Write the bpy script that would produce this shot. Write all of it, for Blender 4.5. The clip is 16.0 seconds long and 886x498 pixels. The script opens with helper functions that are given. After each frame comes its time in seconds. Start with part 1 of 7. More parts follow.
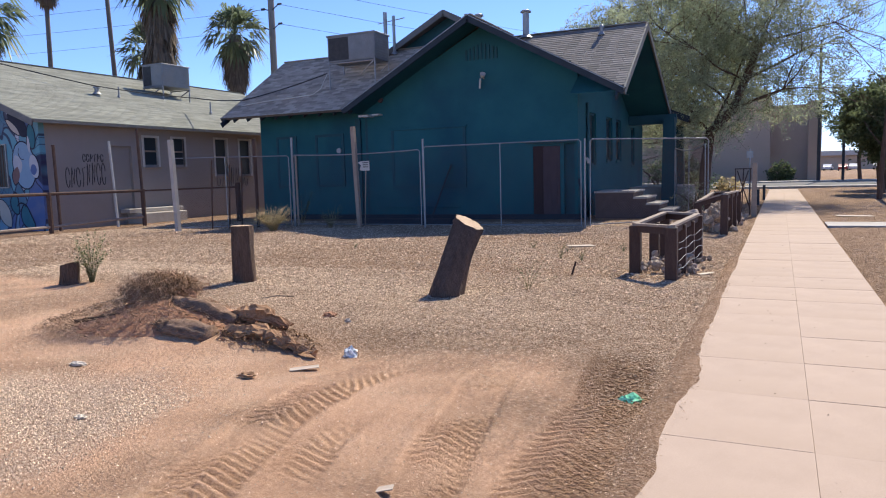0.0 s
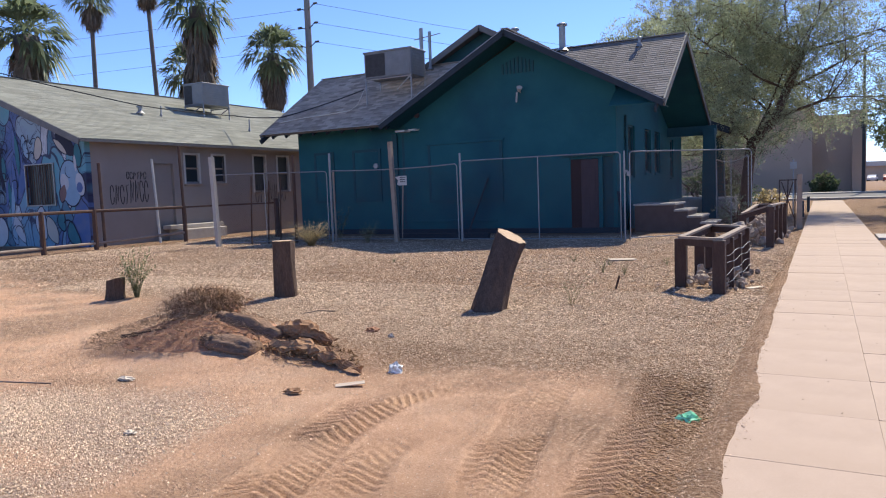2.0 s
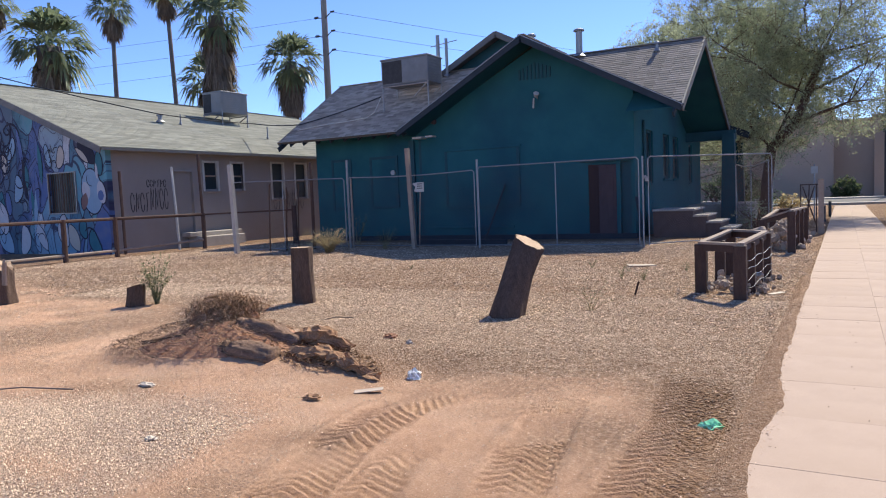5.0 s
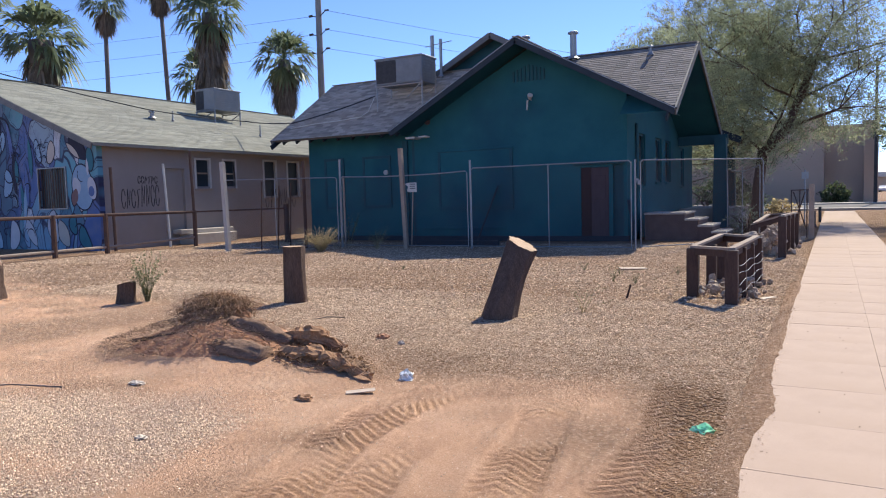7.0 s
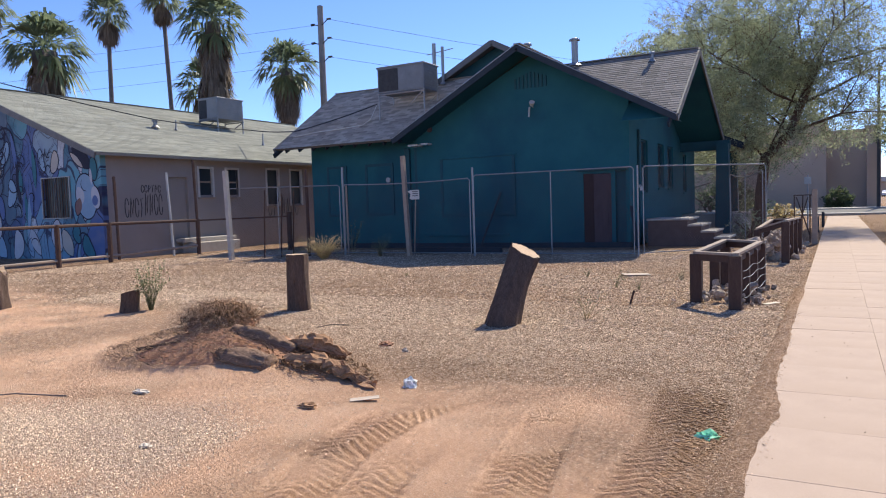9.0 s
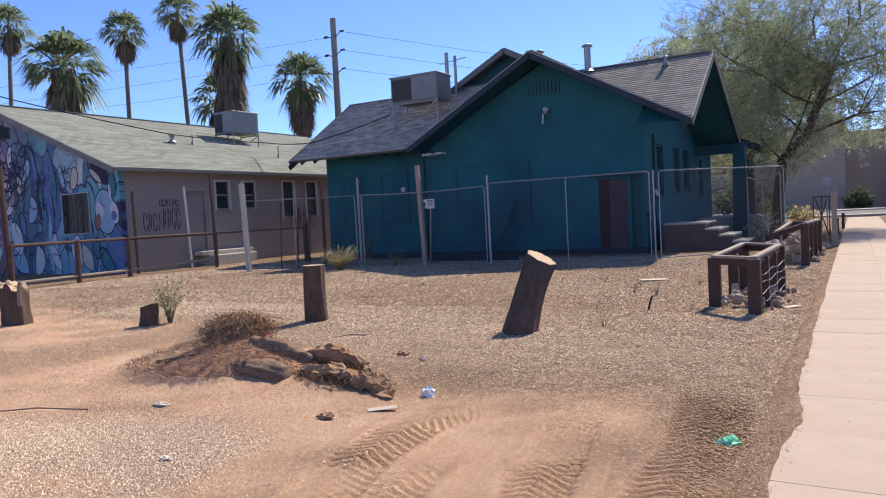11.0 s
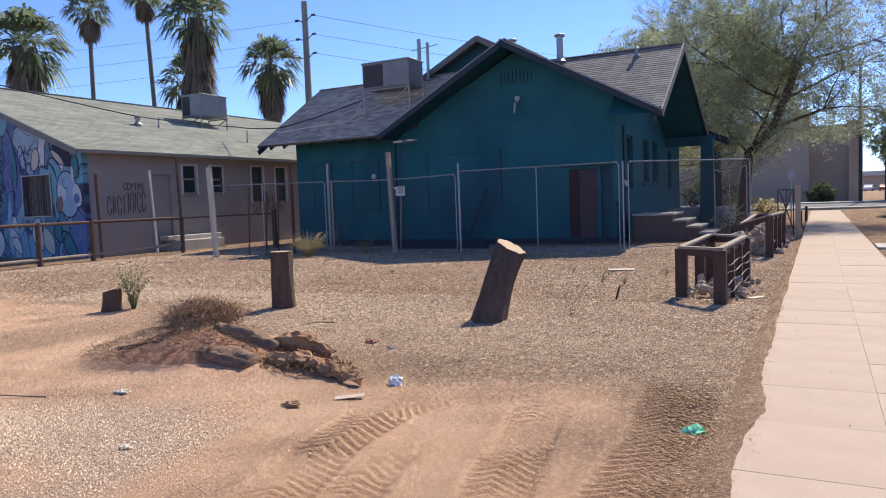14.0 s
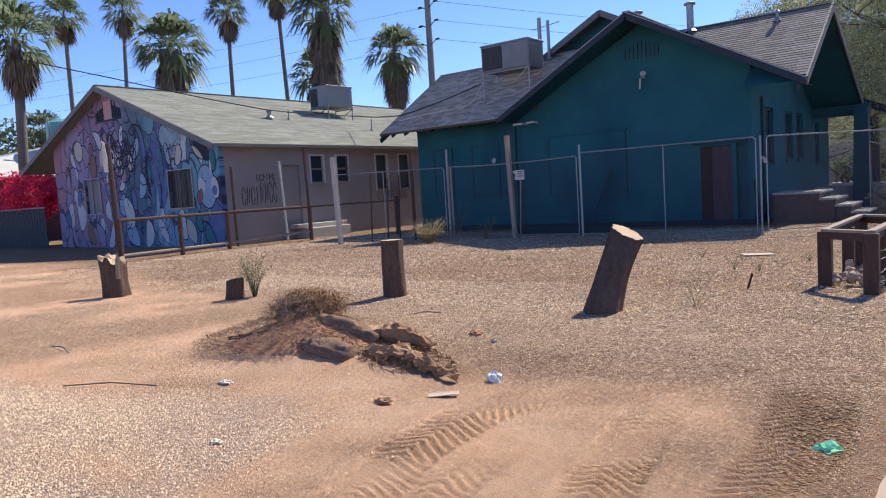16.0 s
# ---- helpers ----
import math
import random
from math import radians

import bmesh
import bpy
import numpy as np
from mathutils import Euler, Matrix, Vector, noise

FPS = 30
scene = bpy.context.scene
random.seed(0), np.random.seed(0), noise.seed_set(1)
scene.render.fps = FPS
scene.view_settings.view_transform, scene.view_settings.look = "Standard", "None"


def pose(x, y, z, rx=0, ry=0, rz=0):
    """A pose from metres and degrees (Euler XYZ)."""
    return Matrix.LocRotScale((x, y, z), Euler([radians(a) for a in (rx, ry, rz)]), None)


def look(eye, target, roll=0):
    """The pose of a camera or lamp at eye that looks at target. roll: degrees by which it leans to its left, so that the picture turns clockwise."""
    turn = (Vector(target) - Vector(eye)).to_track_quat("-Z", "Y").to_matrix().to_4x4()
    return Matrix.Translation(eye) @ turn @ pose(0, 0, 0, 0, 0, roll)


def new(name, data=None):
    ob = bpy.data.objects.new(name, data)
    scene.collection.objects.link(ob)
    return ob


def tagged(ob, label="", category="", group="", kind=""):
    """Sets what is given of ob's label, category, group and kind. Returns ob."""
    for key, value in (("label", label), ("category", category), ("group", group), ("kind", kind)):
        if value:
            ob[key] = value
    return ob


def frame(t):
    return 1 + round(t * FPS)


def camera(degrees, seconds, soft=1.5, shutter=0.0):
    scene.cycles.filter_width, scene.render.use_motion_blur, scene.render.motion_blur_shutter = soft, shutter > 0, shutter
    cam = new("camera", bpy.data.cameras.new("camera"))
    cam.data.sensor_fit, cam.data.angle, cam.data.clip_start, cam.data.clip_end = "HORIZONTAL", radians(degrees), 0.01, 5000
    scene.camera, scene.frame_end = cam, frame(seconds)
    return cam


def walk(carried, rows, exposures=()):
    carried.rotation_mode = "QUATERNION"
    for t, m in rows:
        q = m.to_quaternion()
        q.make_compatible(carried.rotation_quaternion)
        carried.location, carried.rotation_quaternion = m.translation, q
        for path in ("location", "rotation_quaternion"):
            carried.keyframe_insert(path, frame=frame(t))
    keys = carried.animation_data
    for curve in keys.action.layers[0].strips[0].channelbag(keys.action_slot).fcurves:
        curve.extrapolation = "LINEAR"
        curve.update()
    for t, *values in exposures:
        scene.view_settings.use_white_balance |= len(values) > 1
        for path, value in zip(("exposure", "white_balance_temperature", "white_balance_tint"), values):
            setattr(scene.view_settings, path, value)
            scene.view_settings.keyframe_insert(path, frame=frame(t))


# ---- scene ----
cam = camera(63.4, 16.0, soft=1.1)
PATH = [
    (0, (-0.113, -0.003, 1.412), (-0.96, 1.797, 1.207), -1.6),
    (0.5, (-0.192, 0.006, 1.415), (-1.135, 1.763, 1.247), -2.5),
    (1, (-0.231, 0.004, 1.406), (-1.247, 1.72, 1.249), -2.8),
    (1.5, (-0.233, -0.002, 1.402), (-1.233, 1.723, 1.24), -2.6),
    (2, (-0.229, 0.025, 1.406), (-1.162, 1.787, 1.244), -2.1),
    (2.5, (-0.241, 0.03, 1.406), (-1.159, 1.799, 1.243), -1.8),
    (3, (-0.249, 0.036, 1.398), (-1.201, 1.788, 1.241), -1.9),
    (5.5, (-0.246, 0.027, 1.402), (-1.222, 1.768, 1.262), -2.3),
    (6, (-0.248, 0.015, 1.404), (-1.213, 1.762, 1.265), -1.8),
    (6.5, (-0.264, 0.027, 1.407), (-1.221, 1.777, 1.265), -1.7),
    (7, (-0.266, 0.029, 1.408), (-1.219, 1.781, 1.266), -1.6),
    (7.5, (-0.266, 0.043, 1.407), (-1.216, 1.797, 1.275), -1.6),
    (8, (-0.269, 0.031, 1.409), (-1.222, 1.784, 1.283), -1.7),
    (10.5, (-0.258, 0.018, 1.407), (-1.244, 1.755, 1.301), -2.7),
    (11, (-0.261, 0.024, 1.407), (-1.26, 1.754, 1.311), -3.0),
    (11.5, (-0.27, 0.031, 1.407), (-1.253, 1.77, 1.308), -2.9),
    (12, (-0.269, 0.04, 1.405), (-1.231, 1.79, 1.298), -3.2),
    (12.5, (-0.272, 0.051, 1.401), (-1.228, 1.804, 1.284), -3.3),
    (13, (-0.27, 0.039, 1.4), (-1.228, 1.79, 1.276), -2.6),
    (13.5, (-0.28, 0.057, 1.398), (-1.233, 1.81, 1.263), -2.0),
    (14, (-0.276, 0.068, 1.401), (-1.203, 1.835, 1.268), -2.2),
    (14.5, (-0.316, 0.081, 1.395), (-1.294, 1.821, 1.271), -3.4),
    (15, (-0.369, 0.145, 1.396), (-1.377, 1.867, 1.268), -4.0),
    (15.5, (-0.316, 0.264, 1.392), (-1.383, 1.95, 1.252), -3.0),
    (16, (-0.24, 0.469, 1.414), (-1.467, 2.04, 1.254), -3.6),
]
walk(cam, [(t, look(eye, target, roll)) for t, eye, target, roll in PATH])

# ---- world, sun, exposure ----
SUN_FROM = Vector((0.7, 6.25, 6.4)).normalized()
world = bpy.data.worlds.new("world")
scene.world = world
world.use_nodes = True
wn, wl = world.node_tree.nodes, world.node_tree.links
sky_node = wn.new("ShaderNodeTexSky")
sky_node.sky_type = "NISHITA"
sky_node.sun_disc = False
sky_node.sun_elevation = math.asin(SUN_FROM.z)
sky_node.sun_rotation = math.atan2(SUN_FROM.x, SUN_FROM.y)
sky_node.altitude = 350
sky_node.air_density = 0.75
sky_node.dust_density = 0.05
sky_node.ozone_density = 8.0
air = wn.new("ShaderNodeMixRGB")
air.blend_type = "MULTIPLY"
air.inputs[0].default_value = 1.0
air.inputs[2].default_value = (0.98, 0.93, 1.05, 1)
wl.new(sky_node.outputs[0], air.inputs[1])
wl.new(air.outputs[0], wn["Background"].inputs["Color"])
wn["Background"].inputs["Strength"].default_value = 0.123
sun_data = bpy.data.lights.new("sun", "SUN")
sun_data.energy, sun_data.angle, sun_data.color = 4.0, radians(0.53), (1.0, 0.925, 0.78)
sun = new("sun", sun_data)
sun.matrix_world = look(SUN_FROM * 60, (0, 0, 0))
scene.view_settings.exposure = 0.79


# ---- building helpers ----
def part(name, bm, material, parent, label="", smooth=False):
    """Link a bmesh as one mesh object under a thing or a part."""
    me = bpy.data.meshes.new(name)
    bm.normal_update()
    bm.to_mesh(me)
    bm.free()
    if smooth:
        me.polygons.foreach_set("use_smooth", [True] * len(me.polygons))
    me.materials.append(material)
    ob = new(name, me)
    if parent is not None:
        ob.parent = parent
    if label:
        tagged(ob, label)
    return ob


def thing(name, label, category, at=(0, 0, 0), turn=0.0, group="", kind=""):
    ob = new(name)
    ob.empty_display_size = 0.2
    ob.matrix_world = pose(at[0], at[1], at[2], 0, 0, turn)
    return tagged(ob, label, category, group, kind)


def single(name, bm, material, label, category, at=(0, 0, 0), turn=0.0, group="", kind="", smooth=False):
    ob = part(name, bm, material, None, "", smooth)
    ob.matrix_world = pose(at[0], at[1], at[2], 0, 0, turn)
    return tagged(ob, label, category, group, kind)


def box(bm, x0, x1, y0, y1, z0, z1, bevel=0.0):
    r = bmesh.ops.create_cube(bm, size=1)
    bmesh.ops.transform(bm, matrix=Matrix.LocRotScale(((x0 + x1) / 2, (y0 + y1) / 2, (z0 + z1) / 2), None,
                                                      (abs(x1 - x0), abs(y1 - y0), abs(z1 - z0))), verts=r["verts"])
    if bevel:
        edges = list({e for v in r["verts"] for e in v.link_edges})
        bmesh.ops.bevel(bm, geom=edges, offset=bevel, segments=1, affect="EDGES")
    return bm


def beam(bm, a, b, w, h, up=(0, 0, 1)):
    """A board with a w x h section from a to b."""
    a, b = Vector(a), Vector(b)
    d = (b - a).normalized()
    s = d.cross(Vector(up))
    s = s.normalized() if s.length > 1e-4 else Vector((1, 0, 0))
    u = s.cross(d)
    vs = [bm.verts.new(p + s * sx * w / 2 + u * sz * h / 2) for p in (a, b) for sx, sz in ((-1, -1), (1, -1), (1, 1), (-1, 1))]
    for f in ((3, 2, 1, 0), (4, 5, 6, 7), (0, 1, 5, 4), (1, 2, 6, 5), (2, 3, 7, 6), (3, 0, 4, 7)):
        bm.faces.new([vs[i] for i in f])
    return bm


def tube(bm, pts, radii, n=8, cap=True):
    """A round bar through pts."""
    pts = [Vector(p) for p in pts]
    if not hasattr(radii, "__len__"):
        radii = [radii] * len(pts)
    rings, side = [], None
    for i, p in enumerate(pts):
        d = (pts[min(i + 1, len(pts) - 1)] - pts[max(i - 1, 0)]).normalized()
        if side is None:
            side = d.cross(Vector((0.31, 0.17, 0.93)))
            if side.length < 0.05:
                side = d.cross(Vector((1, 0, 0)))
        side = (side - d * side.dot(d)).normalized()
        other = d.cross(side)
        rings.append([bm.verts.new(p + (side * math.cos(k * math.tau / n) + other * math.sin(k * math.tau / n)) * radii[i]) for k in range(n)])
    for r0, r1 in zip(rings, rings[1:]):
        for k in range(n):
            bm.faces.new((r0[k], r0[(k + 1) % n], r1[(k + 1) % n], r1[k]))
    if cap:
        bm.faces.new(rings[0][::-1])
        bm.faces.new(rings[-1])
    return bm


def prism(bm, poly, axis, a, b):
    """Extrude a polygon of 2D points along axis from a to b: "x" takes (y, z), "y" takes (x, z), "z" takes (x, y)."""
    def place(p, c):
        return {"x": (c, p[0], p[1]), "y": (p[0], c, p[1]), "z": (p[0], p[1], c)}[axis]
    v0 = [bm.verts.new(place(p, a)) for p in poly]
    v1 = [bm.verts.new(place(p, b)) for p in poly]
    bm.faces.new(v0[::-1])
    bm.faces.new(v1)
    for i in range(len(poly)):
        j = (i + 1) % len(poly)
        bm.faces.new((v0[i], v0[j], v1[j], v1[i]))
    bmesh.ops.recalc_face_normals(bm, faces=bm.faces[:])
    return bm


def slab(bm, corners, thick):
    """A flat plate: corners of its top face, going round, and its thickness below it."""
    c = [Vector(p) for p in corners]
    nrm = (c[1] - c[0]).cross(c[2] - c[0]).normalized()
    if nrm.z < 0:
        nrm = -nrm
    top = [bm.verts.new(p) for p in c]
    low = [bm.verts.new(p - nrm * thick) for p in c]
    bm.faces.new(top)
    bm.faces.new(low[::-1])
    for i in range(len(c)):
        j = (i + 1) % len(c)
        bm.faces.new((top[j], top[i], low[i], low[j]))
    bmesh.ops.recalc_face_normals(bm, faces=bm.faces[:])
    return bm


def wall_with_holes(bm, u0, u1, z0, z1, holes, spot):
    """One wall with rectangular openings (ua, ub, za, zb) right through it; spot(u, z, s) gives a point of its outer (0) or inner (1) face."""
    us = sorted({u0, u1, *[h[0] for h in holes], *[h[1] for h in holes]})
    zs = sorted({z0, z1, *[h[2] for h in holes], *[h[3] for h in holes]})
    verts_ = {}

    def vert(i, j, s):
        if (i, j, s) not in verts_:
            verts_[i, j, s] = bm.verts.new(spot(us[i], zs[j], s))
        return verts_[i, j, s]

    def solid(i, j):
        if not (0 <= i < len(us) - 1 and 0 <= j < len(zs) - 1):
            return False
        u, z = (us[i] + us[i + 1]) / 2, (zs[j] + zs[j + 1]) / 2
        return not any(h[0] < u < h[1] and h[2] < z < h[3] for h in holes)

    for i in range(len(us) - 1):
        for j in range(len(zs) - 1):
            if not solid(i, j):
                continue
            for s in (0, 1):
                bm.faces.new([vert(i, j, s), vert(i + 1, j, s), vert(i + 1, j + 1, s), vert(i, j + 1, s)])
            for di, dj, p, q in ((-1, 0, (i, j), (i, j + 1)), (1, 0, (i + 1, j), (i + 1, j + 1)), (0, -1, (i, j), (i + 1, j)), (0, 1, (i, j + 1), (i + 1, j + 1))):
                if not solid(i + di, j + dj):
                    bm.faces.new([vert(*p, 0), vert(*q, 0), vert(*q, 1), vert(*p, 1)])
    bmesh.ops.recalc_face_normals(bm, faces=bm.faces[:])
    return bm


# ---- materials ----
def surface(name, c0, c1, rough=0.8, scale=4.0, grain=60.0, bump=0.2, metal=0.0, stretch=(1, 1, 1), stain=None, stain_amount=0.4,
            island=0.0, spec=0.3, object_random=0.0, bump_distance=0.01):
    """Two colours mixed at two scales of noise, with relief, an optional stain colour, and random shade per piece."""
    m = bpy.data.materials.new(name)
    m.use_nodes = True
    nt = m.node_tree
    n, l = nt.nodes, nt.links
    bsdf = n["Principled BSDF"]
    tc = n.new("ShaderNodeTexCoord")
    mp = n.new("ShaderNodeMapping")
    mp.inputs["Scale"].default_value = stretch
    l.new(tc.outputs["Object"], mp.inputs["Vector"])
    big = n.new("ShaderNodeTexNoise")
    big.inputs["Scale"].default_value, big.inputs["Detail"].default_value, big.inputs["Roughness"].default_value = scale, 4, 0.6
    fine = n.new("ShaderNodeTexNoise")
    fine.inputs["Scale"].default_value, fine.inputs["Detail"].default_value, fine.inputs["Roughness"].default_value = grain, 3, 0.7
    for t in (big, fine):
        l.new(mp.outputs[0], t.inputs["Vector"])
    add = n.new("ShaderNodeMath")
    add.operation = "MULTIPLY_ADD"
    l.new(fine.outputs["Fac"], add.inputs[0])
    add.inputs[1].default_value = 0.5
    half = n.new("ShaderNodeMath")
    half.operation = "MULTIPLY"
    l.new(big.outputs["Fac"], half.inputs[0])
    half.inputs[1].default_value = 0.5
    l.new(half.outputs[0], add.inputs[2])
    ramp = n.new("ShaderNodeValToRGB")
    ramp.color_ramp.elements[0].position, ramp.color_ramp.elements[1].position = 0.32, 0.68
    ramp.color_ramp.elements[0].color, ramp.color_ramp.elements[1].color = (*c0, 1), (*c1, 1)
    l.new(add.outputs[0], ramp.inputs[0])
    colour = ramp.outputs[0]
    if stain:
        sn = n.new("ShaderNodeTexNoise")
        sn.inputs["Scale"].default_value, sn.inputs["Detail"].default_value = scale * 0.45, 6
        l.new(mp.outputs[0], sn.inputs["Vector"])
        sr = n.new("ShaderNodeMapRange")
        sr.inputs["From Min"].default_value, sr.inputs["From Max"].default_value = 0.5, 0.7
        sr.inputs["To Max"].default_value = stain_amount
        l.new(sn.outputs["Fac"], sr.inputs["Value"])
        mx = n.new("ShaderNodeMixRGB")
        l.new(sr.outputs[0], mx.inputs[0])
        l.new(colour, mx.inputs[1])
        mx.inputs[2].default_value = (*stain, 1)
        colour = mx.outputs[0]
    if island or object_random:
        src = n.new("ShaderNodeNewGeometry").outputs["Random Per Island"] if island else n.new("ShaderNodeObjectInfo").outputs["Random"]
        amount = island or object_random
        mr = n.new("ShaderNodeMapRange")
        mr.inputs["To Min"].default_value, mr.inputs["To Max"].default_value = 1 - amount, 1 + amount
        l.new(src, mr.inputs["Value"])
        hv = n.new("ShaderNodeHueSaturation")
        l.new(mr.outputs[0], hv.inputs["Value"])
        l.new(colour, hv.inputs["Color"])
        colour = hv.outputs[0]
    l.new(colour, bsdf.inputs["Base Color"])
    bsdf.inputs["Roughness"].default_value, bsdf.inputs["Metallic"].default_value = rough, metal
    bsdf.inputs["Specular IOR Level"].default_value = spec
    if bump:
        bp = n.new("ShaderNodeBump")
        bp.inputs["Strength"].default_value, bp.inputs["Distance"].default_value = bump, bump_distance
        l.new(add.outputs[0], bp.inputs["Height"])
        l.new(bp.outputs[0], bsdf.inputs["Normal"])
    return m


def leafy(m, share=0.58):
    """Let part of the light through a leaf."""
    nt = m.node_tree
    n, l = nt.nodes, nt.links
    bsdf, out = n["Principled BSDF"], n["Material Output"]
    tr = n.new("ShaderNodeBsdfTranslucent")
    mx = n.new("ShaderNodeMixShader")
    mx.inputs[0].default_value = share
    l.new(bsdf.inputs["Base Color"].links[0].from_socket, tr.inputs["Color"])
    l.new(bsdf.outputs[0], mx.inputs[1])
    l.new(tr.outputs[0], mx.inputs[2])
    l.new(mx.outputs[0], out.inputs["Surface"])
    return m


TEAL = surface("teal_stucco", (0.010, 0.08, 0.104), (0.024, 0.132, 0.148), 0.85, 0.9, 45, 0.35, stain=(0.012, 0.058, 0.09), stain_amount=0.9)
TEAL_TRIM = surface("teal_trim_paint", (0.010, 0.056, 0.075), (0.018, 0.085, 0.105), 0.6, 3, 60, 0.15)
DARK_WOOD = surface("dark_fascia_paint", (0.018, 0.028, 0.038), (0.034, 0.046, 0.058), 0.7, 4, 60, 0.2)
SHINGLE = surface("brown_grey_shingle", (0.18, 0.16, 0.143), (0.27, 0.242, 0.217), 0.95, 3, 120, 0.4, object_random=0.22)
SHINGLE_BASE = surface("shingle_underlay", (0.09, 0.08, 0.075), (0.13, 0.12, 0.11), 0.95, 3, 120, 0.3)
SHINGLE_TAN = surface("green_grey_shingle", (0.22, 0.225, 0.185), (0.31, 0.31, 0.255), 0.95, 3, 120, 0.4, object_random=0.2)
TAN = surface("tan_stucco", (0.27, 0.238, 0.218), (0.335, 0.295, 0.268), 0.9, 1.0, 50, 0.4, stain=(0.26, 0.215, 0.19))
WHITE_PAINT = surface("weathered_white_paint", (0.42, 0.41, 0.38), (0.6, 0.58, 0.54), 0.6, 6, 50, 0.2, stain=(0.35, 0.31, 0.27))
GALV = surface("galvanised_steel", (0.24, 0.25, 0.26), (0.38, 0.38, 0.38), 0.5, 6, 80, 0.05, metal=0.7)
RUST = surface("rusty_steel", (0.06, 0.034, 0.027), (0.13, 0.075, 0.055), 0.8, 8, 80, 0.3)
BROWN_WOOD = surface("brown_stained_wood", (0.05, 0.029, 0.023), (0.1, 0.06, 0.046), 0.8, 5, 30, 0.5, stretch=(6, 6, 1))
GREY_WOOD = surface("sun_bleached_wood", (0.25, 0.19, 0.15), (0.39, 0.31, 0.245), 0.9, 6, 40, 0.5)
BARK = surface("rough_dark_bark", (0.06, 0.038, 0.029), (0.17, 0.112, 0.082), 0.95, 7, 40, 0.9, stretch=(2.2, 2.2, 0.5), bump_distance=0.03)
CUT = surface("sawn_end_grain", (0.42, 0.28, 0.17), (0.6, 0.43, 0.28), 0.85, 9, 60, 0.3)
CONCRETE = surface("pinkish_sidewalk_concrete", (0.39, 0.287, 0.218), (0.5, 0.375, 0.292), 0.9, 2.2, 160, 0.2, stain=(0.38, 0.275, 0.2), stain_amount=0.5, object_random=0.03)
GREY_CONCRETE = surface("grey_concrete", (0.36, 0.32, 0.28), (0.5, 0.45, 0.4), 0.9, 3, 90, 0.25, stain=(0.25, 0.22, 0.19))
ASPHALT = surface("worn_asphalt", (0.10, 0.095, 0.09), (0.16, 0.15, 0.14), 0.9, 2, 120, 0.2)
BEIGE = surface("beige_institution_wall", (0.5, 0.375, 0.28), (0.58, 0.44, 0.335), 0.9, 0.6, 20, 0.2)
COOLER = surface("painted_sheet_metal", (0.15, 0.16, 0.17), (0.24, 0.25, 0.26), 0.55, 3, 60, 0.08, metal=0.2, stain=(0.13, 0.13, 0.13))
DARK_METAL = surface("dark_pad_louvre", (0.035, 0.035, 0.04), (0.07, 0.07, 0.07), 0.8, 8, 70, 0.3)


# ---- ground, road and pavement ----
def smooth(a, b, v):
    t = np.clip((v - a) / (b - a), 0, 1)
    return t * t * (3 - 2 * t)


def wave_noise(x, y, seed, scale):
    """Cheap smooth noise from a few turned sine waves, about -1 to 1."""
    rng = np.random.RandomState(seed)
    out = np.zeros_like(x)
    for _ in range(7):
        a, f, p = rng.uniform(0, math.tau), scale * rng.uniform(0.5, 1.7), rng.uniform(0, math.tau)
        out += np.sin((x * math.cos(a) + y * math.sin(a)) * f + p)
    return out / 4.2


TRACKS = [  # wheel tracks: centre line, width, depth
    ([(-2.25, 1.6), (-2.6, 2.5), (-2.84, 3.3), (-2.9, 4.1), (-2.7, 4.9)], 0.42, 1.7),
    ([(-1.5, 2.4), (-1.72, 3.4), (-1.9, 4.4), (-1.95, 5.0)], 0.36, 1.5),
    ([(-0.95, 2.2), (-1.06, 3.2), (-1.04, 4.3), (-1.15, 5.2), (-1.2, 5.8)], 0.48, 1.6),
    ([(-2.2, 2.5), (-2.38, 3.1), (-2.46, 3.7)], 0.32, 1.4),
]


def track_relief(x, y):
    out, cover = np.zeros_like(x), np.zeros_like(x)
    for line, width, depth in TRACKS:
        best = np.full_like(x, 9.0)
        along = np.zeros_like(x)
        side = np.zeros_like(x)
        run = 0.0
        for (ax, ay), (bx, by) in zip(line, line[1:]):
            ln = math.hypot(bx - ax, by - ay)
            ux, uy = (bx - ax) / ln, (by - ay) / ln
            t = (x - ax) * ux + (y - ay) * uy
            s = (x - ax) * uy - (y - ay) * ux
            d = np.hypot(np.abs(s), np.maximum(0, np.maximum(-t, t - ln)))
            near = d < best
            best = np.where(near, d, best)
            along = np.where(near, run + np.clip(t, 0, ln), along)
            side = np.where(near, s, side)
            run += ln
        inside = (1 - smooth(width * 0.42, width * 0.56, best)) * smooth(0, 0.5, along) * smooth(0, 0.9, run - along)
        lugs = np.sin((along + 0.9 * np.abs(side + 0.05)) * math.tau / 0.08 + 1.2 * wave_noise(x, y, 5, 5) + 1.0 * wave_noise(x, y, 6, 14))
        patch = smooth(-0.6, 0.2, wave_noise(x, y, 11, 4.5) + 0.15)
        rim = np.exp(-((best - width * 0.62) / 0.06) ** 2)
        out += depth * (inside * (-0.012 + 0.012 * patch * np.clip(lugs * 2.2 + 0.7, -1, 0.8)) + 0.007 * rim * (1 + 0.8 * wave_noise(x, y, 12, 6)))
        cover = np.maximum(cover, inside * depth)
    return out, cover


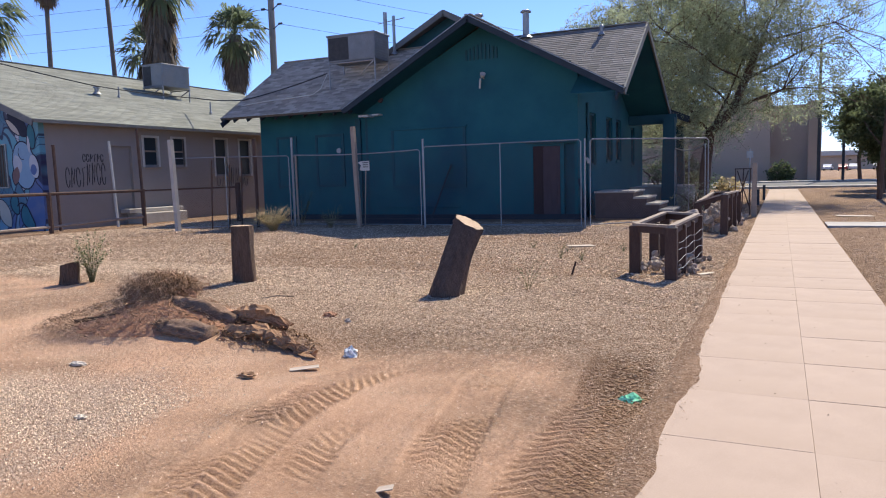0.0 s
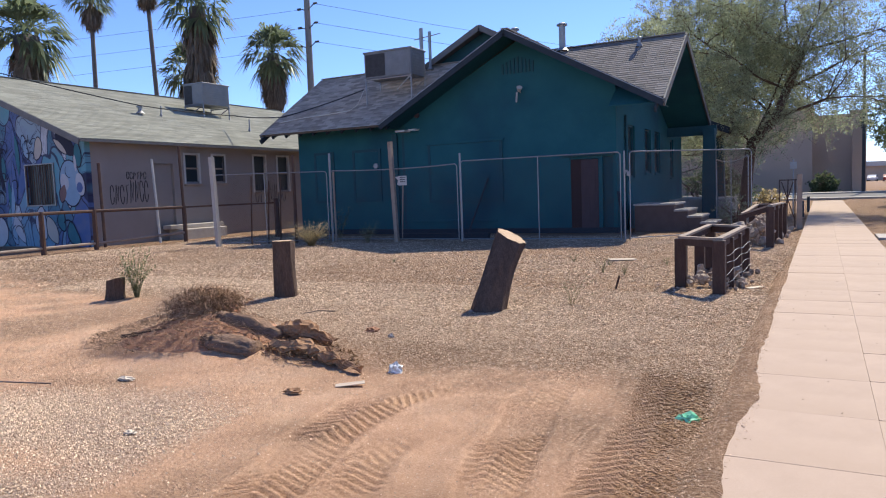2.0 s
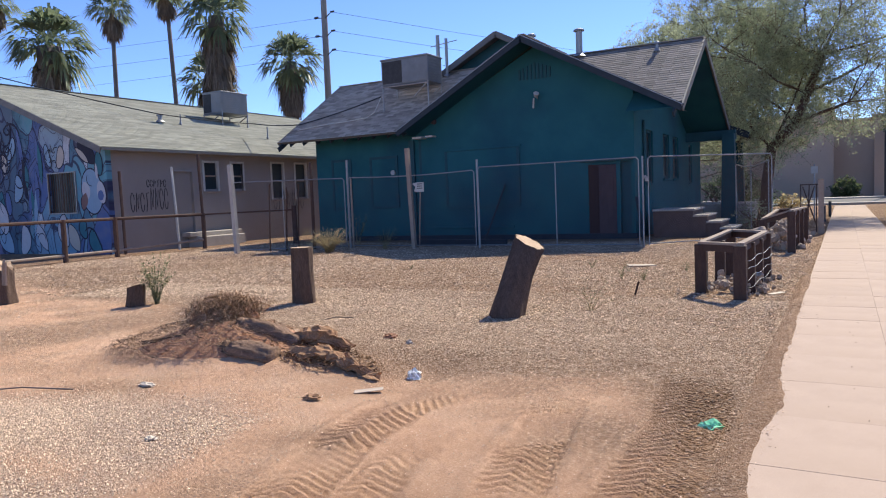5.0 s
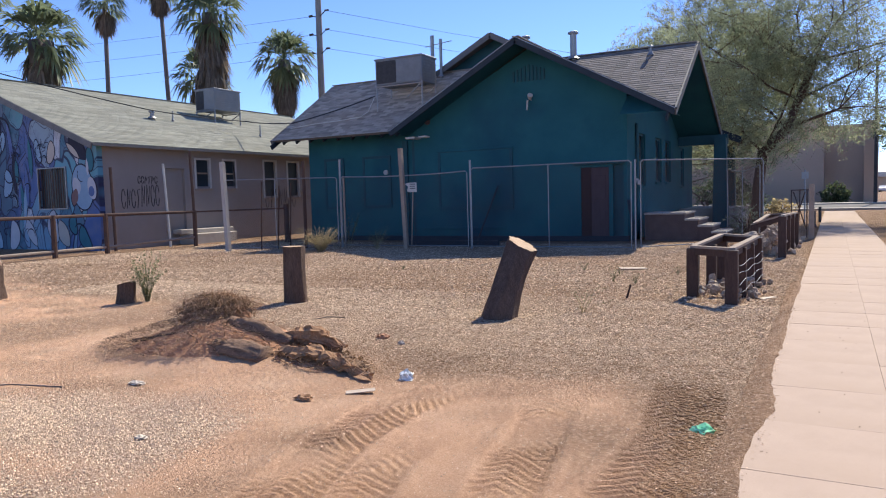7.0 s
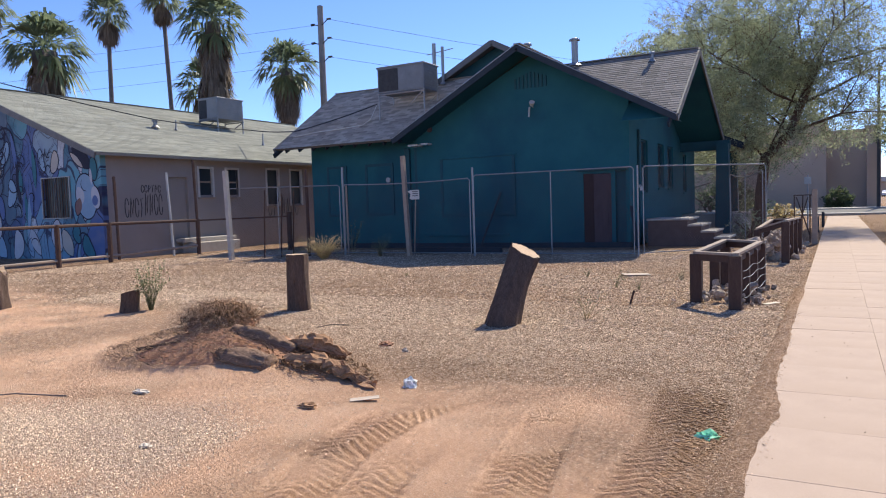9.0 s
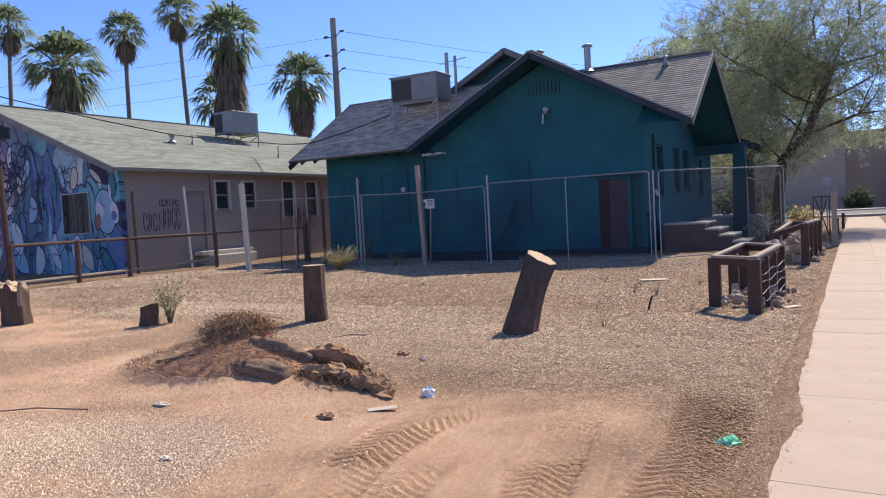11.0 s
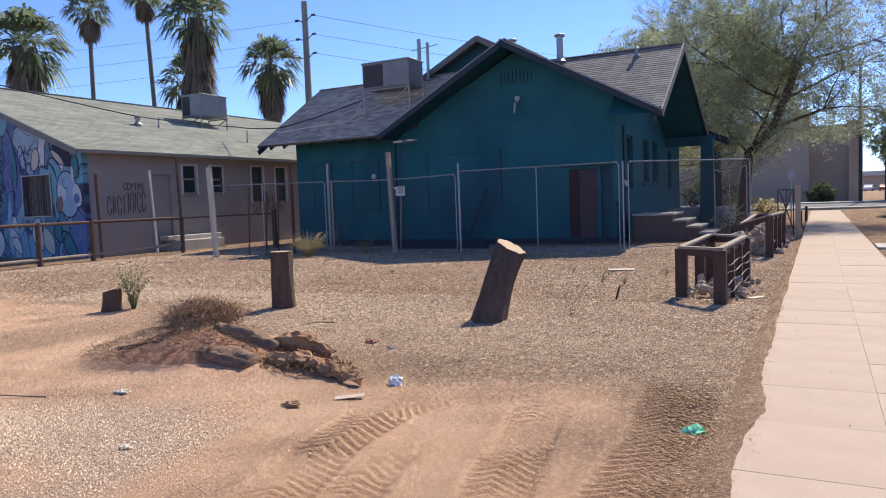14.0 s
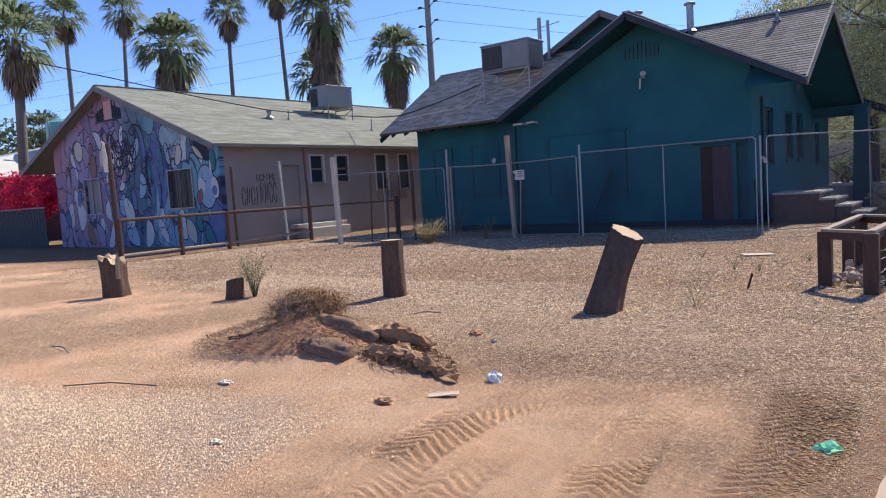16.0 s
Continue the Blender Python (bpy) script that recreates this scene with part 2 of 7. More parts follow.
def ground_height(x, y):
    h = 0.018 * wave_noise(x, y, 1, 1.1) + 0.007 * wave_noise(x, y, 2, 5.5)
    h += 0.004 * wave_noise(x, y, 3, 17)
    h += track_relief(x, y)[0]
    d = np.hypot((x + 5.45) / 1.25, (y - 5.0) / 0.85)
    h += 0.24 * np.exp(-(d ** 2) * 1.4)
    h -= 0.05 * np.exp(-(((x + 3.25) / 0.5) ** 2 + ((y - 4.95) / 0.4) ** 2))
    near = smooth(70, 25, np.hypot(x, y))
    h *= near
    walk_band = smooth(-0.95, -0.62, x) * (1 - smooth(0.8, 1.2, x))
    h = h * (1 - walk_band) - 0.03 * walk_band
    built = smooth(-18.9, -17.9, x) * (1 - smooth(-5.4, -4.2, x)) * smooth(19.6, 20.6, y)
    return h * (1 - built) - 0.02


def zones(x, y):
    """How much of the ground is wood-chip mulch and how much is pale gravel."""
    n = 0.45 * wave_noise(x, y, 21, 2.2) + 0.22 * wave_noise(x, y, 22, 6)
    edge = np.interp(x, [-20, -9, -6.5, -5, -4.2, -3, -1.6, -1.0], [9.5, 6.6, 5.7, 5.2, 4.5, 4.5, 4.5, 3.2])
    mulch = smooth(-0.7, 1.1, y - edge + n)
    mulch = np.maximum(mulch, 0.65 * smooth(-0.6, 0.5, wave_noise(x, y, 23, 1.7)) * smooth(-3.9, -5.2, x))
    mulch = np.maximum(mulch, 0.5 * smooth(-0.1, 0.7, wave_noise(x, y, 24, 2.3) + 0.3 * wave_noise(x, y, 25, 7)))
    mulch = np.maximum(mulch, 0.75 * smooth(-1.5, -0.9, x + 0.15 * n) * (x < 4))
    mulch = np.maximum(mulch, 0.5 * np.exp(-(((x + 1.7) / 0.5) ** 2 + ((y - 2.75) / 0.3) ** 2)))
    mulch = np.maximum(mulch, 0.7 * np.exp(-(((x + 1.5 + 0.2 * n) / 0.5) ** 2 + ((y - 4.1) / 0.6) ** 2)))
    mulch = np.maximum(mulch, smooth(0.7, 1.3, x) * 0.5)
    top = np.interp(x, [-12, -6, -4.4, -3.6, -3.3], [2.2, 3.15, 3.75, 3.3, 2.2])
    gravel = smooth(-0.4, 0.55, top - y + 0.4 * n) * (1 - smooth(-3.75, -3.15, x + 0.3 * n))
    gravel *= 1 - 0.75 * np.exp(-(((x + 4.25) / 0.55) ** 2 + ((y - 2.35) / 0.2) ** 2))
    return mulch * (1 - gravel), gravel


def steps(stops):
    out = []
    for a, b, s in stops:
        out.extend(np.arange(a, b - 1e-6, s))
    out.append(stops[-1][1])
    return np.array(out)


gx = steps([(-900, -100, 80), (-100, -40, 6), (-40, -14, 1), (-14, -8, 0.2), (-8, -3.6, 0.06), (-3.6, -0.6, 0.017), (-0.6, 1.6, 0.1), (1.6, 12, 0.5), (12, 60, 6), (60, 900, 80)])
gy = steps([(-60, -4, 6), (-4, 1.4, 0.4), (1.4, 2.0, 0.05), (2.0, 5.6, 0.017), (5.6, 9.5, 0.06), (9.5, 20, 0.25), (20, 60, 1), (60, 140, 8), (140, 1900, 110)])
GX, GY = np.meshgrid(gx, gy)
GZ = ground_height(GX, GY)
verts = np.stack([GX.ravel(), GY.ravel(), GZ.ravel()], 1)
nx, ny = len(gx), len(gy)
idx = np.arange(nx * ny).reshape(ny, nx)
quads = np.stack([idx[:-1, :-1].ravel(), idx[:-1, 1:].ravel(), idx[1:, 1:].ravel(), idx[1:, :-1].ravel()], 1)


def fast_mesh(name, vs, fs):
    """A mesh from arrays of vertices and equal-sized faces."""
    me = bpy.data.meshes.new(name)
    k = fs.shape[1]
    me.vertices.add(len(vs))
    me.vertices.foreach_set("co", np.ascontiguousarray(vs, dtype=np.float32).ravel())
    me.loops.add(fs.size)
    me.loops.foreach_set("vertex_index", np.ascontiguousarray(fs, dtype=np.int32).ravel())
    me.polygons.add(len(fs))
    me.polygons.foreach_set("loop_start", np.arange(0, fs.size, k, dtype=np.int32))
    me.update(calc_edges=True)
    return me


ground_mesh = fast_mesh("ground", verts, quads)
ground_mesh.polygons.foreach_set("use_smooth", [True] * len(quads))
zm, zg = zones(GX, GY)
for key, values in (("mulch", zm), ("gravel", zg), ("track", track_relief(GX, GY)[1])):
    at = ground_mesh.attributes.new(key, "FLOAT", "POINT")
    at.data.foreach_set("value", values.ravel().astype(np.float32))


def ground_material():
    m = bpy.data.materials.new("desert_lot_soil")
    m.use_nodes = True
    n, l = m.node_tree.nodes, m.node_tree.links
    bsdf = n["Principled BSDF"]
    bsdf.inputs["Roughness"].default_value = 0.95
    bsdf.inputs["Specular IOR Level"].default_value = 0.15
    tc = n.new("ShaderNodeTexCoord")

    def noise_at(scale, detail, rough):
        t = n.new("ShaderNodeTexNoise")
        t.inputs["Scale"].default_value, t.inputs["Detail"].default_value, t.inputs["Roughness"].default_value = scale, detail, rough
        l.new(tc.outputs["Object"], t.inputs["Vector"])
        return t.outputs["Fac"]

    def ramp(fac, stops):
        r = n.new("ShaderNodeValToRGB")
        r.color_ramp.elements[0].position, r.color_ramp.elements[0].color = stops[0][0], (*stops[0][1], 1)
        r.color_ramp.elements[1].position, r.color_ramp.elements[1].color = stops[-1][0], (*stops[-1][1], 1)
        for p, c in stops[1:-1]:
            e = r.color_ramp.elements.new(p)
            e.color = (*c, 1)
        l.new(fac, r.inputs[0])
        return r.outputs[0]

    def mix(fac, a, b):
        x = n.new("ShaderNodeMixRGB")
        l.new(fac, x.inputs[0])
        l.new(a, x.inputs[1])
        l.new(b, x.inputs[2])
        return x.outputs[0]

    def attribute(key):
        a = n.new("ShaderNodeAttribute")
        a.attribute_name = key
        return a.outputs["Fac"]

    soil = ramp(noise_at(1.6, 8, 0.65), [(0.3, (0.54, 0.3, 0.178)), (0.5, (0.72, 0.43, 0.265)), (0.7, (0.8, 0.54, 0.36))])
    crumbs = ramp(noise_at(85, 6, 0.85), [(0.36, (0.4, 0.225, 0.13)), (0.5, (0.69, 0.405, 0.248)), (0.64, (0.88, 0.64, 0.455))])
    half = n.new("ShaderNodeValue")
    half.outputs[0].default_value = 0.5
    soil = mix(half.outputs[0], soil, crumbs)
    vor = n.new("ShaderNodeTexVoronoi")
    vor.inputs["Scale"].default_value = 60
    mp = n.new("ShaderNodeMapping")
    mp.inputs["Rotation"].default_value = (0, 0, 0.6)
    mp.inputs["Scale"].default_value = (0.6, 2.2, 1)
    l.new(tc.outputs["Object"], mp.inputs[0])
    l.new(mp.outputs[0], vor.inputs["Vector"])
    sep = n.new("ShaderNodeSeparateColor")
    l.new(vor.outputs["Color"], sep.inputs[0])
    chips = ramp(sep.outputs[0], [(0.0, (0.14, 0.078, 0.045)), (0.45, (0.33, 0.195, 0.115)), (0.8, (0.5, 0.32, 0.2)), (1.0, (0.8, 0.6, 0.43))])
    brown = ramp(noise_at(1.3, 10, 0.78), [(0.32, (0.12, 0.072, 0.045)), (0.5, (0.29, 0.178, 0.11)), (0.68, (0.5, 0.32, 0.2))])
    chips = mix(noise_at(2.2, 5, 0.6), chips, brown)
    vg = n.new("ShaderNodeTexVoronoi")
    vg.inputs["Scale"].default_value = 90
    l.new(tc.outputs["Object"], vg.inputs["Vector"])
    sg = n.new("ShaderNodeSeparateColor")
    l.new(vg.outputs["Color"], sg.inputs[0])
    stones = ramp(sg.outputs[0], [(0.0, (0.34, 0.215, 0.145)), (0.5, (0.5, 0.345, 0.245)), (1.0, (0.68, 0.52, 0.4))])
    colour = mix(attribute("mulch"), soil, chips)
    colour = mix(attribute("gravel"), colour, stones)
    l.new(colour, bsdf.inputs["Base Color"])
    height = n.new("ShaderNodeMath")
    height.operation = "ADD"
    l.new(noise_at(120, 5, 0.75), height.inputs[0])
    scaled = n.new("ShaderNodeMath")
    scaled.operation = "MULTIPLY"
    l.new(vor.outputs["Distance"], scaled.inputs[0])
    l.new(attribute("mulch"), scaled.inputs[1])
    l.new(scaled.outputs[0], height.inputs[1])
    bp = n.new("ShaderNodeBump")
    bp.inputs["Strength"].default_value, bp.inputs["Distance"].default_value = 1.0, 0.022
    l.new(height.outputs[0], bp.inputs["Height"])
    l.new(bp.outputs[0], bsdf.inputs["Normal"])
    return m


ground_mesh.materials.append(ground_material())
tagged(new("ground", ground_mesh), "reddish desert soil lot with mulch, gravel and tyre tracks", "ground", kind="structure")

# soil and chips washed over the sidewalk's edge
sy_ = np.arange(1.8, 12.0, 0.03)
lip = -0.655 + 0.012 * wave_noise(sy_, sy_ * 0, 51, 4) + 0.012 * wave_noise(sy_, sy_ * 0, 52, 15) + 0.075 * np.exp(-((sy_ - 4.95) / 0.55) ** 2) + 0.05 * np.exp(-((sy_ - 3.3) / 0.3) ** 2)
lip = np.maximum(lip, -0.68)
profile = [(0.0, -0.03), (0.4, 0.012), (0.75, 0.029), (0.93, 0.027), (1.0, 0.0195)]
sv = np.stack([np.stack([-0.82 + (lip + 0.82) * f, sy_, np.full_like(sy_, z) + 0.003 * wave_noise(sy_, sy_ * 0, 53, 20) * (0.1 < f < 0.95)], 1) for f, z in profile], 1)
si = np.arange(len(sy_) * 5).reshape(-1, 5)
sq = np.stack([si[:-1, :-1].ravel(), si[:-1, 1:].ravel(), si[1:, 1:].ravel(), si[1:, :-1].ravel()], 1)
spill = fast_mesh("soil_spill", sv.reshape(-1, 3), sq)
at = spill.attributes.new("mulch", "FLOAT", "POINT")
at.data.foreach_set("value", np.full(len(sv) * 5, 0.85, dtype=np.float32))
spill.materials.append(ground_mesh.materials[0])
tagged(new("soil_spill", spill), "brown soil washed over the sidewalk edge", "soil", kind="stuff")

pavement = thing("pavement", "pinkish concrete sidewalk scored into square slabs", "sidewalk", kind="structure")
bed = bmesh.new()
box(bed, -0.665, 0.845, -8, 47.5, -0.12, 0.004)
part("bed", bed, surface("joint_mortar", (0.36, 0.265, 0.2), (0.43, 0.32, 0.245), 0.95), pavement)

# side street, far kerb and far pavement
b = bmesh.new()
box(b, -150, 150, 52, 66, -0.1, 0.012)
single("road", b, ASPHALT, "worn grey asphalt side street", "road", kind="structure")
for y0, y1, nm in ((50.4, 52.0, "kerb"), (66.0, 66.4, "kerb")):
    b = bmesh.new()
    box(b, -60, 60, y0, y1, -0.1, 0.1, 0.02)
    single(nm, b, GREY_CONCRETE, "pale concrete kerb along the side street", "kerb", kind="structure")
b = bmesh.new()
box(b, -40, 60, 66.4, 69.4, -0.1, 0.11)
single("pavement", b, GREY_CONCRETE, "pale concrete pavement across the side street", "sidewalk", kind="structure")
b = bmesh.new()
box(b, 0.9, 5.5, 18.6, 19.9, -0.1, 0.012)
single("path", b, GREY_CONCRETE, "concrete strip crossing the dirt verge", "path", kind="structure")


# ---- teal house ----
HX0, HX1, HYF, HEAVE, HRIDGE = -17.4, -5.55, 21.15, 3.65, 24.0
SLOPE = 2.4 / 3.8
GAP = 0.12


def shingle_field(name, parent, material, origin, u, v, width, length, keep, course=0.15, tab=0.33, seed=0):
    """Overlapping shingles on a slope: u runs along the eave, v up the slope; keep(a, b) tells which lie on the roof."""
    rng = np.random.RandomState(seed)
    u, v = Vector(u).normalized(), Vector(v).normalized()
    nrm = u.cross(v)
    if nrm.z < 0:
        nrm = -nrm
    pts = []
    row = 0
    b = 0.0
    while b < length - 0.02:
        off = (row % 2) * tab / 2 + rng.uniform(0, 0.05)
        a = -off
        while a < width:
            c0, c1 = max(a + 0.004, 0), min(a + tab - 0.004, width)
            if c1 - c0 > 0.04 and keep((c0 + c1) / 2, b + course / 2):
                pts.append((c0, c1, b, rng.uniform(0.005, 0.010)))
            a += tab
        b += course
        row += 1
    p = np.array(pts)
    o, U, V, N = (np.array(t, float) for t in (origin, u, v, nrm))
    def at(a, b, c):
        return o + a[:, None] * U + b[:, None] * V + c[:, None] * N
    z = np.zeros(len(p))
    lift = p[:, 3]
    jag = rng.uniform(-0.008, 0.008, len(p))
    top = p[:, 2] + course * 1.15
    vs = np.stack([at(p[:, 0], p[:, 2] + jag, z), at(p[:, 1], p[:, 2] + jag, z), at(p[:, 1], p[:, 2] + jag, lift), at(p[:, 0], p[:, 2] + jag, lift),
                   at(p[:, 0], top, z + 0.002), at(p[:, 1], top, z + 0.002)], 1).reshape(-1, 3)
    base = (np.arange(len(p)) * 6)[:, None]
    quads_ = np.concatenate([base + np.array([[0, 1, 2, 3]]), base + np.array([[3, 2, 5, 4]])], 0)
    me = fast_mesh(name, vs, quads_)
    me.materials.append(material)
    ob = new(name, me)
    ob.parent = parent
    ob["kind"] = "stuff"
    return ob


SHINGLE_MANY = surface("brown_grey_shingles", (0.25, 0.225, 0.2), (0.37, 0.335, 0.3), 0.95, 2, 120, 0.4, island=0.3)
SHINGLE_TAN_MANY = surface("green_grey_shingles", (0.25, 0.25, 0.205), (0.34, 0.335, 0.275), 0.95, 1.5, 120, 0.4, island=0.16, stain=(0.2, 0.2, 0.165))

teal_house = thing("house", "teal stucco bungalow with brown shingle gables behind a wire fence", "house")

# front wall with a boarded door bay
doors = [(-6.95, -6.1, 0.12, 2.2), (-5.98, -5.66, 0.12, 2.25)]
b = bmesh.new()
wall_with_holes(b, -12.75, HX1, -0.3, HEAVE - 0.05, doors, lambda u, z, s: (u, HYF + 0.2 * s, z))
part("wall", b, TEAL, teal_house)
b = bmesh.new()
box(b, HX0, -12.75, HYF + 0.16, HYF + 0.36, -0.3, HEAVE + 0.45)
part("wall", b, TEAL, teal_house)
b = bmesh.new()
side_windows = [(22.6, 23.5, 1.6, 3.25), (25.0, 26.0, 1.75, 3.25), (26.6, 27.6, 1.75, 3.25), (29.6, 30.3, 1.6, 3.1)]
wall_with_holes(b, HYF + 0.2, 32.2, -0.3, HEAVE - 0.2, side_windows, lambda u, z, s: (HX1 - 0.2 * s, u, z))
part("wall", b, TEAL, teal_house)
b = bmesh.new()
prism(b, [(HYF + 0.2, HEAVE - 0.2), (32.2, HEAVE - 0.2), (32.2, HEAVE - 0.1), (29.0, 3.7), (24.0, 5.9), (21.4, 4.25)], "x", HX1 - 0.18, HX1 - 0.01)
part("gable", b, TEAL, teal_house, "dark teal street gable wall")
b = bmesh.new()
box(b, HX0, HX0 + 0.2, HYF + 0.36, 27.0, -0.3, HEAVE + 0.2)
part("wall", b, TEAL, teal_house)
b = bmesh.new()
box(b, HX0, HX1 - 0.2, 27.0, 27.2, -0.3, HEAVE + 0.2)
part("wall", b, TEAL, teal_house)
b = bmesh.new()
prism(b, [(-12.75, HEAVE - 0.05), (HX1, HEAVE - 0.05), (HX1, 4.3), (-8.6, 5.92), (-12.75, 3.75)], "y", HYF + 0.004, HYF + 0.196)
part("gable", b, TEAL, teal_house)
# foundation curb; the shadow at the wall's foot is put into its dark colour
b = bmesh.new()
box(b, HX0 - 0.04, HX1 + 0.04, HYF - 0.05, HYF + 0.1, -0.3, 0.14, 0.01)
part("foundation", b, DARK_WOOD, teal_house, "foundation curb coloured dark to stand for shade")
for (x0, x1, z0, z1) in ((-11.9, -9.1, 2.92, 3.0), (-12.5, -9.4, 0.36, 0.44)):
    b = bmesh.new()
    box(b, x0, x1, HYF - 0.05, HYF, z0, z1, 0.008)
    part("ledge", b, TEAL, teal_house)
# boarded windows in the front wall
for (x0, x1, z0, z1) in ((-11.75, -9.25, 1.1, 2.9), (-14.9, -13.9, 1.2, 2.85), (-16.6, -15.9, 1.2, 2.85)):
    y = HYF if x0 > -12.7 else HYF + 0.16
    w = bmesh.new()
    box(w, x0, x1, y - 0.025, y, z0, z1, 0.004)
    win = part("boarded_window", w, TEAL, teal_house)
    for (a, c, d, e) in ((x0 - 0.09, x0, z0 - 0.09, z1 + 0.09), (x1, x1 + 0.09, z0 - 0.09, z1 + 0.09), (x0, x1, z1, z1 + 0.09), (x0, x1, z0 - 0.09, z0)):
        t = bmesh.new()
        box(t, a, c, y - 0.04, y, d, e, 0.004)
        part("casing", t, TEAL_TRIM, win)
for (x0, x1) in ((-13.3, -13.1), (-12.9, -12.76)):
    b = bmesh.new()
    box(b, x0, x1, HYF + 0.08, HYF + 0.16, 0.1, 3.4, 0.01)
    part("pilaster", b, TEAL_TRIM, teal_house)
# gable vent slats
for k in range(9):
    b = bmesh.new()
    x = -9.1 + k * 0.125
    box(b, x, x + 0.06, HYF - 0.03, HYF, 4.95, 5.25 + 0.2 * (1 - abs(k - 4) / 4.5))
    part("vent_slat", b, TEAL_TRIM, teal_house)
# doors
BOARD_RED = surface("red_brown_board", (0.036, 0.02, 0.02), (0.06, 0.033, 0.031), 0.8, 4, 40, 0.3, stretch=(4, 4, 1))
BOARD_PINK = surface("weathered_pinkish_board", (0.065, 0.045, 0.05), (0.1, 0.07, 0.073), 0.85, 3, 40, 0.3, stretch=(4, 4, 1))
b = bmesh.new()
box(b, -6.95, -6.62, HYF + 0.02, HYF + 0.07, 0.12, 2.2, 0.005)
part("door", b, BOARD_RED, teal_house, "red-brown plank closing a doorway")
b = bmesh.new()
box(b, -6.62, -6.1, HYF - 0.03, HYF + 0.03, 0.12, 2.18, 0.005)
d = part("door", b, BOARD_PINK, teal_house, "weathered pinkish wooden door panel")
for z in (0.35, 1.25):
    t = bmesh.new()
    box(t, -6.54, -6.18, HYF - 0.045, HYF - 0.03, z, z + 0.7, 0.01)
    part("door_panel", t, BOARD_PINK, d)
b = bmesh.new()
box(b, -5.98, -5.66, HYF + 0.12, HYF + 0.16, 0.12, 2.25)
part("door", b, TEAL_TRIM, teal_house, "dark teal recessed door leaf")
b = bmesh.new()
box(b, -7.15, -5.6, HYF - 0.12, HYF, 2.28, 2.36, 0.01)
part("door_hood", b, TEAL_TRIM, teal_house)
# side windows
GLASS = bpy.data.materials.new("dusty_window_glass")
GLASS.use_nodes = True
gb_ = GLASS.node_tree.nodes["Principled BSDF"]
gb_.inputs["Base Color"].default_value = (0.03, 0.04, 0.045, 1)
gb_.inputs["Roughness"].default_value = 0.3
gb_.inputs["Specular IOR Level"].default_value = 0.3
for (y0, y1, z0, z1) in side_windows:
    w = bmesh.new()
    box(w, HX1 - 0.14, HX1 - 0.12, y0 + 0.05, y1 - 0.05, z0 + 0.05, z1 - 0.05)
    win = part("window", w, GLASS, teal_house, "dark dusty window pane")
    for (a, c, d, e) in ((y0, y0 + 0.07, z0, z1), (y1 - 0.07, y1, z0, z1), (y0, y1, z1 - 0.07, z1), (y0, y1, z0, z0 + 0.07), (y0, y1, (z0 + z1) / 2 - 0.03, (z0 + z1) / 2 + 0.03)):
        t = bmesh.new()
        box(t, HX1 - 0.13, HX1 - 0.06, a, c, d, e)
        part("sash", t, TEAL_TRIM, win)
    t = bmesh.new()
    box(t, HX1, HX1 + 0.06, y0 - 0.08, y1 + 0.08, z0 - 0.07, z0, 0.006)
    part("sill", t, TEAL, win)
b = bmesh.new()
tube(b, [(HX1 + 0.05, 22.15, 0.2), (HX1 + 0.05, 22.15, 3.5)], 0.04)
part("downpipe", b, TEAL_TRIM, teal_house)

# roof plates
AP = 6.12
roofs = (
    [(-18.15, 20.2, HEAVE), (-13.05, 20.2, HEAVE), (-8.6, 24.0, 6.05), (-18.15, 24.0, 6.05)],
    [(-4.03, 20.2, HEAVE), (-4.03, 24.0, 6.05), (-8.6, 24.0, 6.05)],
    [(-18.15, 29.3, 3.62), (-4.03, 29.3, 3.62), (-4.03, 24.0, 6.05), (-18.15, 24.0, 6.05)],
    [(-8.6, 20.2, AP), (-4.03, 20.2, HEAVE), (-8.6, 24.1, AP)],
    [(-8.6, 20.2, AP), (-13.05, 20.2, HEAVE), (-8.6, 24.1, AP)],
)
for c in roofs:
    b = bmesh.new()
    slab(b, c, 0.09)
    part("roof", b, SHINGLE_BASE, teal_house, "brown asphalt shingle roof slope")
VS = Vector((0, 3.8, 2.4)).normalized()
LS = math.hypot(3.8, 2.4)
shingle_field("shingles", teal_house, SHINGLE_MANY, (-18.15, 20.2, HEAVE + 0.012), (1, 0, 0), VS, 9.55, LS,
              lambda a, t: a < 5.1 + 4.45 * t / LS, seed=1)
gable_u = (0, 1, 0)
shingle_field("shingles", teal_house, SHINGLE_MANY, (-4.03, 20.2, HEAVE + 0.012), gable_u, Vector((-4.57, 0, AP - HEAVE)), 3.9, math.hypot(4.57, AP - HEAVE),
              lambda a, t: a < 3.9 * t / 5.19, seed=2)
shingle_field("shingles", teal_house, SHINGLE_MANY, (-13.05, 20.2, HEAVE + 0.012), gable_u, Vector((4.45, 0, AP - HEAVE)), 3.9, math.hypot(4.45, AP - HEAVE),
              lambda a, t: a < 3.9 * t / 5.09, seed=3)
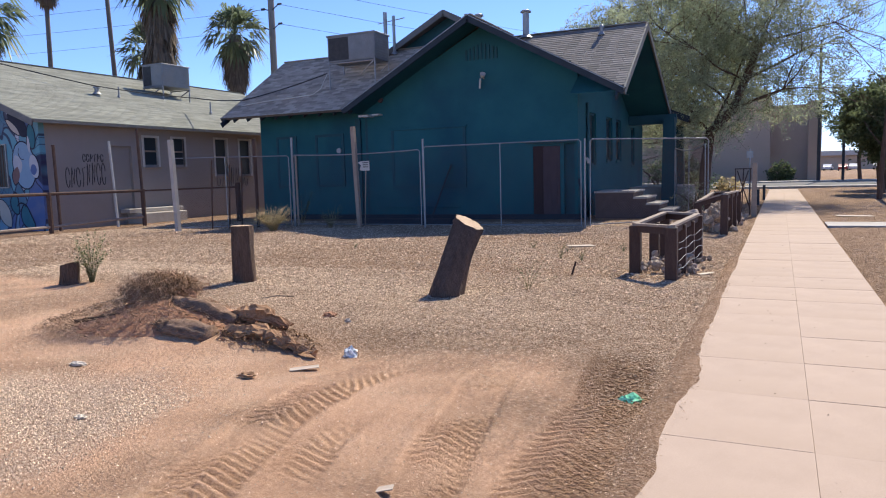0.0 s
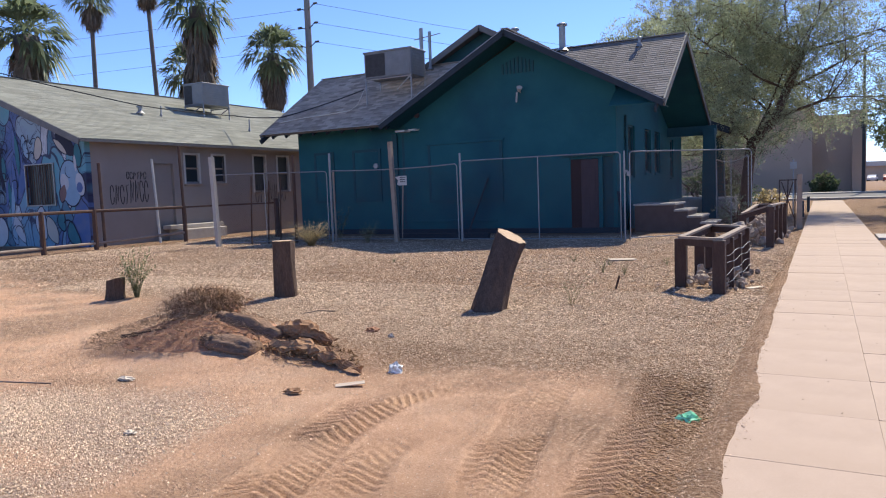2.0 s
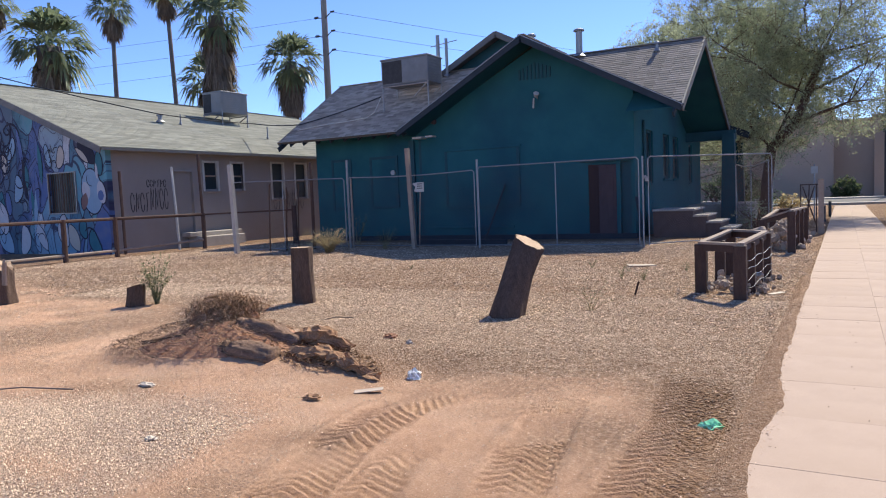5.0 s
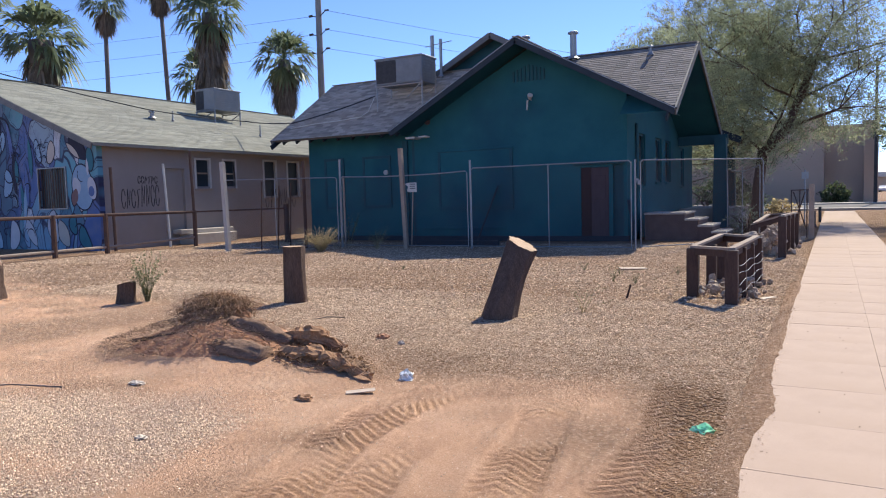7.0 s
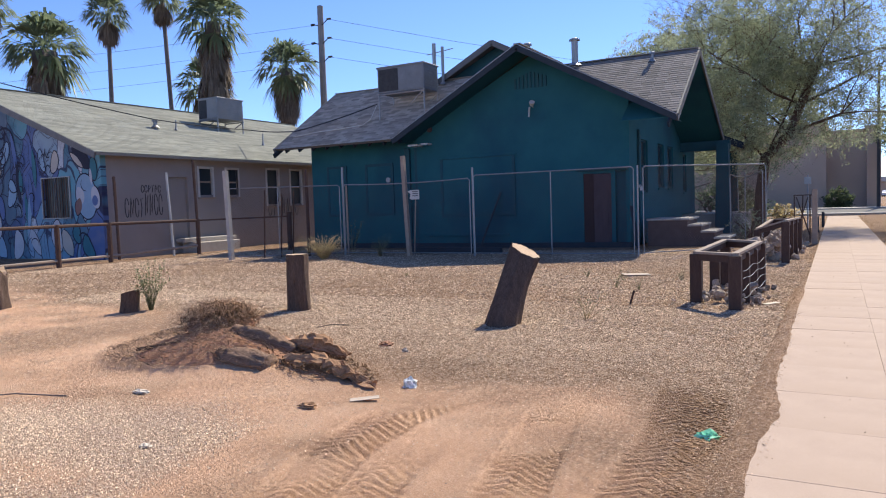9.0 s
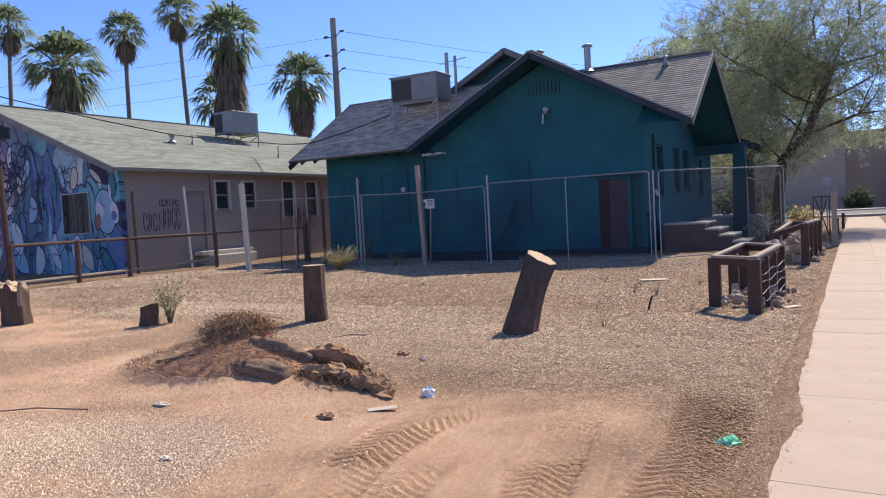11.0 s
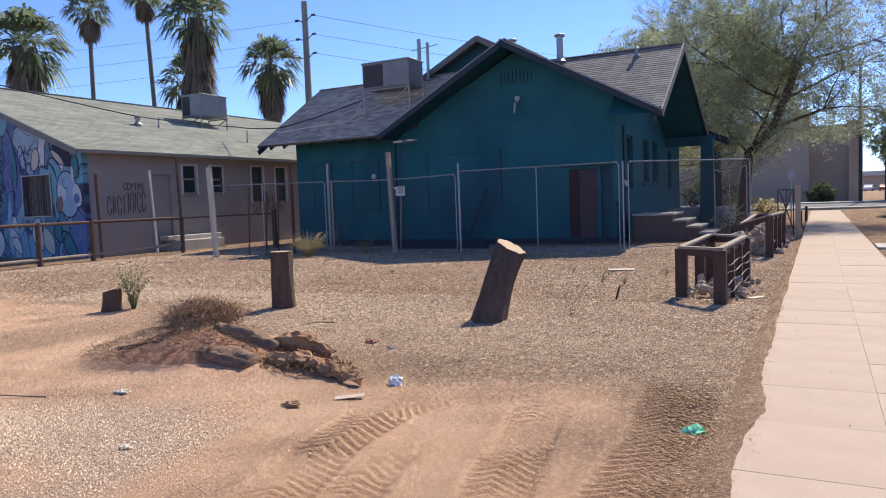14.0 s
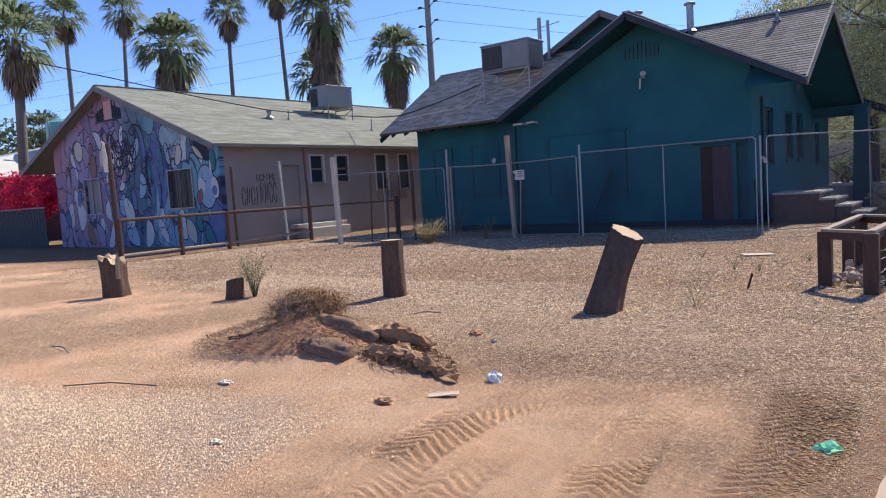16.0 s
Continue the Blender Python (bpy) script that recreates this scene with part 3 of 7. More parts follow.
# painted soffits under the gable and street overhangs
for xe in (-4.06, -13.02):
    b = bmesh.new()
    slab(b, [(-8.6, 20.22, AP - 0.105), (-8.6, HYF, AP - 0.105), (xe, HYF, HEAVE - 0.105), (xe, 20.22, HEAVE - 0.105)], 0.02)
    part("soffit", b, TEAL_TRIM, teal_house, "dark teal painted soffit boards")
for c in ([(HX1, 20.3, HEAVE - 0.04), (-4.06, 20.3, HEAVE - 0.04), (-4.06, 24.0, 5.93), (HX1, 24.0, 5.93)],
          [(HX1, 29.25, 3.52), (-4.06, 29.25, 3.52), (-4.06, 24.0, 5.93), (HX1, 24.0, 5.93)]):
    b = bmesh.new()
    slab(b, c, 0.02)
    part("soffit", b, TEAL, teal_house, "teal painted soffit boards")
# ridge caps
for (a, c) in (((-18.15, 24, 6.07), (-8.6, 24, 6.07)), ((-8.6, 24, 6.07), (-4.03, 24, 6.07)), ((-8.6, 20.2, AP + 0.02), (-8.6, 24, AP + 0.02))):
    b = bmesh.new()
    beam(b, a, c, 0.22, 0.03)
    part("ridge_cap", b, SHINGLE_MANY, teal_house)
# barge boards, fascia and rafter tails
FASCIA = surface("grey_fascia_paint", (0.10, 0.10, 0.10), (0.17, 0.165, 0.16), 0.6, 4, 60, 0.15)
for a, c in (((-8.6, 20.17, AP - 0.09), (-4.0, 20.17, HEAVE - 0.09)), ((-8.6, 20.17, AP - 0.09), (-13.1, 20.17, HEAVE - 0.09)),
             ((-4.0, 20.17, HEAVE - 0.1), (-4.0, 24.0, 5.95)), ((-4.0, 24.0, 5.95), (-4.0, 29.35, HEAVE - 0.13)),
             ((-18.18, 20.17, HEAVE - 0.1), (-18.18, 24.0, 5.95)), ((-18.18, 24.0, 5.95), (-18.18, 27.85, HEAVE - 0.1))):
    b = bmesh.new()
    beam(b, a, c, 0.045, 0.2)
    part("barge_board", b, DARK_WOOD if a[1] == c[1] else FASCIA, teal_house, "painted barge board")
for a, c in (((-8.6, 20.15, AP + 0.0), (-4.0, 20.15, HEAVE)), ((-8.6, 20.15, AP), (-13.1, 20.15, HEAVE)), ((-13.05, 20.15, HEAVE), (-18.2, 20.15, HEAVE))):
    b = bmesh.new()
    beam(b, a, c, 0.03, 0.022)
    part("drip_edge", b, GALV, teal_house, "pale metal drip edge")
for k in range(9):
    x = -17.7 + k * 0.6
    b = bmesh.new()
    beam(b, (x, 20.24, HEAVE - 0.13), (x, 21.4, HEAVE + 0.55), 0.05, 0.12)
    part("rafter_tail", b, DARK_WOOD, teal_house)
for x in (-18.05, -4.2):
    b = bmesh.new()
    beam(b, (x, 20.0, HEAVE - 0.28), (x, 20.6, HEAVE + 0.1), 0.05, 0.16)
    part("eave_bracket", b, DARK_WOOD, teal_house)
b = bmesh.new()
box(b, -12.7, -12.35, 20.5, 20.9, 3.38, 3.44)
box(b, -12.2, -11.95, 20.5, 20.8, 3.4, 3.45)
part("soffit_patch", b, WHITE_PAINT, teal_house, "broken pale soffit boards")
# upper rear gable
b = bmesh.new()
slab(b, [(-11.0, 23.7, 7.22), (-11.0, 28.0, 7.22), (-13.6, 28.0, 5.86), (-13.6, 23.7, 5.86)], 0.1)
slab(b, [(-11.0, 23.7, 7.22), (-11.0, 28.0, 7.22), (-8.4, 28.0, 5.86), (-8.4, 23.7, 5.86)], 0.1)
part("upper_roof", b, SHINGLE_BASE, teal_house)
for s in (-1, 1):
    b = bmesh.new()
    beam(b, (-11.0, 23.68, 7.12), (-11.0 + s * 2.65, 23.68, 5.74), 0.05, 0.2)
    part("barge_board", b, FASCIA, teal_house, "grey painted barge board")
b = bmesh.new()
prism(b, [(-13.2, 5.5), (-8.8, 5.5), (-8.8, 5.98), (-11.0, 7.08), (-13.2, 5.98)], "y", 24.2, 27.8)
part("upper_wall", b, TEAL_TRIM, teal_house)
# porch toward the street
b = bmesh.new()
slab(b, [(-5.5, 31.0, 4.35), (-5.5, 36.0, 4.35), (-3.6, 36.0, 3.5), (-3.6, 31.6, 3.5)], 0.16)
part("porch_roof", b, SHINGLE_BASE, teal_house)
b = bmesh.new()
beam(b, (-5.4, 31.0, 4.2), (-3.55, 31.6, 3.42), 0.06, 0.26)
part("porch_rake", b, DARK_WOOD, teal_house)
for (x, y) in ((-3.95, 28.7), (-4.4, 35.2)):
    b = bmesh.new()
    prism(b, [(x - 0.28, 0.0), (x + 0.28, 0.0), (x + 0.2, 3.35), (x - 0.2, 3.35)], "y", y - 0.22, y + 0.22)
    part("porch_column", b, TEAL_TRIM, teal_house, "dark tapered porch column")
b = bmesh.new()
box(b, -5.5, -3.4, 29.0, 33.4, 0.0, 0.72)
part("porch_floor", b, GREY_CONCRETE, teal_house)

b = bmesh.new()
box(b, HX1 + 0.01, -3.75, 29.0, 29.3, 3.15, 3.5)
part("porch_beam", b, TEAL_TRIM, teal_house)

# things on the walls
b = bmesh.new()
tube(b, [(0, 0, 0), (0, -0.12, 0.05), (0.05, -0.2, 0.02)], 0.02, 6)
lamp = thing("wall_lamp", "small white flood lamp on the teal gable wall", "lamp", (-8.5, HYF, 4.35))
part("arm", b, WHITE_PAINT, lamp)
b = bmesh.new()
tube(b, [(0.02, -0.17, 0.03), (0.07, -0.26, 0.12)], [0.05, 0.09], 10)
part("shade", b, WHITE_PAINT, lamp)
b = bmesh.new()
tube(b, [(-0.08, -0.1, 0.0), (-0.1, -0.12, -0.3)], 0.03, 6)
part("bracket", b, WHITE_PAINT, lamp)
for (x, z) in ((-14.0, 2.35), (-12.2, 3.95)):
    b = bmesh.new()
    tube(b, [(0, 0, 0), (0, -0.08, 0)], 0.09, 12)
    m_ = single("meter", b, GALV if z < 3 else BOARD_PINK, "round utility meter on the teal wall", "meter", (x, HYF + (0.16 if z < 3 else 0.0), z))

# concrete steps by the street side
steps_thing = thing("steps", "brown painted masonry steps with pale worn treads", "steps", (0, 0, 0))
STEP_SIDE = surface("brown_painted_brick", (0.085, 0.06, 0.055), (0.14, 0.10, 0.09), 0.85, 5, 40, 0.5)
b = bmesh.new()
box(b, -5.15, -4.02, 21.6, 23.3, -0.05, 0.74)
part("landing", b, STEP_SIDE, steps_thing)
for k in range(4):
    x0 = -5.15 if k == 0 else -4.02 + (k - 1) * 0.36
    x1 = -4.0 + k * 0.36
    zt = 0.80 - k * 0.185
    if k:
        b = bmesh.new()
        box(b, x0, x1, 21.6, 23.3, -0.05, zt - 0.06)
        part("riser", b, STEP_SIDE, steps_thing)
    b = bmesh.new()
    box(b, x0 + (0.0 if k else -0.03), x1 + 0.03, 21.56, 23.34, zt - 0.06, zt, 0.012)
    part("tread", b, GREY_CONCRETE, steps_thing, "pale worn concrete tread")


# ---- tan house with the mural ----
def mural_material():
    """Wall painting: warped colour cells from pink-violet to blue-teal, with dark brush outlines and pale leaf shapes."""
    m = bpy.data.materials.new("spray_painted_mural")
    m.use_nodes = True
    n, l = m.node_tree.nodes, m.node_tree.links
    bsdf = n["Principled BSDF"]
    bsdf.inputs["Roughness"].default_value = 0.75
    tc = n.new("ShaderNodeTexCoord")
    mp = n.new("ShaderNodeMapping")
    mp.inputs["Scale"].default_value = (0.8, 0.01, 0.5)
    l.new(tc.outputs["Object"], mp.inputs[0])
    warp = n.new("ShaderNodeTexNoise")
    warp.inputs["Scale"].default_value, warp.inputs["Detail"].default_value = 0.9, 1.5
    l.new(mp.outputs[0], warp.inputs["Vector"])
    off = n.new("ShaderNodeVectorMath")
    off.operation = "MULTIPLY_ADD"
    l.new(warp.outputs["Color"], off.inputs[0])
    off.inputs[1].default_value = (2.2, 0, 2.2)
    l.new(mp.outputs[0], off.inputs[2])

    def cells(scale, feature):
        v = n.new("ShaderNodeTexVoronoi")
        v.feature = feature
        v.inputs["Scale"].default_value = scale
        l.new(off.outputs[0], v.inputs["Vector"])
        return v

    sx = n.new("ShaderNodeSeparateXYZ")
    l.new(tc.outputs["Object"], sx.inputs[0])
    across = n.new("ShaderNodeMapRange")
    across.inputs["From Min"].default_value, across.inputs["From Max"].default_value = -33.6, -21.4
    l.new(sx.outputs["X"], across.inputs["Value"])

    def ramp(fac, stops):
        r = n.new("ShaderNodeValToRGB")
        r.color_ramp.interpolation = "CONSTANT" if len(stops) > 4 else "LINEAR"
        r.color_ramp.elements[0].position, r.color_ramp.elements[0].color = stops[0][0], (*stops[0][1], 1)
        r.color_ramp.elements[1].position, r.color_ramp.elements[1].color = stops[-1][0], (*stops[-1][1], 1)
        for p, c in stops[1:-1]:
            r.color_ramp.elements.new(p).color = (*c, 1)
        l.new(fac, r.inputs[0])
        return r.outputs[0]

    def mix(fac, a, b):
        x = n.new("ShaderNodeMixRGB")
        l.new(fac, x.inputs[0])
        for k, s in ((1, a), (2, b)):
            if isinstance(s, tuple):
                x.inputs[k].default_value = (*s, 1)
            else:
                l.new(s, x.inputs[k])
        return x.outputs[0]

    sep = n.new("ShaderNodeSeparateColor")
    l.new(cells(1.5, "F1").outputs["Color"], sep.inputs[0])
    warm = ramp(sep.outputs[0], [(0.0, (0.225, 0.143, 0.24)), (0.22, (0.3, 0.188, 0.27)), (0.42, (0.18, 0.143, 0.27)), (0.55, (0.247, 0.203, 0.345)), (0.75, (0.3, 0.15, 0.195)), (0.92, (0.345, 0.3, 0.36))])
    cold = ramp(sep.outputs[0], [(0.0, (0.07, 0.12, 0.28)), (0.2, (0.15, 0.29, 0.4)), (0.38, (0.06, 0.16, 0.24)), (0.55, (0.24, 0.34, 0.43)), (0.72, (0.11, 0.3, 0.38)), (0.88, (0.46, 0.5, 0.56))])
    blend = n.new("ShaderNodeMapRange")
    blend.inputs["From Min"].default_value, blend.inputs["From Max"].default_value = 0.38, 0.6
    l.new(across.outputs[0], blend.inputs["Value"])
    colour = mix(blend.outputs[0], warm, cold)
    streak = n.new("ShaderNodeTexNoise")
    streak.inputs["Scale"].default_value, streak.inputs["Detail"].default_value = 3.0, 5
    l.new(tc.outputs["Object"], streak.inputs["Vector"])
    soft = n.new("ShaderNodeMapRange")
    soft.inputs["From Min"].default_value, soft.inputs["From Max"].default_value, soft.inputs["To Max"].default_value = 0.45, 0.75, 0.5
    l.new(streak.outputs["Fac"], soft.inputs["Value"])
    colour = mix(soft.outputs[0], colour, (0.17, 0.18, 0.26))
    band = n.new("ShaderNodeMapRange")
    band.interpolation_type = "SMOOTHSTEP"
    off_mid = n.new("ShaderNodeMath")
    off_mid.operation = "SUBTRACT"
    l.new(across.outputs[0], off_mid.inputs[0])
    off_mid.inputs[1].default_value = 0.56
    dist = n.new("ShaderNodeMath")
    dist.operation = "ABSOLUTE"
    l.new(off_mid.outputs[0], dist.inputs[0])
    wob = n.new("ShaderNodeMath")
    wob.operation = "MULTIPLY_ADD"
    l.new(streak.outputs["Fac"], wob.inputs[0])
    wob.inputs[1].default_value = 0.16
    l.new(dist.outputs[0], wob.inputs[2])
    band.inputs["From Min"].default_value, band.inputs["From Max"].default_value = 0.2, 0.1
    band.inputs["To Max"].default_value = 0.7
    l.new(wob.outputs[0], band.inputs["Value"])
    colour = mix(band.outputs[0], colour, (0.02, 0.06, 0.11))
    for scale, width in ((1.5, 0.035), (3.2, 0.022)):
        e = cells(scale, "DISTANCE_TO_EDGE")
        line = n.new("ShaderNodeMapRange")
        line.inputs["From Min"].default_value, line.inputs["From Max"].default_value = width, width * 0.6
        line.inputs["To Max"].default_value = 0.9 if scale < 2 else 0.75
        l.new(e.outputs["Distance"], line.inputs["Value"])
        fac = line.outputs[0]
        if scale > 2:
            part_of = n.new("ShaderNodeMath")
            part_of.operation = "GREATER_THAN"
            l.new(sep.outputs[1], part_of.inputs[0])
            part_of.inputs[1].default_value = 0.35
            mul = n.new("ShaderNodeMath")
            mul.operation = "MULTIPLY"
            l.new(fac, mul.inputs[0])
            l.new(part_of.outputs[0], mul.inputs[1])
            fac = mul.outputs[0]
        colour = mix(fac, colour, (0.02, 0.02, 0.06))
    l.new(colour, bsdf.inputs["Base Color"])
    bp = n.new("ShaderNodeBump")
    bp.inputs["Strength"].default_value = 0.2
    grit = n.new("ShaderNodeTexNoise")
    grit.inputs["Scale"].default_value = 60
    l.new(tc.outputs["Object"], grit.inputs["Vector"])
    l.new(grit.outputs["Fac"], bp.inputs["Height"])
    l.new(bp.outputs[0], bsdf.inputs["Normal"])
    return m


MURAL = mural_material()
TW0, TW1, TYF, TYB = -33.55, -21.4, 15.4, 33.0
TR, TZ, TE = -28.48, 6.42, 3.48
tan_house = thing("house", "tan stucco house with a graffiti mural gable and green-grey shingles", "house")
b = bmesh.new()
tan_windows = [(19.55, 20.2, 2.1, 3.1), (20.95, 21.55, 2.1, 3.1), (23.25, 23.95, 1.7, 3.15), (24.75, 25.45, 1.7, 3.15), (18.1, 18.95, 0.42, 2.75)]
wall_with_holes(b, TYF + 0.2, TYB, -0.3, 3.62, tan_windows, lambda u, z, s: (TW1 - 0.2 * s, u, z))
part("wall", b, TAN, tan_house, "tan stucco side wall")
b = bmesh.new()
gable_windows = [(-24.55, -23.05, 1.42, 2.78), (-30.95, -29.65, 1.38, 2.82)]
wall_with_holes(b, TW0, TW1, -0.4, 3.5, gable_windows, lambda u, z, s: (u, TYF + 0.2 * s, z))
part("wall", b, MURAL, tan_house, "wall painted with a violet and blue abstract mural")
b = bmesh.new()
prism(b, [(TW0, 3.5), (TW1, 3.5), (TW1, 3.58), (TR, 6.3), (TW0, 4.3)], "y", TYF, TYF + 0.2)
part("gable", b, MURAL, tan_house, "gable painted with the same abstract mural")
b = bmesh.new()
box(b, TW0, TW0 + 0.2, TYF + 0.2, TYB, -0.3, 4.2)
part("wall", b, TAN, tan_house)
b = bmesh.new()
prism(b, [(TW0 + 0.2, -0.3), (TW1 - 0.2, -0.3), (TW1 - 0.2, 3.6), (TR, 6.3), (TW0 + 0.2, 4.3)], "y", TYB - 0.2, TYB)
part("wall", b, TAN, tan_house)
rake = (TZ - TE) / (-20.98 - TR)
for sgn, xe in ((1, -20.98), (-1, -35.95)):
    b = bmesh.new()
    slab(b, [(TR, 14.95, TZ), (TR, TYB + 0.3, TZ), (xe, TYB + 0.3, TE), (xe, 14.95, TE)], 0.1)
    part("roof", b, SHINGLE_TAN, tan_house, "green-grey asphalt shingle roof slope")
    b = bmesh.new()
    beam(b, (TR, 14.93, TZ - 0.1), (xe, 14.93, TE - 0.1), 0.05, 0.2)
    part("barge_board", b, FASCIA, tan_house, "grey weathered barge board")
b = bmesh.new()
beam(b, (-20.96, 14.95, TE - 0.05), (-20.96, TYB + 0.3, TE - 0.05), 0.03, 0.09)
part("fascia", b, FASCIA, tan_house)
shingle_field("shingles", tan_house, SHINGLE_TAN_MANY, (-20.98, 14.95, TE + 0.012), (0, 1, 0), (TR + 20.98, 0, TZ - TE), TYB + 0.3 - 14.95,
              math.hypot(TR + 20.98, TZ - TE), lambda a, t: True, course=0.16, tab=0.9, seed=4)
b = bmesh.new()
beam(b, (TR, 14.95, TZ + 0.02), (TR, TYB + 0.3, TZ + 0.02), 0.25, 0.03)
part("ridge_cap", b, SHINGLE_TAN, tan_house)
# gable vent
b = bmesh.new()
box(b, -29.5, -27.5, TYF - 0.03, TYF - 0.004, 5.05, 5.12)
part("vent_rail", b, DARK_WOOD, tan_house)
for k in range(17):
    x = -29.4 + k * 0.115
    if 6 <= k <= 10:
        continue
    b = bmesh.new()
    box(b, x, x + 0.06, TYF - 0.03, TYF - 0.004, 5.12, 5.75 - abs(x + 28.48) * 0.3)
    part("vent_slat", b, DARK_WOOD, tan_house)
b = bmesh.new()
box(b, -28.75, -28.15, TYF - 0.03, TYF - 0.004, 5.12, 5.85)
part("vent_panel", b, surface("faded_pink_panel", (0.4, 0.22, 0.24), (0.5, 0.3, 0.32), 0.8), tan_house, "faded pink vent panel")
# painted shapes of the mural: petals with dark outlines, drops, a mask, tangled brush strokes
PAINTS = {
    "navy": surface("navy_mural_paint", (0.0111, 0.0125, 0.0306), (0.0223, 0.0244, 0.0501), 0.7, 4, 40, 0.1),
    "pale": surface("pale_mural_paint", (0.382, 0.396, 0.444), (0.495, 0.502, 0.537), 0.75, 3, 40, 0.1),
    "sky": surface("light_blue_mural_paint", (0.184, 0.296, 0.421), (0.259, 0.377, 0.496), 0.75, 3, 40, 0.1),
    "blue": surface("blue_mural_paint", (0.0709, 0.113, 0.259), (0.115, 0.171, 0.338), 0.75, 3, 40, 0.1),
    "teal": surface("teal_mural_paint", (0.0303, 0.128, 0.17), (0.0504, 0.176, 0.225), 0.75, 3, 40, 0.1),
    "lilac": surface("lilac_mural_paint", (0.206, 0.175, 0.295), (0.272, 0.23, 0.346), 0.75, 3, 40, 0.1),
    "pink": surface("dusty_pink_mural_paint", (0.258, 0.174, 0.232), (0.319, 0.229, 0.282), 0.75, 3, 40, 0.1),
    "rust": surface("rust_mural_paint", (0.156, 0.0861, 0.0861), (0.219, 0.135, 0.121), 0.75, 3, 40, 0.1),
    "cream": surface("cream_mural_paint", (0.387, 0.353, 0.318), (0.469, 0.434, 0.392), 0.75, 3, 40, 0.1),
}
mural = thing("mural", "spray-painted mural of petals, a mask and dark strokes on the gable", "mural")
layer = [0]


def petal(x, z, w, h, turn, colour, point=1.0, bend=0.0, line=0.045):
    """A leaf-shaped patch of paint on the gable, with a dark outline under it."""
    layer[0] += 1
    lift = 0.005 + 0.00012 * layer[0]
    ca, sa = math.cos(radians(turn)), math.sin(radians(turn))
    fill = None
    for grow, dy in ((0.0, 0.002), (line, 0.0)):
        bm_ = bmesh.new()
        ring = []
        for k in range(26):
            t = k / 26 * math.tau
            u = (w / 2 + grow) * math.sin(t) * (abs(math.sin(t)) ** (point - 1) if point > 1 else 1)
            v = (h / 2 + grow) * math.cos(t)
            u += bend * (1 - math.cos(t) ** 2) * w
            ring.append(bm_.verts.new((x + u * ca - v * sa, TYF - lift - dy, z + u * sa + v * ca)))
        bm_.faces.new(ring)
        if fill is None:
            fill = part("petal", bm_, PAINTS[colour], mural)
        else:
            part("outline", bm_, PAINTS["navy"], fill, "dark navy brushed outline")


def stroke(points, width):
    """A flat curved brush stroke on the gable."""
    layer[0] += 1
    bm_ = bmesh.new()
    pts = [Vector((p[0], p[1])) for p in points]
    rows = []
    for i, p in enumerate(pts):
        d = pts[min(i + 1, len(pts) - 1)] - pts[max(i - 1, 0)]
        side = Vector((-d.y, d.x)).normalized() * width / 2 * (0.55 + 0.45 * math.sin(math.pi * (i + 0.5) / len(pts)))
        y = TYF - 0.006 - 0.00012 * layer[0]
        rows.append([bm_.verts.new((q.x, y, q.y)) for q in (p - side, p + side)])
    for p, q in zip(rows, rows[1:]):
        bm_.faces.new((p[0], p[1], q[1], q[0]))
    part("brush_stroke", bm_, PAINTS["navy"], mural)


def curl(r, x, z, size, steps_=11):
    """A wandering line that turns steadily one way or the other."""
    heading, turn_by = r.uniform(0, math.tau), r.choice((-1, 1)) * r.uniform(0.2, 0.55)
    out = [(x, z)]
    for _ in range(steps_):
        heading += turn_by
        x, z = x + size * math.cos(heading), z + size * math.sin(heading)
        out.append((x, z))
    return out


def on_gable(x, z, margin):
    clear = all(not (x0 - margin < x < x1 + margin and z0 - margin < z < z1 + margin) for x0, x1, z0, z1 in gable_windows)
    return clear and TW0 + margin < x < TW1 - margin and 0.1 + margin * 0.6 < z < 5.75 - 0.39 * abs(x - TR) - margin


mr = random.Random(12)
# fields of upright petals: violet and pink towards the street's far side, blue by the corner
for k in range(150):
    x, z = mr.uniform(TW0, TW1), mr.uniform(0.2, 4.4)
    h = mr.uniform(0.6, 1.35) if z < 2.2 else mr.uniform(0.5, 1.0)
    w = h * mr.uniform(0.32, 0.55)
    warm = x < -28.3 + mr.uniform(-1.2, 1.2)
    colour = mr.choice(("lilac", "pink", "lilac", "pale", "blue", "rust")) if warm else mr.choice(("sky", "blue", "pale", "sky", "pale", "teal", "cream"))
    if on_gable(x, z, 0.3 + w * 0.4) and not (-26.4 < x < -24.9 and z > 0.9):
        petal(x, z, w, h, mr.uniform(-38, 38), colour, mr.choice((1.0, 1.0, 1.6)), mr.uniform(-0.35, 0.35), mr.uniform(0.03, 0.05))
# the mask by the corner and the dark plumes above it
for row in ((-22.2, 2.1, 1.05, 1.5, 8, "sky", 1.0), (-22.5, 2.15, 0.42, 0.6, 20, "pale", 1.5), (-22.62, 1.78, 0.34, 0.6, -18, "rust", 1.6), (-21.72, 2.05, 0.42, 0.75, 12, "pale", 1.0),
            (-21.75, 1.95, 0.3, 0.34, 0, "blue", 1.0), (-22.35, 3.42, 0.5, 1.15, 48, "navy", 1.5), (-22.6, 3.33, 0.2, 0.8, 50, "cream", 1.6), (-21.75, 3.0, 0.34, 0.75, 4, "teal", 1.0),
            (-21.9, 2.75, 0.13, 0.55, 4, "pale", 1.5), (-31.2, 4.05, 0.7, 0.85, 10, "cream", 1.0), (-30.05, 3.3, 0.48, 1.0, -4, "rust", 1.0)):
    petal(*row)
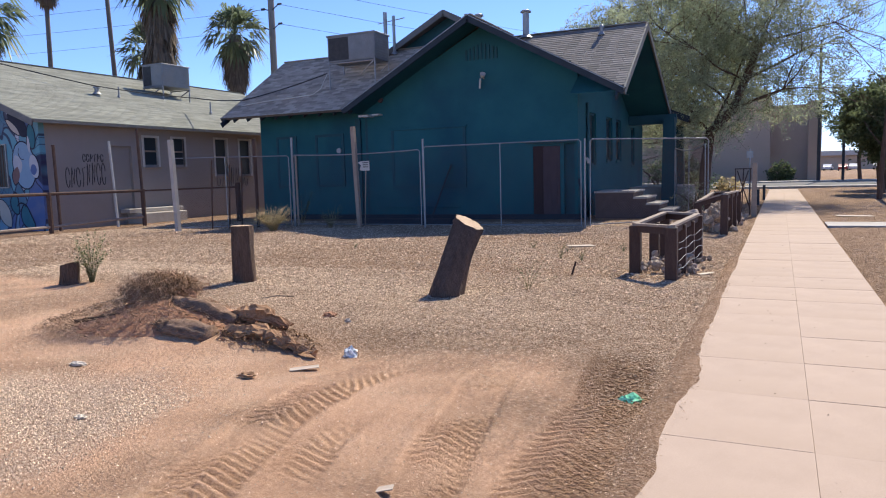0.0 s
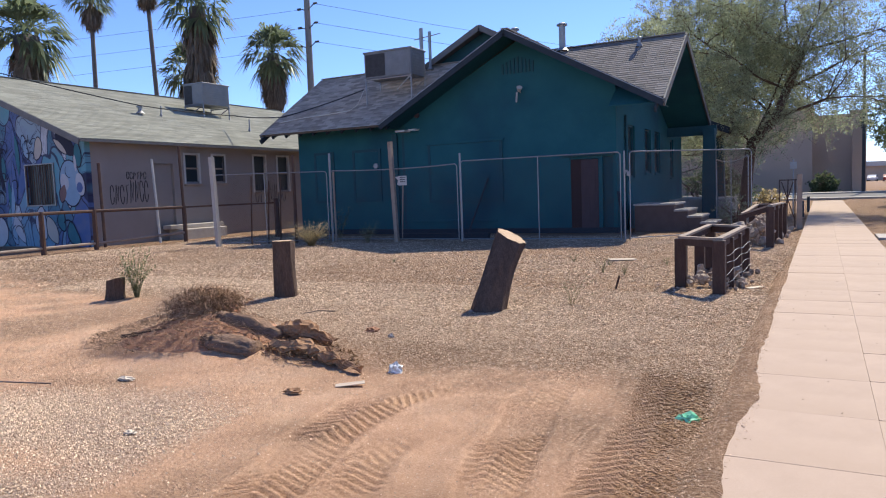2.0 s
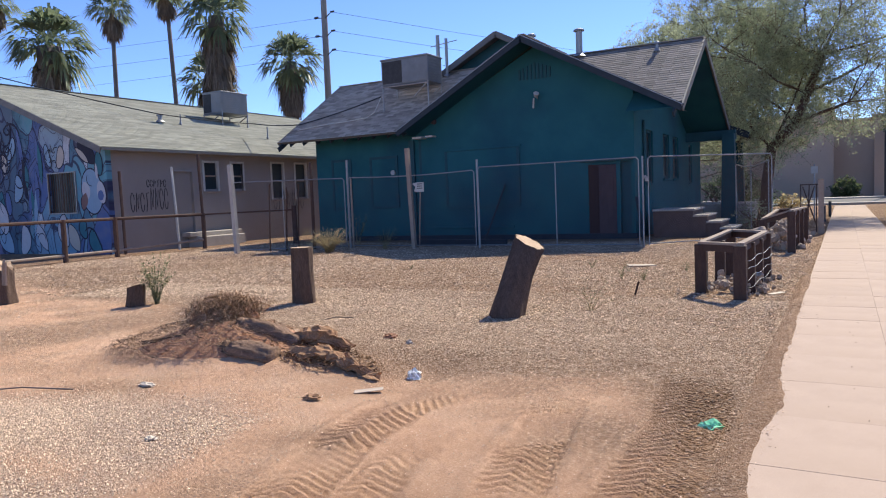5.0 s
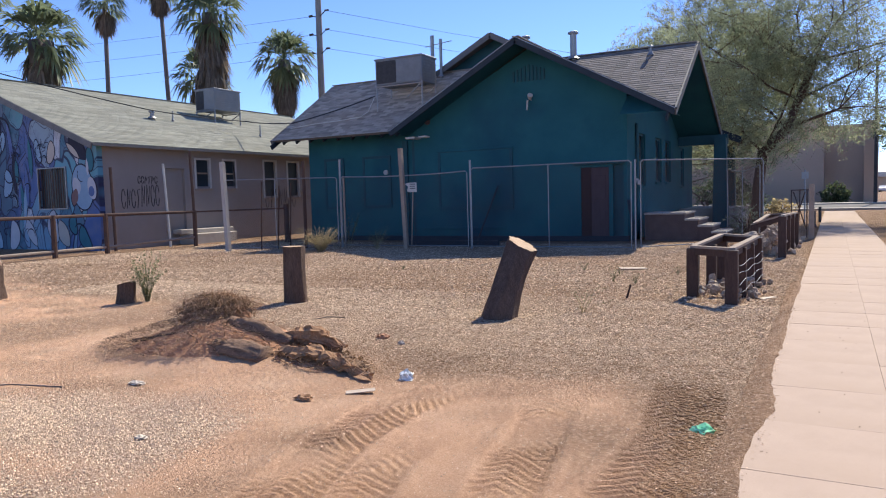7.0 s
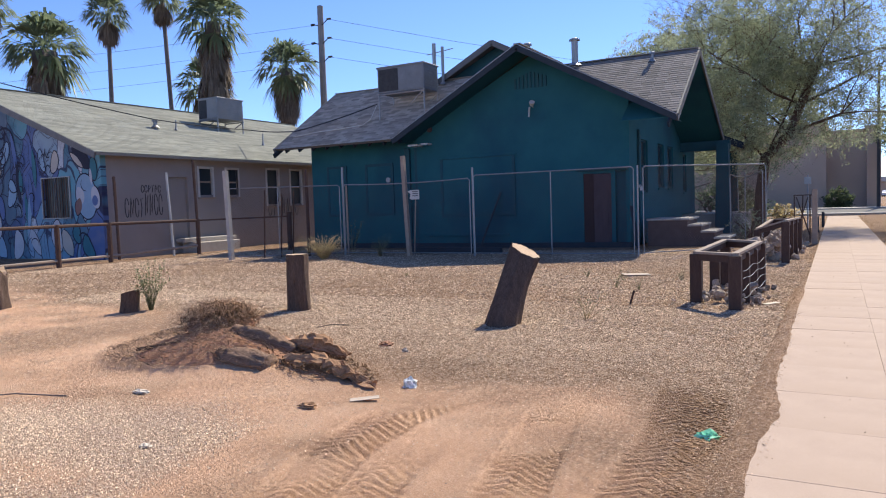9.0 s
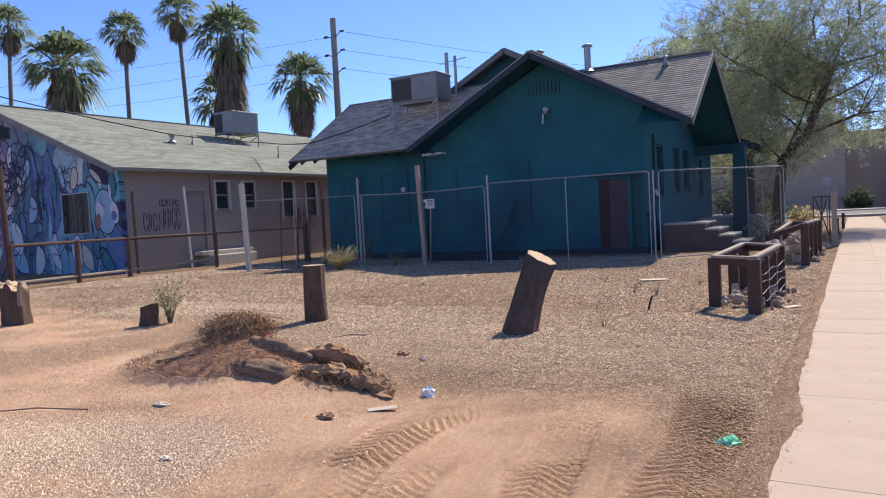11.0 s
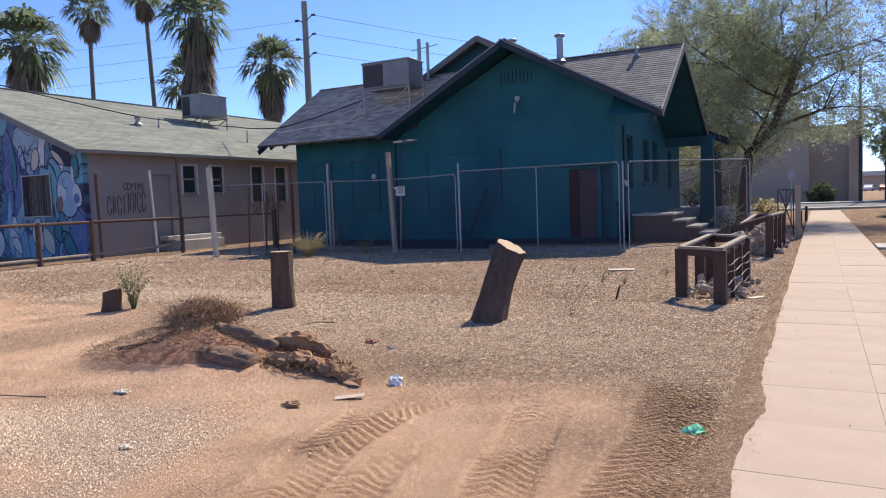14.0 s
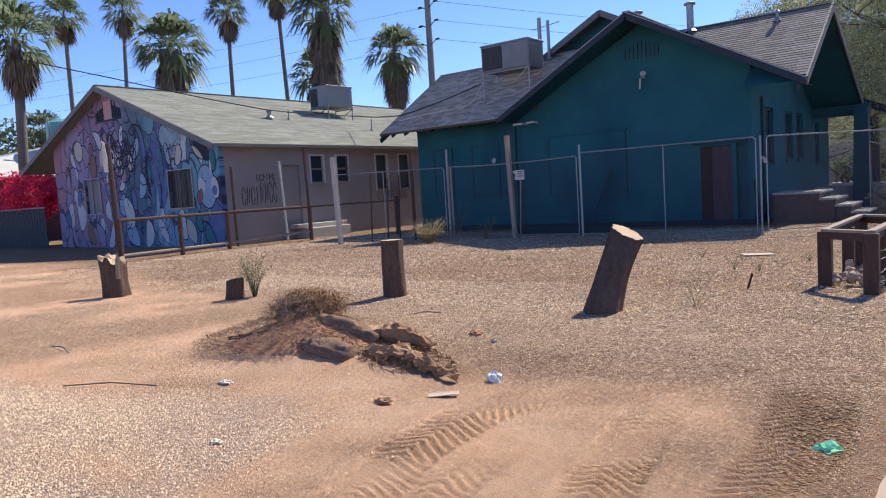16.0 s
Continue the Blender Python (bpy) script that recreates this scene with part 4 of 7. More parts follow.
for k in range(9):
    x = -26.1 + 0.14 * k
    petal(x, 2.2 + mr.uniform(-0.9, 1.7), 0.22, mr.uniform(0.8, 1.9), mr.uniform(-10, 10), mr.choice(("teal", "navy", "blue", "sky")), 1.5, 0.1, 0.02)
# tangled dark brush strokes under the ridge and loose lines between the petals
for k in range(34):
    stroke(curl(mr, mr.uniform(-28.9, -27.0), mr.uniform(3.0, 4.55), mr.uniform(0.07, 0.13)), mr.uniform(0.05, 0.09))
for k in range(70):
    x, z = mr.uniform(TW0 + 0.6, TW1 - 0.6), mr.uniform(0.5, 4.2)
    if on_gable(x, z, 0.65):
        stroke(curl(mr, x, z, mr.uniform(0.06, 0.1), 8), mr.uniform(0.03, 0.055))
for k in range(10):
    stroke(curl(mr, -24.55 + 0.13 * (k % 5), 3.55 - 0.36 * (k // 5), 0.05, 7), 0.035)
# gable windows
BOARD_GREY = surface("grey_board", (0.2, 0.19, 0.2), (0.3, 0.28, 0.29), 0.8, 3, 40, 0.2)
for i, (x0, x1, z0, z1) in enumerate(gable_windows):
    w = bmesh.new()
    box(w, x0, x1, TYF + 0.1, TYF + 0.13, z0, z1)
    win = part("window", w, GLASS if i == 0 else BOARD_GREY, tan_house, "dark glazed window" if i == 0 else "window closed with grey boards")
    fr = [(x0 - 0.04, x0, z0 - 0.04, z1 + 0.04), (x1, x1 + 0.04, z0 - 0.04, z1 + 0.04), (x0, x1, z1, z1 + 0.04), (x0, x1, z0 - 0.04, z0), ((x0 + x1) / 2 - 0.02, (x0 + x1) / 2 + 0.02, z0, z1)]
    for (a, c, d, e) in fr:
        t = bmesh.new()
        box(t, a, c, TYF - 0.05, TYF + 0.02, d, e, 0.006)
        part("window_frame", t, GALV, win)
    if i == 0:
        for k in range(11):
            t = bmesh.new()
            x = x0 + 0.1 + k * (x1 - x0 - 0.2) / 10
            tube(t, [(x, TYF - 0.06, z0), (x, TYF - 0.06, z1)], 0.012, 6)
            part("security_bar", t, RUST, win)
# side windows and door
for i, (y0, y1, z0, z1) in enumerate(tan_windows):
    w = bmesh.new()
    box(w, TW1 - 0.13, TW1 - 0.1, y0, y1, z0, z1)
    door_like = i == 4
    win = part("door" if door_like else "window", w, TAN if door_like else GLASS, tan_house, "tan painted door" if door_like else "dark sash window with pale frame")
    for (a, c, d, e) in ((y0 - 0.08, y0, z0 - 0.08 if not door_like else z0, z1 + 0.08), (y1, y1 + 0.08, z0 - 0.08 if not door_like else z0, z1 + 0.08), (y0, y1, z1, z1 + 0.08)):
        t = bmesh.new()
        box(t, TW1 - 0.08, TW1 + 0.03, a, c, d, e, 0.005)
        part("casing", t, TAN if door_like else WHITE_PAINT, win)
    if not door_like:
        t = bmesh.new()
        box(t, TW1 - 0.1, TW1 - 0.05, y0, y1, (z0 + z1) / 2 - 0.03, (z0 + z1) / 2 + 0.03)
        part("meeting_rail", t, GREY_WOOD, win)
        t = bmesh.new()
        box(t, TW1 - 0.05, TW1 + 0.07, y0 - 0.1, y1 + 0.1, z0 - 0.15, z0 - 0.08, 0.006)
        part("sill", t, GREY_WOOD, win)
b = bmesh.new()
box(b, TW1, TW1 + 0.9, 18.6, 20.6, -0.1, 0.36, 0.02)
part("stoop", b, GREY_CONCRETE, tan_house, "pale concrete stoop")
b = bmesh.new()
box(b, TW1, TW1 + 0.45, 18.3, 20.9, 0.36, 0.52, 0.02)
part("stoop_step", b, GREY_CONCRETE, tan_house)
# spray-painted strokes on the side wall
SPRAY = surface("black_spray_paint", (0.03, 0.028, 0.03), (0.06, 0.055, 0.055), 0.6, 8, 60, 0.0)
rng = random.Random(4)
graffiti = thing("graffiti", "dark spray-painted scrawl on the tan wall", "graffiti", (TW1 + 0.004, 0, 0))
for (ya, yb, za, zb, count) in ((16.2, 17.0, 1.35, 2.0, 4), (17.0, 17.8, 1.4, 2.15, 4), (16.9, 17.75, 2.2, 2.45, 6), (23.2, 25.2, 1.2, 2.0, 7)):
    for k in range(count):
        b = bmesh.new()
        y = ya + (yb - ya) * (k + 0.2) / count
        w_ = (yb - ya) / count * 0.75
        kind = rng.randrange(3)
        if kind == 0:
            pts = [(0, y + w_ / 2 + w_ / 2 * math.cos(a), (za + zb) / 2 + (zb - za) / 2 * math.sin(a)) for a in np.linspace(0.3, 6.0, 14)]
        elif kind == 1:
            pts = [(0, y, za), (0, y + w_ * 0.3, zb), (0, y + w_ * 0.6, za + 0.1), (0, y + w_, zb - 0.05)]
        else:
            pts = [(0, y + w_, zb), (0, y + w_ * 0.3, zb - 0.03), (0, y + w_ * 0.5, (za + zb) / 2), (0, y + w_ * 0.2, za)]
        tube(b, pts, 0.013, 5)
        part("stroke", b, SPRAY, graffiti)


# ---- roof coolers, vents, pipes ----
def cooler(name_label, skin, x0, x1, y0, y1, z0, z1, roof_z):
    c = thing("roof_cooler", name_label, "air cooler", ((x0 + x1) / 2, (y0 + y1) / 2, z0))
    w, d, h = (x1 - x0) / 2, (y1 - y0) / 2, z1 - z0
    b = bmesh.new()
    box(b, -w, w, -d, d, 0, h, 0.02)
    body = part("body", b, skin, c, "grey sheet-metal cooler box")
    b = bmesh.new()
    box(b, -w - 0.03, w + 0.03, -d - 0.03, d + 0.03, h - 0.02, h + 0.04, 0.01)
    part("lid", b, skin, c)
    b = bmesh.new()
    box(b, -w + 0.06, -w * 0.1, -d - 0.012, -d + 0.01, 0.06, h - 0.06)
    part("pad", b, DARK_METAL, c, "dark open pad frame")
    b = bmesh.new()
    box(b, -w * 0.08, w - 0.05, -d - 0.012, -d + 0.01, 0.05, h - 0.06, 0.006)
    part("panel", b, skin, c)
    for k in range(8):
        t = bmesh.new()
        z = 0.12 + k * (h - 0.24) / 7
        box(t, w + 0.002, w + 0.02, -d + 0.08, d - 0.08, z, z + 0.02)
        part("louvre", t, skin, body)
    for sx in (-1, 1):
        for sy in (-1, 1):
            b = bmesh.new()
            x, y = sx * (w - 0.03), sy * (d - 0.03)
            tube(b, [(x, y, roof_z(c.location.x + x, c.location.y + y) - z0), (x, y, 0.02)], 0.03, 6)
            part("leg", b, GALV, c)
    for sy in (-1, 1):
        b = bmesh.new()
        tube(b, [(-w, sy * d, -0.04), (w, sy * d, -0.04)], 0.03, 6)
        part("rail", b, GALV, c)
        b = bmesh.new()
        tube(b, [(w - 0.05, sy * d, -0.05), (w - 0.6, sy * d, min(-0.25, (roof_z(c.location.x, c.location.y) - z0) * 0.8))], 0.025, 6)
        part("brace", b, GALV, c)
    return c


cooler("rusty grey evaporative cooler on a pipe stand on shingles", COOLER, -14.46, -12.57, 21.5, 22.5, 5.4, 6.28, lambda x, y: HEAVE + SLOPE * (y - 20.2))
PALE_METAL = surface("pale_sheet_metal", (0.2, 0.205, 0.21), (0.29, 0.295, 0.3), 0.55, 3, 60, 0.08, metal=0.2, stain=(0.28, 0.24, 0.2))
cooler("pale grey evaporative cooler on legs on a shingle roof", PALE_METAL, -26.3, -25.1, 24.25, 25.9, 5.72, 6.68, lambda x, y: TE + rake * (-20.98 - x))


def vent_pipe(x, y, z0, z1, r, cap=True, label="grey metal vent pipe rising from the shingle roof"):
    v = thing("vent_pipe", label, "vent", (x, y, z0), group="roof vents")
    b = bmesh.new()
    tube(b, [(0, 0, -0.25), (0, 0, z1 - z0)], r, 12)
    part("pipe", b, GALV, v, smooth=False)
    b = bmesh.new()
    tube(b, [(0, 0, 0.0), (0, 0, 0.1)], [r * 2.4, r * 1.15], 12)
    part("flashing", b, GALV, v)
    if cap:
        b = bmesh.new()
        tube(b, [(0, 0, z1 - z0), (0, 0, z1 - z0 + 0.05), (0, 0, z1 - z0 + 0.09)], [r * 1.7, r * 1.6, r * 0.8], 12)
        part("cap", b, GALV, v)
    return v


vent_pipe(-8.0, 23.85, 5.95, 6.80, 0.11)
vent_pipe(-13.3, 23.6, 5.85, 7.38, 0.07, False)
vent_pipe(-12.95, 23.6, 5.85, 7.22, 0.055, False)
vent_pipe(-9.85, 24.2, 6.0, 6.95, 0.1)
vent_pipe(-5.35, 23.45, 5.72, 5.95, 0.05)
vent_pipe(-24.6, 20.35, 4.95, 5.2, 0.08)
vent_pipe(-24.6, 21.4, 4.95, 5.35, 0.03, False)
vent_pipe(-23.3, 25.2, 4.45, 4.95, 0.03, False)
b = bmesh.new()
tube(b, [(-13.6, 23.6, 7.0), (-12.5, 23.6, 7.1)], 0.015, 6)
single("antenna_bar", b, GALV, "thin metal bar across the vent pipes", "antenna")
# loose flex conduit on the teal roof
b = bmesh.new()
pts = [(-14.5, 21.45, 5.0), (-14.62, 21.2, 4.5), (-14.9, 21.1, 4.32), (-15.8, 21.0, 4.25), (-16.8, 20.9, 4.2), (-17.8, 20.8, 4.1)]
tube(b, pts, 0.014, 6)
single("conduit", b, WHITE_PAINT, "pale cable lying across the brown shingle roof", "cable")


# ---- overhead wires and utility pole ----
CABLE = surface("black_cable", (0.02, 0.02, 0.025), (0.04, 0.04, 0.045), 0.6, 5, 40, 0.0)


def cable(points, r, sag=0.0, label="black overhead service cable", nm="cable"):
    b = bmesh.new()
    pts = []
    for p, q in zip(points, points[1:]):
        p, q = Vector(p), Vector(q)
        for k in range(10):
            t = k / 10
            pts.append(p.lerp(q, t) - Vector((0, 0, sag * 4 * t * (1 - t))))
    pts.append(Vector(points[-1]))
    tube(b, pts, r, 5)
    return single(nm, b, CABLE, label, "cable", group="overhead wires")


cable([(-40.0, 6.5, 10.9), (-29.13, 16.12, 6.9), (-24.5, 20.2, 5.27), (-22.96, 24.04, 5.0), (-18.0, 21.2, 4.35), (-14.5, 21.48, 5.05)], 0.022, 0.05)
PX, PY = -31.03, 39.86
pole = thing("utility_pole", "tall weathered utility pole with crossarms", "utility pole", (PX, PY, 0))
b = bmesh.new()
tube(b, [(0, 0, -0.3), (0, 0, 15.2)], [0.27, 0.2], 12)
part("mast", b, surface("grey_pole_concrete", (0.2, 0.19, 0.185), (0.28, 0.27, 0.26), 0.85, 2, 30, 0.2), pole)
for z in (14.1, 12.85, 11.6):
    for s in (-1, 1):
        b = bmesh.new()
        tube(b, [(0, 0, z - 0.25), (s * 0.9, -0.35 * s, z + 0.05)], 0.035, 6)
        part("bracket", b, DARK_WOOD, pole)
        b = bmesh.new()
        for k in range(3):
            tube(b, [(s * (0.82 + k * 0.1), -0.32 * s, z - 0.02), (s * (0.86 + k * 0.1), -0.34 * s, z + 0.08)], 0.07, 8)
        part("insulator", b, DARK_METAL, pole)
for z in (14.1, 12.85, 11.6):
    cable([(PX - 60, PY - 22, z - 2.2), (PX - 0.95, PY + 0.35, z)], 0.010, 0.5, "thin dark power line running to the pole")
    cable([(PX + 0.95, PY - 0.35, z), (PX + 52, PY + 75, z - 1.5)], 0.012, 1.6, "thin dark power line running from the pole")


# ---- wire fences ----
def chain_mesh(b, p0, p1, z0, z1, pitch=0.075, r=0.0018):
    """Diamond wire fabric between two posts, as crossing bars."""
    p0, p1 = Vector((p0[0], p0[1], 0)), Vector((p1[0], p1[1], 0))
    d = p1 - p0
    L, H = d.length, z1 - z0
    u = d.normalized()
    s = Vector((-u.y, u.x, 0)) * r
    n = int((L + H) / pitch)
    for k in range(n):
        a = k * pitch
        for flip in (0, 1):
            x0_, y0_ = (a, 0.0) if a <= L else (L, a - L)
            x1_, y1_ = (a - H, H) if a - H >= 0 else (0.0, a)
            if flip:
                x0_, x1_ = L - x0_, L - x1_
            A = p0 + u * x0_ + Vector((0, 0, z0 + y0_))
            B = p0 + u * x1_ + Vector((0, 0, z0 + y1_))
            w = Vector((0, 0, r))
            vs = [b.verts.new(v) for v in (A - s - w, A + s - w, A + w, B - s - w, B + s - w, B + w)]
            for f in ((0, 1, 4, 3), (1, 2, 5, 4), (2, 0, 3, 5)):
                b.faces.new([vs[i] for i in f])


def fence_panel(p0, p1, z0, z1, label, mid=None, top_sag=0.0, fabric=True):
    f = thing("fence", label, "fence", group="wire fence panels")
    x0, y0 = p0
    x1, y1 = p1
    def on(t):
        return x0 + (x1 - x0) * t, y0 + (y1 - y0) * t
    c = 0.06 / max(0.5, math.hypot(x1 - x0, y1 - y0))
    b = bmesh.new()
    tube(b, [(*on(0), z0), (*on(0), z1 - 0.06), (*on(c), z1)], 0.014, 6)
    part("upright", b, GALV, f)
    b = bmesh.new()
    tube(b, [(*on(1), z0), (*on(1), z1 - 0.06), (*on(1 - c), z1)], 0.014, 6)
    part("upright", b, GALV, f)
    b = bmesh.new()
    tube(b, [(*on(c + (1 - 2 * c) * t), z1 - top_sag * 4 * t * (1 - t)) for t in np.linspace(0, 1, 9)], 0.017, 6)
    part("top_rail", b, GALV, f, "bright galvanised top rail")
    b = bmesh.new()
    tube(b, [(*on(0), z0 + 0.04), (*on(1), z0 + 0.04)], 0.014, 6)
    part("bottom_rail", b, GALV, f)
    if mid is not None:
        b = bmesh.new()
        tube(b, [(*on(mid), z0), (*on(mid), z1)], 0.014, 6)
        part("brace", b, GALV, f)
    if fabric:
        b = bmesh.new()
        chain_mesh(b, p0, p1, z0 + 0.04, z1 - 0.02)
        part("wire_mesh", b, RUST, f, "thin weathered diamond wire mesh")
    return f


FP = "temporary galvanised chain-link panel with a round-cornered frame"
fence_panel((-9.0, 17.8), (-4.62, 17.8), 0.02, 2.2, FP, 0.51)
fence_panel((-13.4, 17.8), (-9.12, 17.8), 0.02, 2.13, "sagging galvanised chain-link panel before the teal wall", None, 0.05)
fence_panel((-16.4, 15.95), (-13.52, 17.75), 0.02, 2.12, "old chain-link gate panel with a rusty frame", 0.45)
fence_panel((-4.4, 17.85), (-1.86, 20.55), 0.03, 2.2, "galvanised chain-link panel by the steps")
fence_panel((-1.95, 20.7), (-3.1, 23.6), 0.03, 2.05, "bent chain-link panel beside the house steps", 0.5, 0.12)


def post(x, y, z1, r, material, label, lean=(0, 0), square=False):
    b = bmesh.new()
    if square:
        beam(b, (0, 0, -0.2), (lean[0], lean[1], z1), 2 * r, 2 * r, (0, 1, 0))
    else:
        tube(b, [(0, 0, -0.2), (lean[0] * 0.5, lean[1] * 0.5, z1 * 0.5), (lean[0], lean[1], z1)], r, 8)
    return single("post", b, material, label, "post", (x, y, 0), group="fence posts")


post(-11.08, 17.72, 2.86, 0.055, GREY_WOOD, "pale weathered wooden fence post with notches", (-0.12, 0), True)
post(-13.46, 17.85, 2.66, 0.035, GALV, "thin galvanised fence post")
post(-13.3, 17.8, 2.1, 0.03, GREY_WOOD, "weathered thin stake at the fence")
post(-9.06, 17.88, 2.42, 0.03, GALV, "thin galvanised fence post")
post(-4.52, 17.8, 2.22, 0.022, GALV, "galvanised end post of the wire fence")
post(-16.28, 15.93, 2.66, 0.062, GREY_CONCRETE, "thick white painted post at the gate", (-0.1, 0), True)
post(-14.42, 17.3, 2.64, 0.05, RUST, "rusty steel post at the house corner")
for (x, y, z) in ((-15.5, 16.5, 2.05), (-15.1, 16.8, 1.9), (-14.8, 17.0, 2.0)):
    post(x, y, z, 0.022, RUST, "thin rusty stake inside the gate", (0.08, 0.05))
post(-20.88, 15.52, 2.7, 0.05, RUST, "rusty pipe post beside the mural corner", (-0.05, 0))
post(-20.4, 17.33, 2.85, 0.045, WHITE_PAINT, "pale leaning pipe post before the tan wall", (-0.12, -0.05))
post(-19.62, 17.75, 3.25, 0.05, RUST, "tall rusty pipe post before the tan wall", (-0.1, 0))
post(-19.64, 10.7, 3.3, 0.075, BROWN_WOOD, "tall dark leaning wooden post before the mural", (-0.25, 0.05))
# torn pale wrap on the tall post
b = bmesh.new()
prism(b, [(-0.12, 2.55), (0.1, 2.5), (0.12, 2.9), (0.02, 3.3), (-0.1, 3.4)], "y", -0.1, -0.08)
single("torn_wrap", b, WHITE_PAINT, "torn white plastic wrap on a wooden post", "plastic scrap", (-19.84, 10.72, 0))

rail_fence = thing("rail_fence", "low rusty pipe rail fence before the mural house", "fence")
rail_points = [(-19.63, 10.73), (-19.85, 12.75), (-20.0, 14.55), (-19.64, 17.75)]
for k, (x, y) in enumerate(rail_points):
    b = bmesh.new()
    tube(b, [(x, y, -0.2), (x, y, 1.22)], 0.075 if k else 0.06, 8)
    part("post", b, RUST, rail_fence)
for z, r, mt in ((1.17, 0.05, RUST), (0.18, 0.045, GREY_WOOD)):
    for p, q in zip(rail_points, rail_points[1:]):
        b = bmesh.new()
        tube(b, [(*p, z), (*q, z + (0.12 if z < 0.5 and q[1] > 17 else 0))], r, 8)
        part("rail", b, mt, rail_fence)
b = bmesh.new()
tube(b, [(-19.64, 17.75, 1.17), (-17.4, 19.9, 1.2)], 0.03, 6)
part("rail", b, RUST, rail_fence)
b = bmesh.new()
tube(b, [(-17.4, 19.9, -0.1), (-17.4, 19.9, 1.35)], 0.09, 8)
part("post", b, RUST, rail_fence)

# small sign on the fence
sign = thing("sign", "small white notice with a grey arrow shape on the fence", "sign", (-10.86, 17.74, 1.6))
b = bmesh.new()
prism(b, [(-0.16, 0.03), (-0.1, 0.0), (0.16, 0.0), (0.16, 0.27), (-0.1, 0.27), (-0.22, 0.24), (-0.12, 0.15)], "y", -0.012, 0.0)
part("plate", b, WHITE_PAINT, sign)
for z in (0.09, 0.15, 0.21):
    b = bmesh.new()
    box(b, -0.06, 0.12, -0.016, -0.012, z, z + 0.03)
    part("writing_bar", b, FASCIA, sign)
b = bmesh.new()
tube(b, [(0.02, 0.02, 0.0), (-0.12, 0.1, -1.55)], 0.018, 6)
part("stick", b, GREY_WOOD, sign)
for (x0, x1, zt) in ((-10.2, -9.65, 1.75), (-5.2, -5.5, 1.2)):
    b = bmesh.new()
    beam(b, (x0, 20.6, 0.0), (x1, 21.08, zt), 0.09, 0.03)
    single("plank", b, DARK_WOOD, "dark plank leaning on the teal wall", "plank")
b = bmesh.new()
box(b, -11.6, -8.6, 18.6, 18.75, -0.02, 0.16, 0.01)
single("timber", b, DARK_WOOD, "long dark timber lying behind the fence", "timber")
# padlock chain on the end post
b = bmesh.new()
for k in range(5):
    tube(b, [(0.02 * k, -0.03, 0.03 * (k % 2)), (0.02 * k + 0.03, -0.04, -0.06 + 0.03 * (k % 3))], 0.014, 6)
box(b, 0.06, 0.13, -0.06, -0.03, -0.12, -0.03, 0.005)
single("padlock_chain", b, GALV, "bright steel chain and padlock on the post", "padlock", (-4.5, 17.76, 1.72))


# ---- planters ----
ROCK = surface("pale_rock", (0.28, 0.21, 0.155), (0.52, 0.405, 0.31), 0.9, 4, 40, 0.5, object_random=0.25)


def rock_mesh(seed, n=2):
    r = random.Random(seed)
    b = bmesh.new()
    bmesh.ops.create_icosphere(b, subdivisions=n, radius=1)
    for v in b.verts:
        k = 1 + 0.5 * noise.noise(v.co * 1.5 + Vector((seed * 3.1, 0, 0))) + 0.22 * noise.noise(v.co * 3.7)
        v.co *= k
    me = bpy.data.meshes.new("rock")
    b.to_mesh(me)
    b.free()
    me.materials.append(ROCK)
    return me


ROCKS = [rock_mesh(k) for k in range(5)]


def rock(x, y, z, s, rng_, label="rough pale rock in the planter", group="planter rocks"):
    ob = new("rock", rng_.choice(ROCKS))
    ob.matrix_world = Matrix.LocRotScale((x, y, z), Euler((rng_.uniform(0, 6), rng_.uniform(0, 6), rng_.uniform(0, 6))),
                                         (s * rng_.uniform(0.8, 1.25), s * rng_.uniform(0.7, 1.1), s * rng_.uniform(0.6, 0.9)))
    tagged(ob, label, "rock", group)
    return ob


